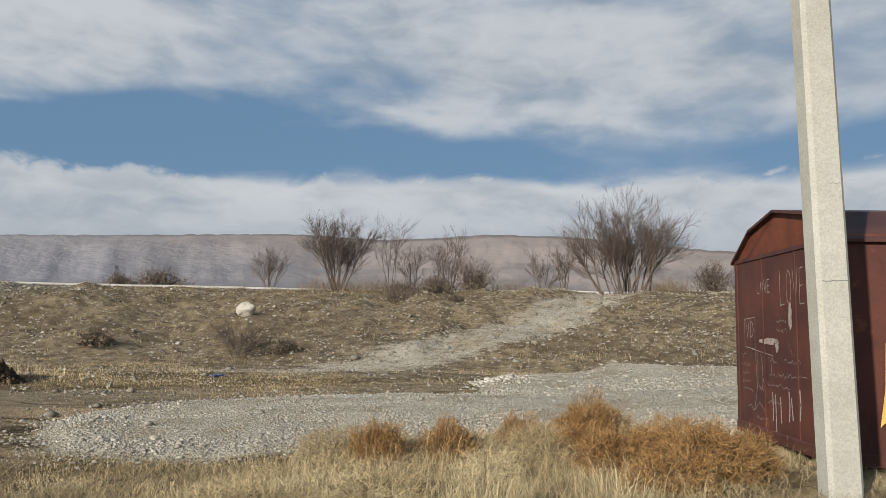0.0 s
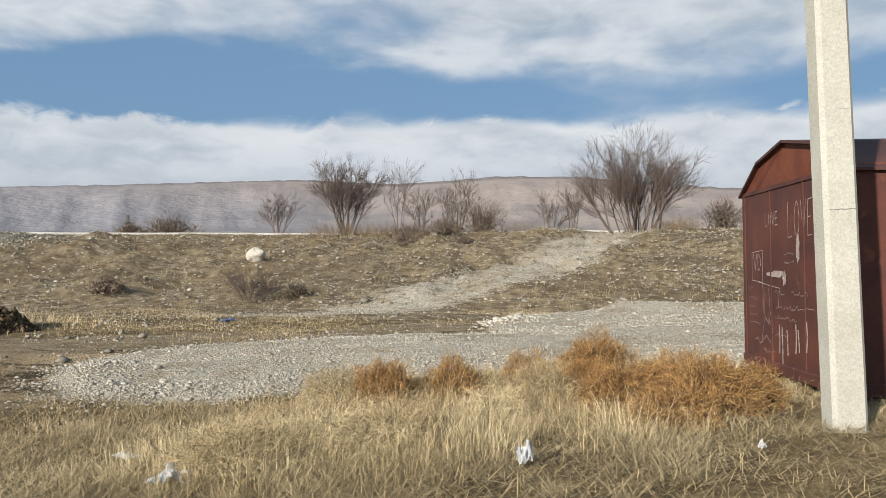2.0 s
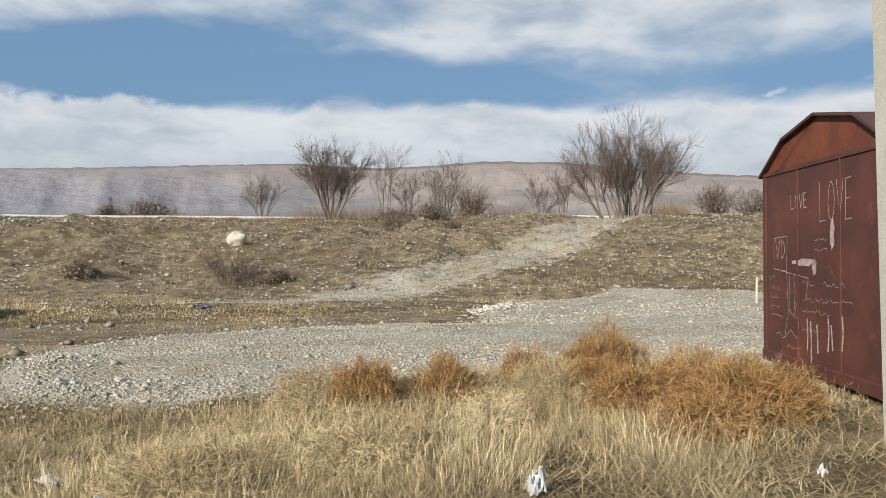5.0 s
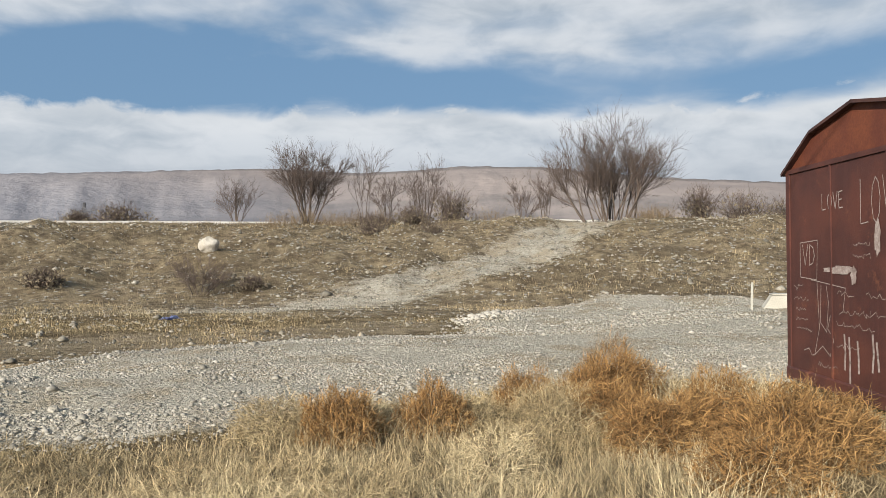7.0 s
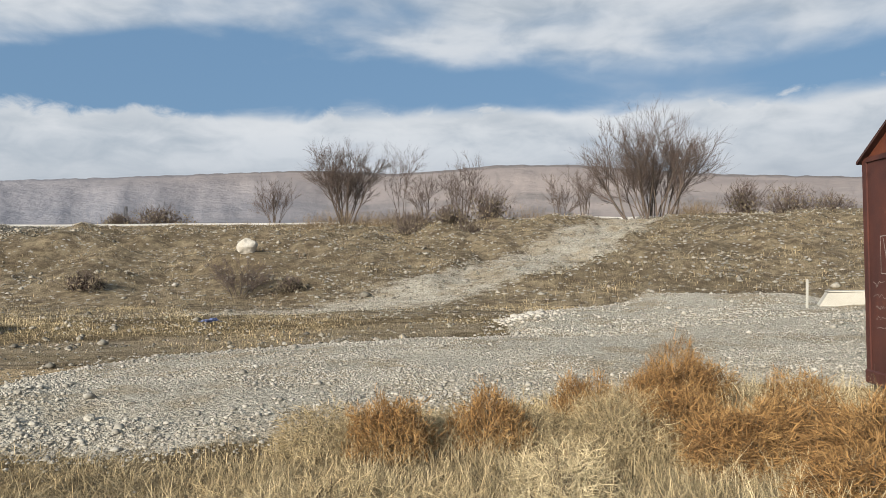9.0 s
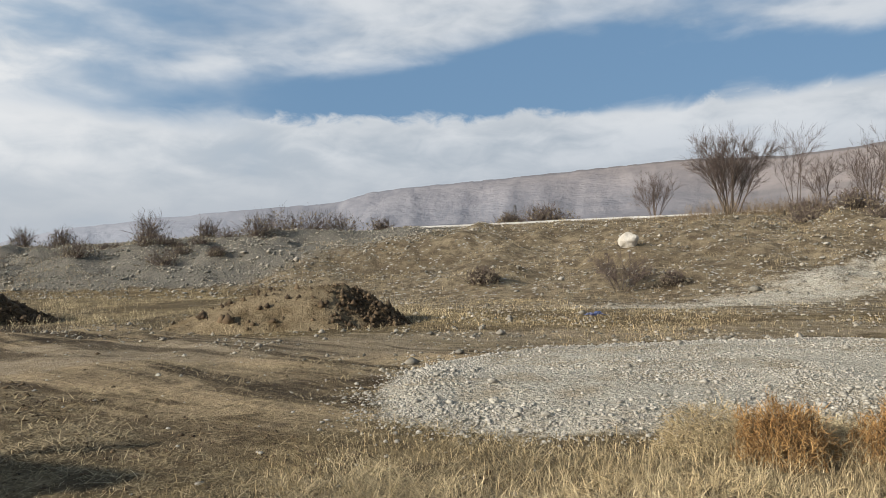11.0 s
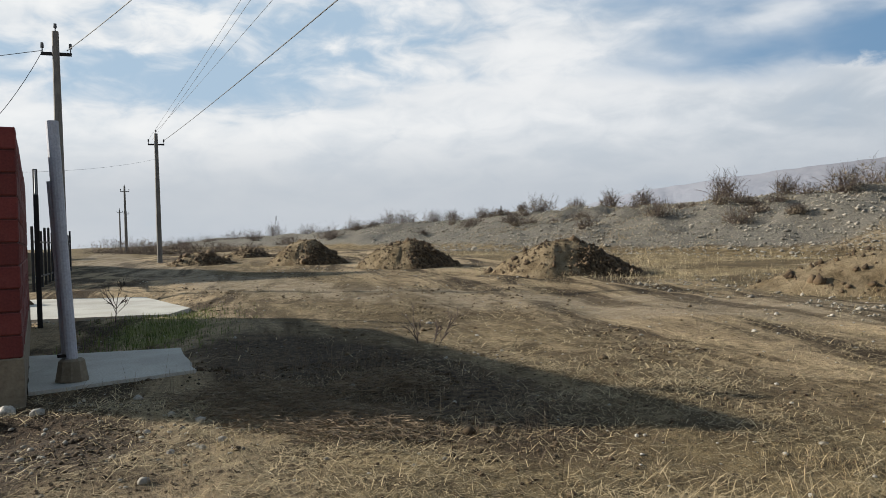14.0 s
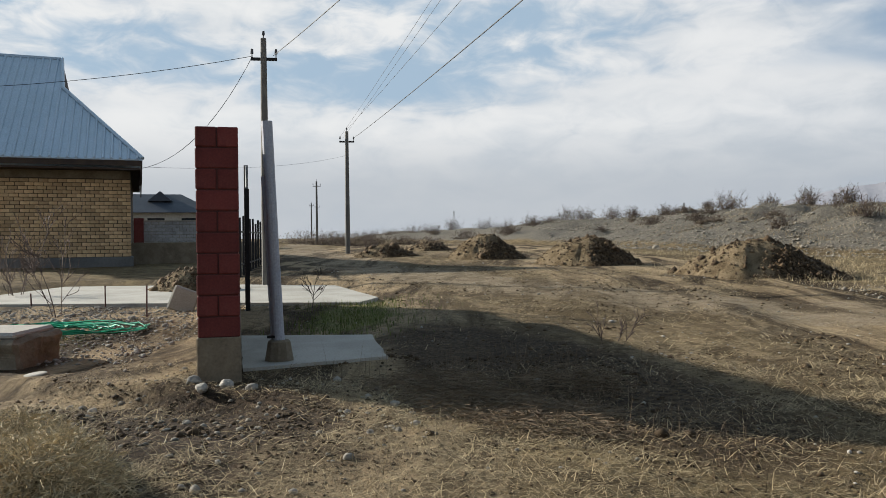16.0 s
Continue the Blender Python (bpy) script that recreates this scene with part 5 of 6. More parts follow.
gx, gy = scatter(8, 16000, -18, -10, -1.8, 1.4, lambda x, y: clear_of(x, y) * np.exp(-(((x + 14.0) / 2.1) ** 2 + ((y + 0.5) / 0.75) ** 2)))
blades("green_grass_strip", "short green grass beside the driveway", gx, gy, 0.10, 0.008, 0.4, MAT["green_grass"], 8)
gx, gy = scatter(9, 5000, -14, -9, -6, -2, lambda x, y: clear_of(x, y) * np.exp(-(((x + 11.4) / 1.4) ** 2 + ((y + 4.3) / 0.4) ** 2)))
blades("green_grass_yard", "short green grass in the yard", gx, gy, 0.09, 0.007, 0.4, MAT["green_grass"], 9)


gx, gy = scatter(20, 60000, -26, -7.5, -1.0, 14, lambda x, y: clear_of(x, y) * (1 - 0.8 * bare_soil_shade(x, y)) * (0.1 + 0.9 * tussocks(x, y, 0.8, 66)) * (1 - 0.7 * np.exp(-(line_distance(x, y, TRACK) / 1.6) ** 2)))
blades("trodden_litter", "trodden dry grass and stems over the wheel tracks", gx, gy, 0.17, 0.0085, 0.2, MAT["old_straw"], 20, 1.2)
gx, gy = scatter(15, 3000, -9, -2.2, -1.8, 5.2, lambda x, y: clear_of(x, y) * (1 - 0.8 * bare_soil_shade(x, y)) * (0.3 + 0.7 * tussocks(x, y, 1.0, 57)))
blades("pale_straw_stems", "long pale broken straw stems on dark soil", gx, gy, 0.22, 0.0038, 0.12, MAT["straw"], 15, 1.32)


gx, gy = scatter(16, 3600, -18, 0, 10.5, 24, lambda x, y: clear_of(x, y) * (0.1 + 0.9 * tussocks(x, y, 0.5, 58)) * (poly_inside(x, y, RAMP) < 0.3) * smooth((y - 11 + 0.1 * x) / 4))
stem_clumps("verge_grass", "short dry grass on the verge below the embankment", gx, gy, 0.10 + 0.0 * gx, MAT["old_straw"], 16, 28, 0.0070, 0.30, 2.2, 0)


def make_tumbleweed(x, y, r, h, seed, label="rusty brown dried tumbleweed among straw grass", mat="tumble", fill=1.0, group="tumbleweeds in the grass", out=0.8, curly=0.55, long=1.0, thick=1.0):
    """A dense ball of fine curled stems."""
    rng = np.random.RandomState(seed)
    n, seg = int(8000 * (r / 0.5) ** 1.7 * (0.16 if 20 < seed < 30 and h < 0.25 else 1.0) * fill), 4
    az, pol = rng.rand(n) * 2 * np.pi, np.arccos(rng.rand(n) * 0.98)
    d = np.stack([np.sin(pol) * np.cos(az), np.sin(pol) * np.sin(az), np.cos(pol)], -1)
    lump = 0.55 + 0.85 * fnoise(d[:, 0] * 2.4 + seed, d[:, 1] * 2.4 + d[:, 2] * 2, 1.2, 3, seed)
    root = d * (lump * rng.rand(n) ** 0.28)[:, None]
    way = rng.normal(size=(n, 3)) * (0.8 / out if out > 1 else 1.0) + d * out
    way /= np.linalg.norm(way, axis=1)[:, None]
    curl = np.cross(way, rng.normal(size=(n, 3)))
    step = (0.035 + 0.05 * rng.rand(n))[:, None] * long
    pts, at = [root], root
    for i in range(1, seg):
        at = at + way * step
        way = way + curl * curly * rng.rand(n)[:, None]
        way /= np.linalg.norm(way, axis=1)[:, None]
        pts.append(at)
    pts = np.stack(pts, 1) * np.array([r, r, h])
    pts[..., 2] = np.maximum(pts[..., 2], -0.02)
    side = np.cross(pts[:, -1] - pts[:, 0], rng.normal(size=(n, 3)))
    side /= np.linalg.norm(side, axis=1)[:, None] + 1e-9
    w = np.array([0.0024, 0.0022, 0.0019, 0.0011])[None, :, None] * thick
    co = np.stack([pts - side[:, None] * w, pts + side[:, None] * w], 2)
    b = np.arange(n)[:, None, None] * seg * 2 + np.arange(seg - 1)[None, :, None] * 2
    f = (b + np.array([0, 1, 3, 2])).reshape(-1, 4)
    th = thing("tumbleweed", label, "bush", pose(x, y, hz(x, y)), group)
    part_mesh("tangle", mesh_arrays("tangle", co.reshape(-1, 3), f, MAT[mat]), th)
    st, rr = Sticks(), random.Random(seed)
    for _ in range(26):
        a, q = rr.uniform(0, 6.283), rr.uniform(0.1, 1.3)
        e = Vector((math.cos(a) * math.sin(q) * r, math.sin(a) * math.sin(q) * r, math.cos(q) * h)) * rr.uniform(0.6, 0.95)
        st.add([Vector((0, 0, 0)), e * 0.5 + Vector((0, 0, 0.05 * h)), e], [0.006, 0.004, 0.002])
    part_mesh("stem_clump", st.mesh("stem_clump", MAT["weed"]), th)
    return th


for tw in TUMBLE:
    make_tumbleweed(*tw)
gx, gy = scatter(17, 14000, -10.6, -4.6, -0.4, 5.0, lambda x, y: clear_of(x, y) * np.exp(-(((x + 7.8) / 2.2) ** 2 + ((y - 2.2 - 0.3 * (x + 7.8)) / 1.3) ** 2)) * (0.15 + 0.85 * tussocks(x, y, 1.8, 59)))
blades("dead_weed_stems", "thin dead brown weed stems over dark soil", gx, gy, 0.26, 0.0032, 0.9, MAT["weed"], 17)
rng = random.Random(31)
placed = 0
while placed < 16:
    x, y = rng.uniform(-2.7, 0.7), rng.uniform(4.2, 8.3)
    if poly_inside(np.array([x]), np.array([y]), TALL)[0] > 0.35 and off_weeds(np.array([x]), np.array([y]))[0] > 0.5 and math.hypot(x - 2.1, y - 5.6) > 0.8:
        r = rng.uniform(0.26, 0.46)
        make_tumbleweed(x, y, r, r * rng.uniform(0.6, 0.85), 60 + placed, "fluffy pale straw-coloured dried bush among grass", "old_straw" if placed % 3 else "straw", 0.55, "pale dried bushes", 0.8, 0.5, 1.35, 0.62)
        placed += 1
for tw in ((-7.4, 1.3, 0.75, 0.15, 21), (-8.1, 0.9, 0.8, 0.17, 22), (-6.6, 1.9, 0.7, 0.14, 23), (-4.75, -1.05, 0.5, 0.40, 24), (-5.35, -1.65, 0.55, 0.36, 26), (-8.3, 2.3, 0.65, 0.14, 25)):
    make_tumbleweed(*tw, "low tangle of dead brown weed stems", "weed" if tw[4] not in (24, 26) else "straw")


# ---------- stones ----------
def ico(seed=0):
    bm = bmesh.new()
    bmesh.ops.create_icosphere(bm, subdivisions=1, radius=1.0)
    v = np.array([q.co[:] for q in bm.verts])
    f = np.array([[q.index for q in p.verts] for p in bm.faces])
    bm.free()
    return v, f


ICO_V, ICO_F = ico()


OCT_V = np.array([(1, 0, 0), (0, 1, 0), (-1, 0, 0), (0, -1, 0), (0, 0, 1), (0, 0, -1)], float)
OCT_F = np.array([(0, 1, 4), (1, 2, 4), (2, 3, 4), (3, 0, 4), (1, 0, 5), (2, 1, 5), (3, 2, 5), (0, 3, 5)])


def pebbles(name, label, x, y, size, mat, seed, sink=0.3, fine=False):
    base_v, base_f = (OCT_V, OCT_F) if fine else (ICO_V, ICO_F)
    rng = np.random.RandomState(seed)
    n = len(x)
    s = size * np.exp(rng.normal(0, 0.42, n))
    v = base_v[None] * (1 + rng.normal(0, 0.16, (n, len(base_v), 1)))
    v = v * (s[:, None] * np.stack([0.8 + 0.6 * rng.rand(n), 0.8 + 0.5 * rng.rand(n), 0.45 + 0.4 * rng.rand(n)], -1))[:, None]
    a = rng.rand(n) * 6.283
    c, q = np.cos(a)[:, None], np.sin(a)[:, None]
    X = v[..., 0] * c - v[..., 1] * q + x[:, None]
    Y = v[..., 0] * q + v[..., 1] * c + y[:, None]
    Z = v[..., 2] + (height(x, y) + s * sink)[:, None]
    co = np.stack([X, Y, Z], -1).reshape(-1, 3)
    f = (np.arange(n)[:, None, None] * len(base_v) + base_f[None]).reshape(-1, 3)
    return tagged(new(name, mesh_arrays(name, co, f, mat)), label, "gravel", kind="stuff")


edge = lambda x, y: smooth(poly_inside(x, y, GRAVEL) / 0.8 + 0.75)
gx, gy = scatter(31, 130000, -8.2, 3.5, 6.4, 16.0, lambda x, y: edge(x, y) * (0.10 + 0.90 * tussocks(x, y, 0.7, 70)) * np.interp(y, [7, 16], [1, 0.55]))
pebbles("gravel_bed", "spread of pale grey crushed river gravel", gx, gy, 0.0095, MAT["stone"], 1, 0.2, True)
rim = lambda x, y: np.exp(-((poly_inside(x, y, GRAVEL) - 0.3) / 0.7) ** 2)
gx, gy = scatter(32, 26000, -8.4, 3.5, 6.2, 16.4, lambda x, y: np.maximum(0.8 * rim(x, y), 0.22 * edge(x, y) * tussocks(x, y, 0.9, 71)))
pebbles("coarse_gravel", "coarser pale stones heaped along the gravel's edge", gx, gy, 0.0125, MAT["stone"], 2, 0.35)
gx, gy = scatter(43, 800, -8.4, 3.5, 6.2, 16.4, lambda x, y: np.maximum(0.9 * rim(x, y), 0.15 * edge(x, y)))
pebbles("edge_cobbles", "pale cobbles along the gravel's edge", gx, gy, 0.018, MAT["stone"], 13, 0.3)
gx, gy = scatter(33, 16000, -3.0, 9.0, 15.0, 26.0, lambda x, y: edge(x, y) * (0.25 + 0.75 * tussocks(x, y, 0.6, 72)))
pebbles("far_gravel", "grey gravel on the turning place", gx, gy, 0.021, MAT["stone"], 3, 0.3, True)
gx, gy = scatter(34, 1800, -2.6, 0.4, 17.3, 20.6, lambda x, y: np.exp(-((x + 1.9) / 0.6) ** 2 - ((y - 18.9) / 0.9) ** 2))
pebbles("white_stone_pile", "low pile of whitish quarry stones", gx, gy, 0.032, MAT["white_stone"], 4)
gx, gy = scatter(35, 24000, -12, 11, 20, 49, lambda x, y: smooth(poly_inside(x, y, RAMP) / 1.5 + 0.6) * 0.9)
pebbles("ramp_gravel", "grey gravel on the ramp to the road", gx, gy, 0.024, MAT["shingle"], 5, 0.2, True)
gx, gy = scatter(36, 80000, -95, 26, 10, 48, lambda x, y: smooth((24 - crest(x) + y) / 6) * (y < crest(x) - 0.4) * np.where(x < -25, 1.0, 0.12 + 0.38 * tussocks(x, y, 0.25, 74)))
pebbles("slope_shingle", "grey-brown stones scattered over the embankment", gx, gy, 0.045, MAT["shingle"], 6, 0.3, True)
gx, gy = scatter(44, 9000, -60, 24, 16, 47, lambda x, y: smooth((24 - crest(x) + y) / 6) * (y < crest(x) - 0.4) * tussocks(x, y, 0.35, 80) * np.where(x < -27, 0.5, 1.0))
pebbles("slope_stones", "pale stones lying out on the embankment", gx, gy, 0.040, MAT["stone"], 14, 0.3, True)
gx, gy = scatter(37, 2400, -32, -3, -3, 14, lambda x, y: clear_of(x, y) * (0.25 + 0.75 * tussocks(x, y, 0.6, 76)))
pebbles("track_pebbles", "small pale pebbles strewn over the soil", gx, gy, 0.013, MAT["stone"], 7)
gx, gy = scatter(42, 5000, -20, 0, 9.5, 23, lambda x, y: clear_of(x, y) * (0.2 + 0.8 * tussocks(x, y, 0.6, 77)))
pebbles("verge_pebbles", "pale stones strewn along the verge", gx, gy, 0.028, MAT["shingle"], 12, 0.3, True)
gx, gy = scatter(45, 4200, -10.0, -5.0, -3.0, 3.0, lambda x, y: clear_of(x, y) * bare_soil_shade(x, y) * (0.2 + 0.8 * tussocks(x, y, 1.6, 81)))
pebbles("dark_soil_clods", "dark crumbling clods below the yard's edge", gx, gy, 0.015, MAT["dark_soil"], 15, 0.2)
gx, gy = scatter(46, 210, -8.6, -4.6, -3.0, 2.4, lambda x, y: clear_of(x, y) * (0.2 + 0.8 * bare_soil_shade(x, y)))
pebbles("pale_pebbles", "pale river pebbles in dark soil", gx, gy, 0.014, MAT["shingle"], 16)
gx, gy = scatter(38, 600, -8.2, -2.4, -2.6, 1.6, lambda x, y: clear_of(x, y) * np.interp(y + 0.25 * (x + 6), [-2.4, -0.6, 0.8, 1.6], [1, 0.9, 0.3, 0.05]))
pebbles("foreground_pebbles", "river pebbles in dark loosened soil", gx, gy, 0.015, MAT["shingle"], 8)
gx, gy = scatter(39, 2600, -16, -9.6, -7, -2.6, lambda x, y: clear_of(x, y))
pebbles("yard_gravel", "small gravel in the yard", gx, gy, 0.016, MAT["stone"], 9)


gx, gy = scatter(40, 22000, -10, -1.5, -3, 6, lambda x, y: clear_of(x, y) * (0.15 + 0.85 * tussocks(x, y, 1.1, 78)) * np.interp(x, [-9, -4, -1.5], [0.7, 1, 0.3]))
pebbles("soil_clods", "dark crumbled clods of loosened soil", gx, gy, 0.010, MAT["clod"], 10, 0.2, True)
gx, gy = scatter(41, 6000, -34, -8, -2, 16, lambda x, y: clear_of(x, y) * (0.1 + 0.9 * tussocks(x, y, 0.7, 79)) * smooth((12 + 0.1 * x - y) / 3))
pebbles("track_clods", "dark crumbled clods along the wheel tracks", gx, gy, 0.019, MAT["earth"], 11, 0.15, True)


def make_stone(x, y, sx, sy, sz, seed, label, mat="stone", name="stone", group="single stones"):
    bm = bmesh.new()
    bmesh.ops.create_icosphere(bm, subdivisions=3, radius=1.0)
    for v in bm.verts:
        n = noise.fractal(v.co * 1.4 + Vector((seed * 3.1, 0, 0)), 1.0, 2.0, 4)
        v.co *= 1 + 0.22 * n
        v.co = Vector((v.co.x * sx, v.co.y * sy, v.co.z * sz))
    me = bpy.data.meshes.new(name)
    bm.to_mesh(me)
    bm.free()
    me.materials.append(MAT[mat])
    ob = new(name, me)
    ob.matrix_world = pose(x, y, hz(x, y) + sz * 0.45, 0, 0, seed * 40)
    return tagged(ob, label, "stone", group)


make_stone(-13.7, 31.0, 0.40, 0.34, 0.36, 9, "large pale boulder on the embankment slope", "white_stone", "boulder")
for i, (x, y, s) in enumerate(((-4.95, 7.9, 0.10), (-6.2, 8.6, 0.075), (-4.2, 7.6, 0.07), (-3.2, 8.2, 0.06), (-5.6, 7.5, 0.07), (-7.75, -0.66, 0.10), (-7.85, -0.92, 0.13), (-7.7, -1.1, 0.11), (-7.95, -1.25, 0.12),
                              (-8.35, 0.02, 0.07), (-6.35, 0.55, 0.05), (-6.45, 0.75, 0.05), (-9.0, -1.7, 0.06), (-7.0, 0.3, 0.05), (-11.74, 9.05, 0.08), (-9.9, 7.4, 0.07), (-5.3, -2.1, 0.07), (-5.6, -1.4, 0.06), (-4.9, -1.2, 0.05), (-7.3, -1.9, 0.07))):
    make_stone(x, y, s * 0.6, s * 0.48, s * 0.4, i + 3, "pale rounded river stone lying on the soil")


# ---------- embankment top: road edge, trees, bushes ----------
def make_road():
    xs = np.arange(-34, 60, 1.5)
    bm = bmesh.new()
    rows = []
    for x in xs:
        y = float(crest(np.array([x]))[0]) + 0.7
        z = hz(x, y)
        rows.append([bm.verts.new((x, y + o, z + dz)) for o, dz in ((0, -0.3), (0, 0.14), (0.18, 0.16), (0.2, 0.10), (6.5, 0.12), (6.5, -0.3))])
    for a, b in zip(rows, rows[1:]):
        for i in range(5):
            bm.faces.new((a[i], b[i], b[i + 1], a[i + 1]))
    me = bpy.data.meshes.new("road")
    bm.to_mesh(me)
    bm.free()
    me.materials.append(MAT["road"])
    tagged(new("road", me), "pale concrete road edge along the embankment top", "road", kind="structure")


make_road()
bare_tree("tree", "bare grey many-stemmed tree on the embankment", -14.3, 46.2, 4.35, 0.62, 12, 11, 0.065, 1.7, "bare trees on the embankment", 0.5)
bare_tree("tree", "broad bare many-stemmed tree on the embankment", 3.3, 45.2, 4.75, 0.70, 24, 12, 0.07, 1.6, "bare trees on the embankment", 1.5)
for x, y, h, s, n, sd in ((-19.0, 47.0, 2.6, 0.6, 9, 13), (-11.0, 47.0, 3.9, 0.16, 4, 14), (-9.6, 47.0, 2.6, 0.35, 6, 15), (-7.2, 46.2, 3.3, 0.4, 8, 16), (-1.6, 47.2, 2.2, 0.7, 6, 17), (-0.2, 47.4, 3.0, 0.5, 5, 18)):
    bare_tree("tree", "slender bare sapling tree on the embankment", x, y, h, s, n, sd, 0.035, 0.9, "bare trees on the embankment")
bare_tree("shrub", "leafless grey shrub below the boulder", -11.9, 26.2, 1.5, 1.0, 11, 19, 0.02, 0.8)
for i, (x, y, w, h) in enumerate(((-5.4, 44.4, 2.6, 2.0), (-7.6, 44.0, 3.0, 1.3), (-9.6, 43.2, 2.2, 0.9), (-26.0, 46.0, 4.2, 1.5), (-28.5, 45.5, 2.4, 1.0), (8.3, 46.4, 2.2, 1.9), (10.5, 46.0, 3.6, 1.6), (12.5, 45.5, 3.0, 1.2),
                                 (-10.3, 26.8, 1.2, 0.5), (-17.4, 26.0, 1.6, 0.7), (-6.0, 40.5, 3.0, 0.9), (-9.0, 40.0, 3.0, 0.8))):
    make_bush(x, y, w, h, 50 + i, "leafless brown bush on the embankment slope", density=2.2 if i in (1, 3, 4) else 1.2)
BUSH_ROW = [(67.8, 0, 1.9, 1.2), (65.4, 0, 2.2, 1.6), (63.1, 0, 2.3, 1.4), (57.7, 1.0, 2.6, 2.0), (53.8, 0, 2.0, 1.3), (50.3, 5, 2.6, 1.5), (48.6, 0, 4.2, 1.8), (46.6, 0, 4.4, 1.7), (44.4, 0, 3.8, 1.3), (41.5, 0, 2.0, 0.9), (70.5, 4, 4.0, 1.5),
            (74.6, 0, 2.6, 1.2), (76.9, 0, 2.6, 1.3), (78.3, 0, 3.2, 1.4), (80.4, 2, 4.2, 1.7), (81.6, 0, 3.0, 2.0), (87.6, 0, 5.5, 1.8), (89.9, 0, 4.0, 2.4), (92.8, 0, 6.0, 2.0), (75.5, 7, 3.4, 1.2), (84.0, 8, 4.0, 1.4), (86.0, 12, 4.5, 1.5), (96.0, 4, 7.0, 1.6), (99.0, 3, 8.0, 1.6), (89.0, 14, 5.0, 1.4), (91.5, 10, 5.0, 1.6), (72.5, 9, 2.0, 0.9), (60.5, 4, 2.0, 0.8), (94.5, 8, 6.0, 1.5)]


def on_crest(b, back):
    """The place on the embankment's crest at a bearing, that many metres down its near side."""
    d = 25.0
    while d < 150:
        x, y = -0.8 - d * math.sin(radians(b)), 1.2 + d * math.cos(radians(b))
        if y > float(crest(np.array([x]))[0]) - 0.4 - back:
            break
        d += 0.5
    return x, y


for i, (b, back, w, h) in enumerate(BUSH_ROW):
    make_bush(*on_crest(b, back), w, h, 80 + i, "dull brown shrub on the gravel embankment", density=0.8)


for i, (b, d, w, h) in enumerate(((95.5, 62, 5, 1.3), (97.5, 70, 6, 1.5), (99.5, 80, 7, 1.6), (101.0, 95, 8, 1.8), (98.5, 110, 9, 1.8), (93.5, 75, 5, 1.2), (91.5, 66, 4, 1.0), (96.5, 130, 10, 2.0))):
    make_bush(-0.8 - d * math.sin(radians(b)), 1.2 + d * math.cos(radians(b)), w, h, 140 + i, "reddish brown dry scrub beside the track", density=1.2, group="scrub along the track")


rng = random.Random(77)
for i in range(34):
    b, back = rng.uniform(52, 92), rng.uniform(2.5, 13)
    w = rng.uniform(0.9, 2.6)
    make_bush(*on_crest(b, back), w, w * rng.uniform(0.28, 0.5), 180 + i, "low dull scrub on the gravel slope", density=0.55, group="scrub on the gravel slope")


# ---------- lattice pylons far off ----------
def make_pylon(b, d, h, label):
    x, y = -0.8 - d * math.sin(radians(b)), 1.2 + d * math.cos(radians(b))
    th = thing("lattice_pylon", label, "pylon", pose(x, y, hz(x, y)))
    w = h * 0.07
    st = Sticks()
    for sx, sy in ((-1, -1), (1, -1), (1, 1), (-1, 1)):
        st.add([Vector((sx * w, sy * w, 0)), Vector((sx * w * 0.2, sy * w * 0.2, h))], [0.14, 0.1])
    for i in range(9):
        z0, z1 = h * i / 9, h * (i + 1) / 9
        a, c = w * (1 - 0.8 * i / 9), w * (1 - 0.8 * (i + 1) / 9)
        for s in (-1, 1):
            st.add([Vector((-a, s * a, z0)), Vector((c, s * c, z1))], [0.09, 0.09])
            st.add([Vector((a, s * a, z0)), Vector((-c, s * c, z1))], [0.09, 0.09])
    part_mesh("tower", st.mesh("tower", MAT["lattice"]), th)
    for z in (0.72, 0.86):
        part("arm", one_box(-h * 0.12, h * 0.12, -0.12, 0.12, h * z - 0.12, h * z + 0.12), MAT["lattice"], th)


make_pylon(31.85, 260, 17.0, "far steel lattice pylon beyond the road")
make_pylon(49.7, 400, 26.0, "far steel lattice pylon in the haze")
make_pylon(63.8, 450, 20.0, "distant steel lattice pylon in the haze")
make_pylon(73.35, 520, 20.0, "distant steel lattice pylon in the haze")
make_pylon(89.8, 520, 17.0, "distant steel lattice pylon in the haze")


# ---------- small litter ----------
def crumpled(name, label, x, y, sx, sy, sz, seed, mat, category="litter"):
    bm = bmesh.new()
    n = 9
    g = [[bm.verts.new(((i / n - 0.5) * sx, (j / n - 0.5) * sy, 0)) for j in range(n + 1)] for i in range(n + 1)]
    for i in range(n):
        for j in range(n):
            bm.faces.new((g[i][j], g[i + 1][j], g[i + 1][j + 1], g[i][j + 1]))
    for v in bm.verts:
        q = v.co * (3.5 / max(sx, sy)) + Vector((seed * 2.3, 0, 0))
        v.co.z = sz * (0.5 + 0.9 * noise.fractal(q, 1.0, 2.0, 3)) * (1 - 0.4 * (abs(v.co.x) / sx + abs(v.co.y) / sy))
        v.co.x *= 0.8 + 0.35 * noise.noise(q * 1.3)
        v.co.y *= 0.8 + 0.35 * noise.noise(q * 1.1 + Vector((5, 0, 0)))
        v.co.z = max(v.co.z, 0.0)
    bmesh.ops.solidify(bm, geom=bm.faces[:], thickness=0.002)
    me = bpy.data.meshes.new(name)
    bm.to_mesh(me)
    bm.free()
    me.materials.append(MAT[mat])
    ob = new(name, me)
    ob.matrix_world = pose(x, y, hz(x, y) + 0.02, 0, 0, seed * 50)
    return tagged(ob, label, category, "scraps of litter")


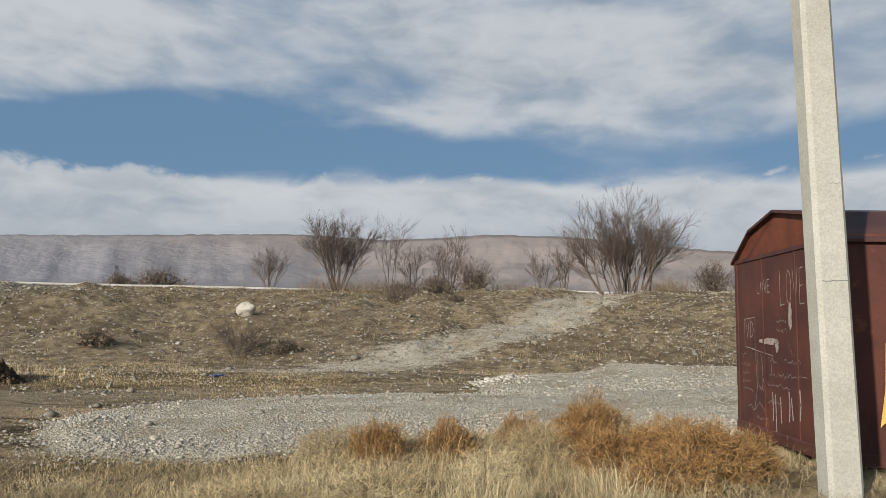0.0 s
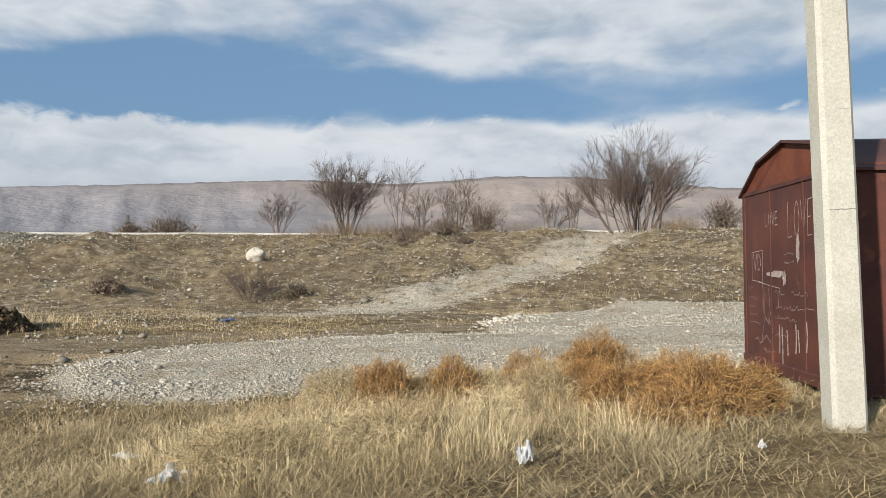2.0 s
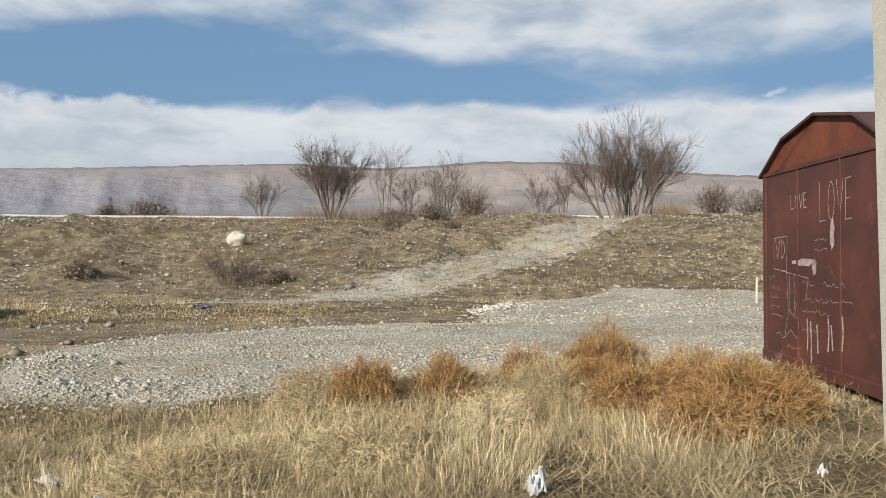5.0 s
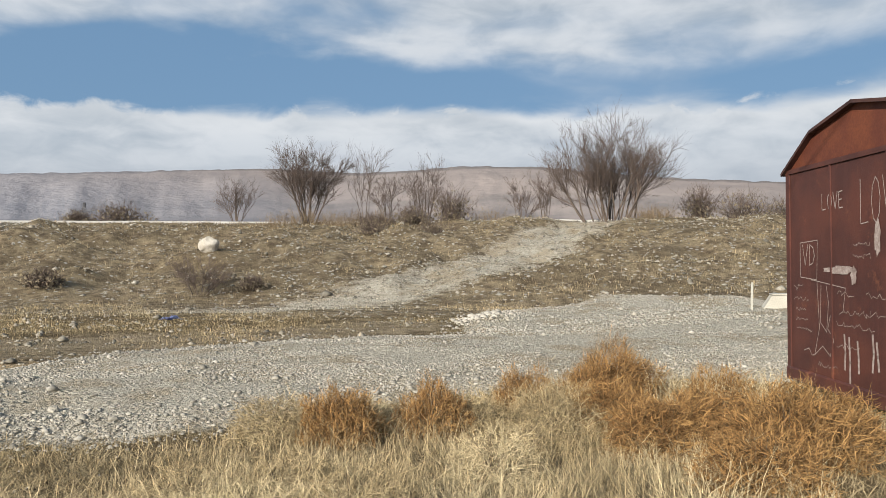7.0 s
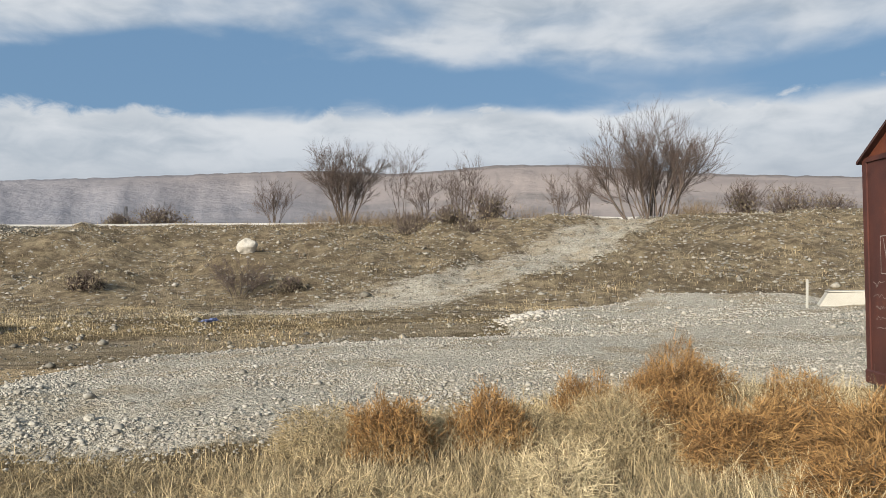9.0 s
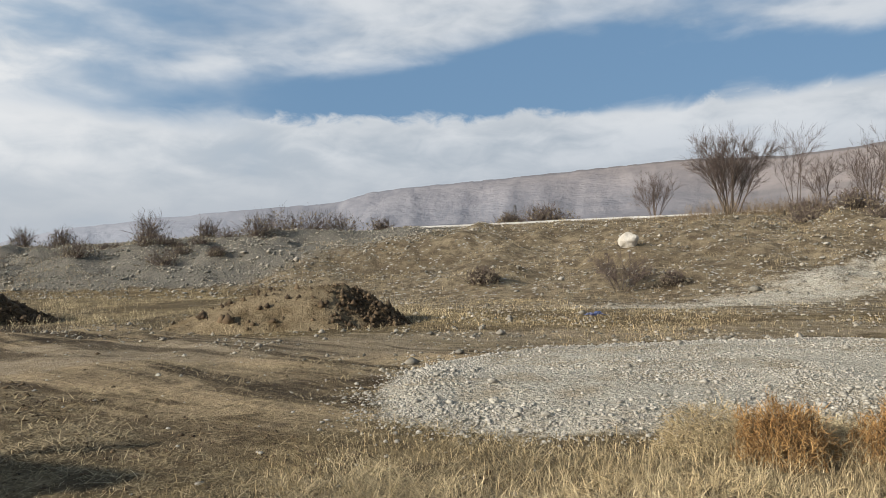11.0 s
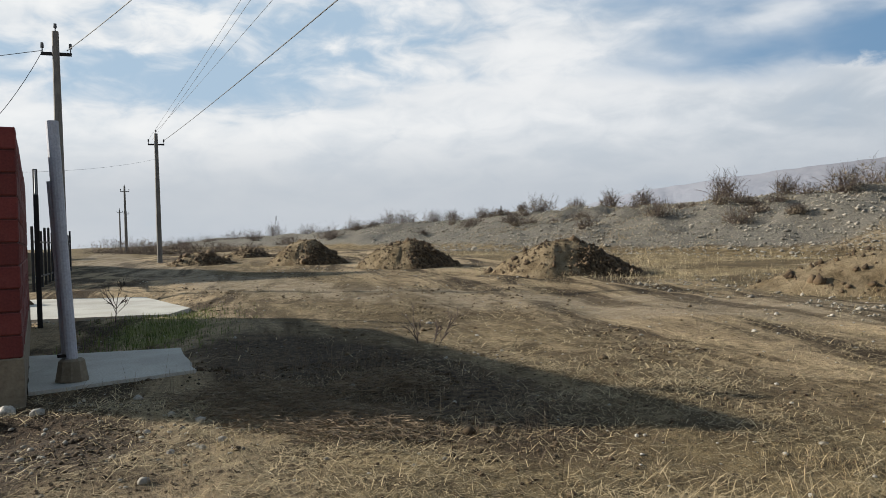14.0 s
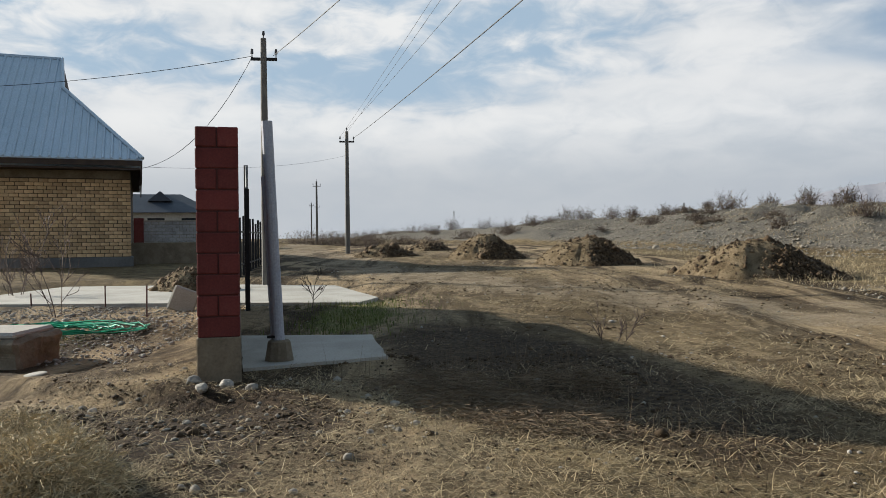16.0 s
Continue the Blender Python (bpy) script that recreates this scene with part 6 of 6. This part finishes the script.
crumpled("paper_scrap", "crumpled white paper standing in straw", -0.5, 4.5, 0.12, 0.1, 0.2, 1, "plastic")
crumpled("plastic_bag", "thin clear plastic bag caught in straw", -2.7, 4.0, 0.34, 0.26, 0.10, 2, "plastic")
crumpled("plastic_bag", "torn white plastic film on straw", -3.35, 4.55, 0.26, 0.16, 0.04, 3, "plastic")
crumpled("paper_scrap", "small white paper scrap on straw", 1.05, 4.9, 0.06, 0.06, 0.06, 4, "plastic")
crumpled("plastic_bag", "faded blue plastic scrap on the track", -9.0, 18.3, 0.6, 0.35, 0.14, 5, "blue_plastic")
crumpled("plastic_bag", "pale torn plastic sheet in straw", -1.75, 3.35, 0.3, 0.2, 0.06, 6, "plastic")


# ---------- culvert head and stake by the turning place ----------
def make_culvert():
    x, y = 5.9, 22.4
    th = thing("culvert_head", "pale concrete culvert headwall with a sloping wing", "culvert", pose(x, y, hz(x, y) - 0.1, 0, 0, -4))
    bm = bmesh.new()
    extruded(bm, [(-0.75, 0), (1.6, 0), (1.6, 0.42), (-0.5, 0.40)], 0.35, Matrix())
    part("headwall", bm, MAT["concrete"], th)
    part("coping", one_box(-0.5, 1.62, -0.03, 0.38, 0.415, 0.45, 0.01), MAT["concrete"], th)
    st = thing("marker_stake", "pale wooden marker stake in gravel", "stake", pose(4.75, 21.9, hz(4.75, 21.9) - 0.05, 2, 1, 0))
    part("stake", one_box(-0.028, 0.028, -0.018, 0.018, 0, 0.72, 0.004), MAT["pole_concrete"], st)
    part("stake_tip", one_box(-0.027, 0.027, -0.017, 0.017, 0.72, 0.75, 0.008), MAT["white_stone"], st)


make_culvert()


# ---------- gate, fence, yard ----------
def make_gate():
    th = thing("metal_gate", "black sheet-metal gate leaf with an ornamental arched top, standing open", "gate", wall_m)
    part("panel", one_box(0.32, 0.37, 6.9, 8.25, 0.1, 2.15, 0.006), MAT["black_metal"], th)
    for y in (6.86, 8.2):
        part("gate_post", one_box(0.305, 0.385, y, y + 0.07, -0.1, 2.85 if y > 8 else 2.3, 0.006), MAT["black_metal"], th)
    for i in range(6):
        y = 7.0 + i * 0.22
        part("bar", one_box(0.335, 0.355, y, y + 0.02, 2.15, 2.25 + 0.55 * (i / 5) ** 0.6), MAT["black_metal"], th)
    bm = bmesh.new()
    tube(bm, [(0.345, 6.9 + 1.3 * t, 2.2 + 0.62 * math.sin(t * 1.57)) for t in np.linspace(0, 1, 9)], 0.02, 6)
    part("arch_rail", bm, MAT["black_metal"], th)


make_gate()


def make_fence():
    a, b = Vector((-24.0, -5.2, 0)), Vector((-36.0, -7.1, 0))
    d = (b - a)
    th = thing("metal_fence", "black metal picket fence along the track", "fence", Matrix.Translation((a.x, a.y, hz(a.x, a.y))) @ Matrix.Rotation(math.atan2(d.y, d.x), 4, "Z"))
    L = d.length
    me = brick_mesh("post", 0.07, 0.07, 1.9, MAT["black_metal"], 0.006)
    for i in range(13):
        part_mesh("post", me, th, "", pose(L * i / 12, 0, 0.85 + 0.1 * math.sin(i * 2.2), 0, 2 * math.sin(i * 1.7), 0))
    for z in (0.35, 1.35):
        part("rail", one_box(0, L, -0.02, 0.02, z, z + 0.05), MAT["black_metal"], th)


make_fence()


def make_low_wall():
    th = thing("low_wall", "weathered low concrete ledge in the yard", "wall", pose(-9.55, -3.66, hz(-9.6, -4) - 0.1, 0, 0, 0))
    bm = one_box(-0.75, 0.25, -3.4, 0.0, 0, 0.47, 0.05)
    bmesh.ops.subdivide_edges(bm, edges=bm.edges[:], cuts=12, use_grid_fill=True)
    for v in bm.verts:
        q = v.co * 3.0
        v.co += Vector((noise.noise(q), noise.noise(q + Vector((9, 0, 0))), 0.6 * noise.noise(q + Vector((0, 9, 0))))) * 0.05
        v.co += Vector((noise.noise(q * 4), noise.noise(q * 4 + Vector((9, 0, 0))), noise.noise(q * 4 + Vector((0, 9, 0))))) * 0.018
    part("ledge", bm, MAT["old_concrete"], th)
    part("top_slab", one_box(-0.72, 0.16, -3.38, -0.08, 0.44, 0.525, 0.03), MAT["concrete"], th, "pale worn concrete top")
    st = tagged(new("lid", bpy.data.meshes.new("lid")), "flat pale round lid on bare soil", "lid")
    bm = bmesh.new()
    tube(bm, [(0, 0, 0), (0, 0, 0.012), (0, 0, 0.02)], [0.12, 0.12, 0.10], 18)
    bm.to_mesh(st.data)
    bm.free()
    st.data.materials.append(MAT["concrete"])
    st.matrix_world = pose(-8.9, -3.25, hz(-8.9, -3.25) + 0.01, 6, 3, 0)


make_low_wall()
slab = thing("leaning_slab", "broken pale concrete slab leaning by the driveway", "slab", pose(-15.2, -3.95, hz(-15.2, -3.95) - 0.02, 0, 22, 105))
part("slab_body", one_box(-0.24, 0.24, -0.07, 0.07, 0, 0.46, 0.03), MAT["concrete"], slab)


def make_net():
    rng = random.Random(9)
    th = thing("plastic_net", "heap of bright green plastic netting on soil", "netting", pose(-12.2, -4.5, hz(-12.2, -4.5)))
    st = Sticks()
    for k in range(22):
        r, p = rng.uniform(0.35, 1.15), rng.uniform(0, 6.28)
        pts = [Vector((math.cos(p + t) * r * 0.7 + rng.gauss(0, 0.03), math.sin(p + t) * r + rng.gauss(0, 0.03), 0.03 + 0.06 * abs(math.sin(t * 1.5 + k)) * rng.random())) for t in np.linspace(0, rng.uniform(2, 5), 12)]
        st.add(pts, [0.012] * 12)
    part_mesh("strand_tangle", st.mesh("strand_tangle", MAT["green_plastic"]), th)["kind"] = "stuff"


make_net()
bare_tree("sapling", "thin bare sapling beside the driveway", -15.0, -1.4, 0.85, 0.12, 1, 31, 0.018, 0.5)
bare_tree("sapling", "thin bare sapling in the yard", -14.0, -5.6, 1.5, 0.4, 3, 32, 0.016, 0.6)
bare_tree("sapling", "thin bare sapling by the house plinth", -19.0, -9.2, 1.3, 0.6, 5, 33, 0.016, 0.6)
bare_tree("dead_weed", "tall dry weed stalk beside the track", -10.6, 3.1, 0.5, 0.5, 3, 34, 0.005, 0.35)
for i, (x, y) in enumerate(((-14.3, -4.2), (-16.25, -5.8), (-15.9, -7.1))):
    st = thing("rebar_stake", "rusty rebar stake at the driveway edge", "stake", pose(x, y, 0.0, 0, 3 * i - 2, 0), "rebar stakes")
    bm = bmesh.new()
    tube(bm, [(0, 0, 0), (0, 0, 0.6 - 0.12 * i)], 0.014, 6)
    part("bar", bm, MAT["rust"], st)


# ---------- brick house ----------
def make_house():
    x0, y0, y1, xb = -19.9, -6.78, -10.6, -28.5
    th = thing("brick_house", "yellow brick house with a blue-grey ribbed metal roof", "house", Matrix.Translation((0.48, -0.69, -0.834)) @ Matrix.Scale(1.6, 4) @ Matrix.Translation((x0, y0, 0)) @ Matrix.Rotation(radians(22), 4, "Z") @ Matrix.Translation((-x0, -y0, 0)))
    wall = part("wall", one_box(xb, x0 - 0.014, y1, y0 - 0.012, 0.1, 3.12), MAT["brick_mortar"], th, "yellow brick wall")
    part("plinth", one_box(xb - 0.05, x0 + 0.06, y1, y0 + 0.05, -0.2, 0.98, 0.01), MAT["plinth"], th, "dark grey rendered plinth")
    E, K, R = Vector((-19.35, -6.49, 3.34)), Vector((-22.52, -8.45, 5.50)), Vector((-24.2, -8.60, 6.64))
    far = -11.3
    mir = lambda v: Vector((-48.4 - v.x, v.y, v.z))
    pt = [E, K, R, Vector((R.x, far, R.z)), Vector((E.x, far, E.z)), mir(E), mir(K), Vector((mir(E).x, far, E.z))]
    roof = None
    for name, idx in (("roof", (0, 1, 2, 3, 4)), ("roof_back", (7, 3, 2, 6, 5)), ("hip", (5, 6, 1, 0))):
        bm = bmesh.new()
        a = [bm.verts.new(pt[i]) for i in idx]
        b = [bm.verts.new(pt[i] - Vector((0, 0, 0.03))) for i in idx]
        bm.faces.new(a)
        bm.faces.new(b[::-1])
        for i in range(len(a)):
            bm.faces.new((a[i], b[i], b[(i + 1) % len(a)], a[(i + 1) % len(a)]))
        bmesh.ops.recalc_face_normals(bm, faces=bm.faces)
        o = part(name, bm, MAT["blue_metal"], th)
        roof = roof or o
    bm = bmesh.new()
    a = [bm.verts.new(v) for v in (K, R, mir(K))]
    b = [bm.verts.new(v - Vector((0, 0.05, 0))) for v in (K, R, mir(K))]
    bm.faces.new(a)
    bm.faces.new(b[::-1])
    part("gablet", bm, MAT["dark_wood"], th)
    # ribs of the sheeting, cut off at the hip
    slope = (R.z - E.z) / (R.x - E.x)
    y = E.y - 0.12
    while y > far:
        if y > K.y:
            t = (E.y - y) / (E.y - K.y)
            xe = E.x + (K.x - E.x) * t
        elif y > R.y:
            t = (K.y - y) / (K.y - R.y)
            xe = K.x + (R.x - K.x) * t
        else:
            xe = R.x
        bm = bmesh.new()
        prof = [(-0.035, 0.004), (-0.015, 0.034), (0.015, 0.034), (0.035, 0.004)]
        a = [bm.verts.new((E.x + 0.01, y + p, E.z + q)) for p, q in prof]
        b = [bm.verts.new((xe, y + p, E.z + (xe - E.x) * slope + q)) for p, q in prof]
        for i in range(3):
            bm.faces.new((a[i], a[i + 1], b[i + 1], b[i]))
        bm.faces.new(a)
        bmesh.ops.recalc_face_normals(bm, faces=bm.faces)
        part("rib", bm, MAT["blue_metal"], roof)
        y -= 0.19
    for p, q in ((E, K), (K, R)):
        bm = bmesh.new()
        tube(bm, [p + Vector((0, 0, 0.02)), q + Vector((0, 0, 0.02))], 0.05, 6)
        part("ridge_cap", bm, MAT["blue_metal"], th)
    bm = bmesh.new()
    tube(bm, [R, Vector((R.x, far, R.z))], 0.06, 6)
    part("ridge_cap", bm, MAT["blue_metal"], th)
    part("fascia", one_box(E.x - 0.05, E.x - 0.012, far, E.y - 0.01, E.z - 0.16, E.z - 0.035), MAT["dark_wood"], th)
    part("side_fascia", one_box(-29.0, E.x - 0.03, E.y - 0.05, E.y - 0.015, E.z - 0.42, E.z - 0.035), MAT["dark_wood"], th)
    part("soffit", one_box(-29.0, E.x - 0.06, far, E.y - 0.06, 3.09, 3.13), MAT["dark_wood"], th)
    part("lintel_band", one_box(xb, x0 + 0.004, y1, y0 + 0.002, 2.9, 3.085), MAT["old_concrete"], th, "grey-brown concrete band under the eaves")
    # bricks: the stretch by the corner one by one, the rest joined
    full, half = brick_mesh("brick", 0.10, 0.19, 0.077, MAT["brick"], 0.006), brick_mesh("brick", 0.10, 0.088, 0.077, MAT["brick"], 0.006)
    rng = random.Random(6)
    rest_v, rest_f = [], []
    for c in range(21):
        z, y, first = 1.025 + c * 0.0905, y0, True
        while y > y1 + 0.3:
            ln = 0.088 if (first and c % 2) else 0.19
            first = False
            yy = y - ln / 2
            dx = rng.uniform(-0.010, 0.010)
            if y > -9.3:
                part_mesh("brick", half if ln < 0.12 else full, wall, "", pose(x0 - 0.05 + dx, yy, z, 0, 0, rng.uniform(-1.6, 1.6)))
            else:
                b = len(rest_v)
                for sx in (-0.05, 0.05):
                    for sy in (-ln / 2, ln / 2):
                        for sz in (-0.038, 0.038):
                            rest_v.append((x0 - 0.05 + dx + sx, yy + sy, z + sz))
                rest_f += [(b + 4, b + 6, b + 7, b + 5), (b, b + 1, b + 3, b + 2), (b + 1, b + 5, b + 7, b + 3), (b, b + 2, b + 6, b + 4), (b + 2, b + 3, b + 7, b + 6), (b, b + 4, b + 5, b + 1)]
            y -= ln + rng.uniform(0.008, 0.02)
    ob = new("brickwork", mesh_from("brickwork", rest_v, rest_f, MAT["brick"]))
    ob.parent = wall
    ob["kind"] = "stuff"


def make_far_house():
    x, y = -58.0, -20.5
    th = thing("far_house", "cream plastered house with a dark slate-blue hipped roof", "house", pose(x, y, 0, 0, 0, 15))
    part("wall", one_box(-5, 0, -6.5, 3.6, 0.3, 3.5), MAT["plaster"], th)
    bm = bmesh.new()
    v = [bm.verts.new(p) for p in ((0.6, 4.2, 3.4), (0.6, -7.1, 3.4), (-5.6, -7.1, 3.4), (-5.6, 4.2, 3.4), (-2.5, 1.4, 4.9), (-2.5, -4.3, 4.9))]
    for f in ((0, 1, 5, 4), (1, 2, 5), (2, 3, 4, 5), (3, 0, 4), (3, 2, 1, 0)):
        bm.faces.new([v[i] for i in f])
    bmesh.ops.recalc_face_normals(bm, faces=bm.faces)
    roof = part("roof", bm, MAT["slate"], th)
    bm = bmesh.new()
    v = [bm.verts.new(p) for p in ((-0.9, 0.9, 4.3), (-0.9, -0.9, 4.3), (-0.9, 0, 5.05), (-2.6, 0, 5.05), (-2.6, 0.9, 4.3), (-2.6, -0.9, 4.3))]
    for f in ((0, 1, 2), (0, 2, 3, 4), (1, 5, 3, 2)):
        bm.faces.new([v[i] for i in f])
    part("dormer", bm, MAT["slate"], roof)
    for wy in (-0.2, 2.2, -3.4):
        w = part("window", one_box(-0.06, 0.04, wy - 0.7, wy + 0.7, 2.0, 3.1), MAT["plaster"], th)
        part("pane", one_box(0.03, 0.06, wy - 0.6, wy + 0.6, 2.1, 3.0), MAT["glass_dark"], w)
    fx, fy = -47.5, -17.6
    fn = thing("block_fence", "grey concrete block fence with a dark red post", "wall", pose(fx, fy, hz(fx, fy) - 0.1, 0, 0, 14))
    part("core", one_box(-0.09, 0.09, -8, 3.6, 0, 2.0), MAT["old_concrete"], fn)
    vs, fs = [], []
    for c in range(10):
        yy = -8 + (0.2 if c % 2 else 0.0)
        while yy < 3.4:
            b = len(vs)
            for sx in (-0.1, 0.1):
                for sy in (0.008, 0.392):
                    for sz in (0.008, 0.192):
                        vs.append((sx, yy + sy, c * 0.2 + sz))
            fs += [(b + 4, b + 6, b + 7, b + 5), (b, b + 1, b + 3, b + 2), (b + 1, b + 5, b + 7, b + 3), (b, b + 2, b + 6, b + 4), (b + 2, b + 3, b + 7, b + 6), (b, b + 4, b + 5, b + 1)]
            yy += 0.4
    ob = new("blockwork", mesh_from("blockwork", vs, fs, MAT["grey_block"]))
    ob.parent = fn
    ob["kind"] = "stuff"
    part("post", one_box(-0.2, 0.22, -0.4, 0.15, -0.1, 2.2), MAT["red_block"], fn, "dark red painted post")
    part("coping", one_box(-0.14, 0.14, -8, 3.6, 2.0, 2.06), MAT["concrete"], fn)
    lw = thing("yard_wall", "low grey concrete wall behind the yard", "wall", pose(-33, -11.6, hz(-33, -11.6) - 0.1, 0, 0, 14))
    part("wall_body", one_box(-0.1, 0.1, -0.6, 4.6, 0, 1.0, 0.02), MAT["old_concrete"], lw)


make_house()
make_far_house()
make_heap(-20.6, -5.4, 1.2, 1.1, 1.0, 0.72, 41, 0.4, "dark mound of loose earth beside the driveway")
make_block_wall()
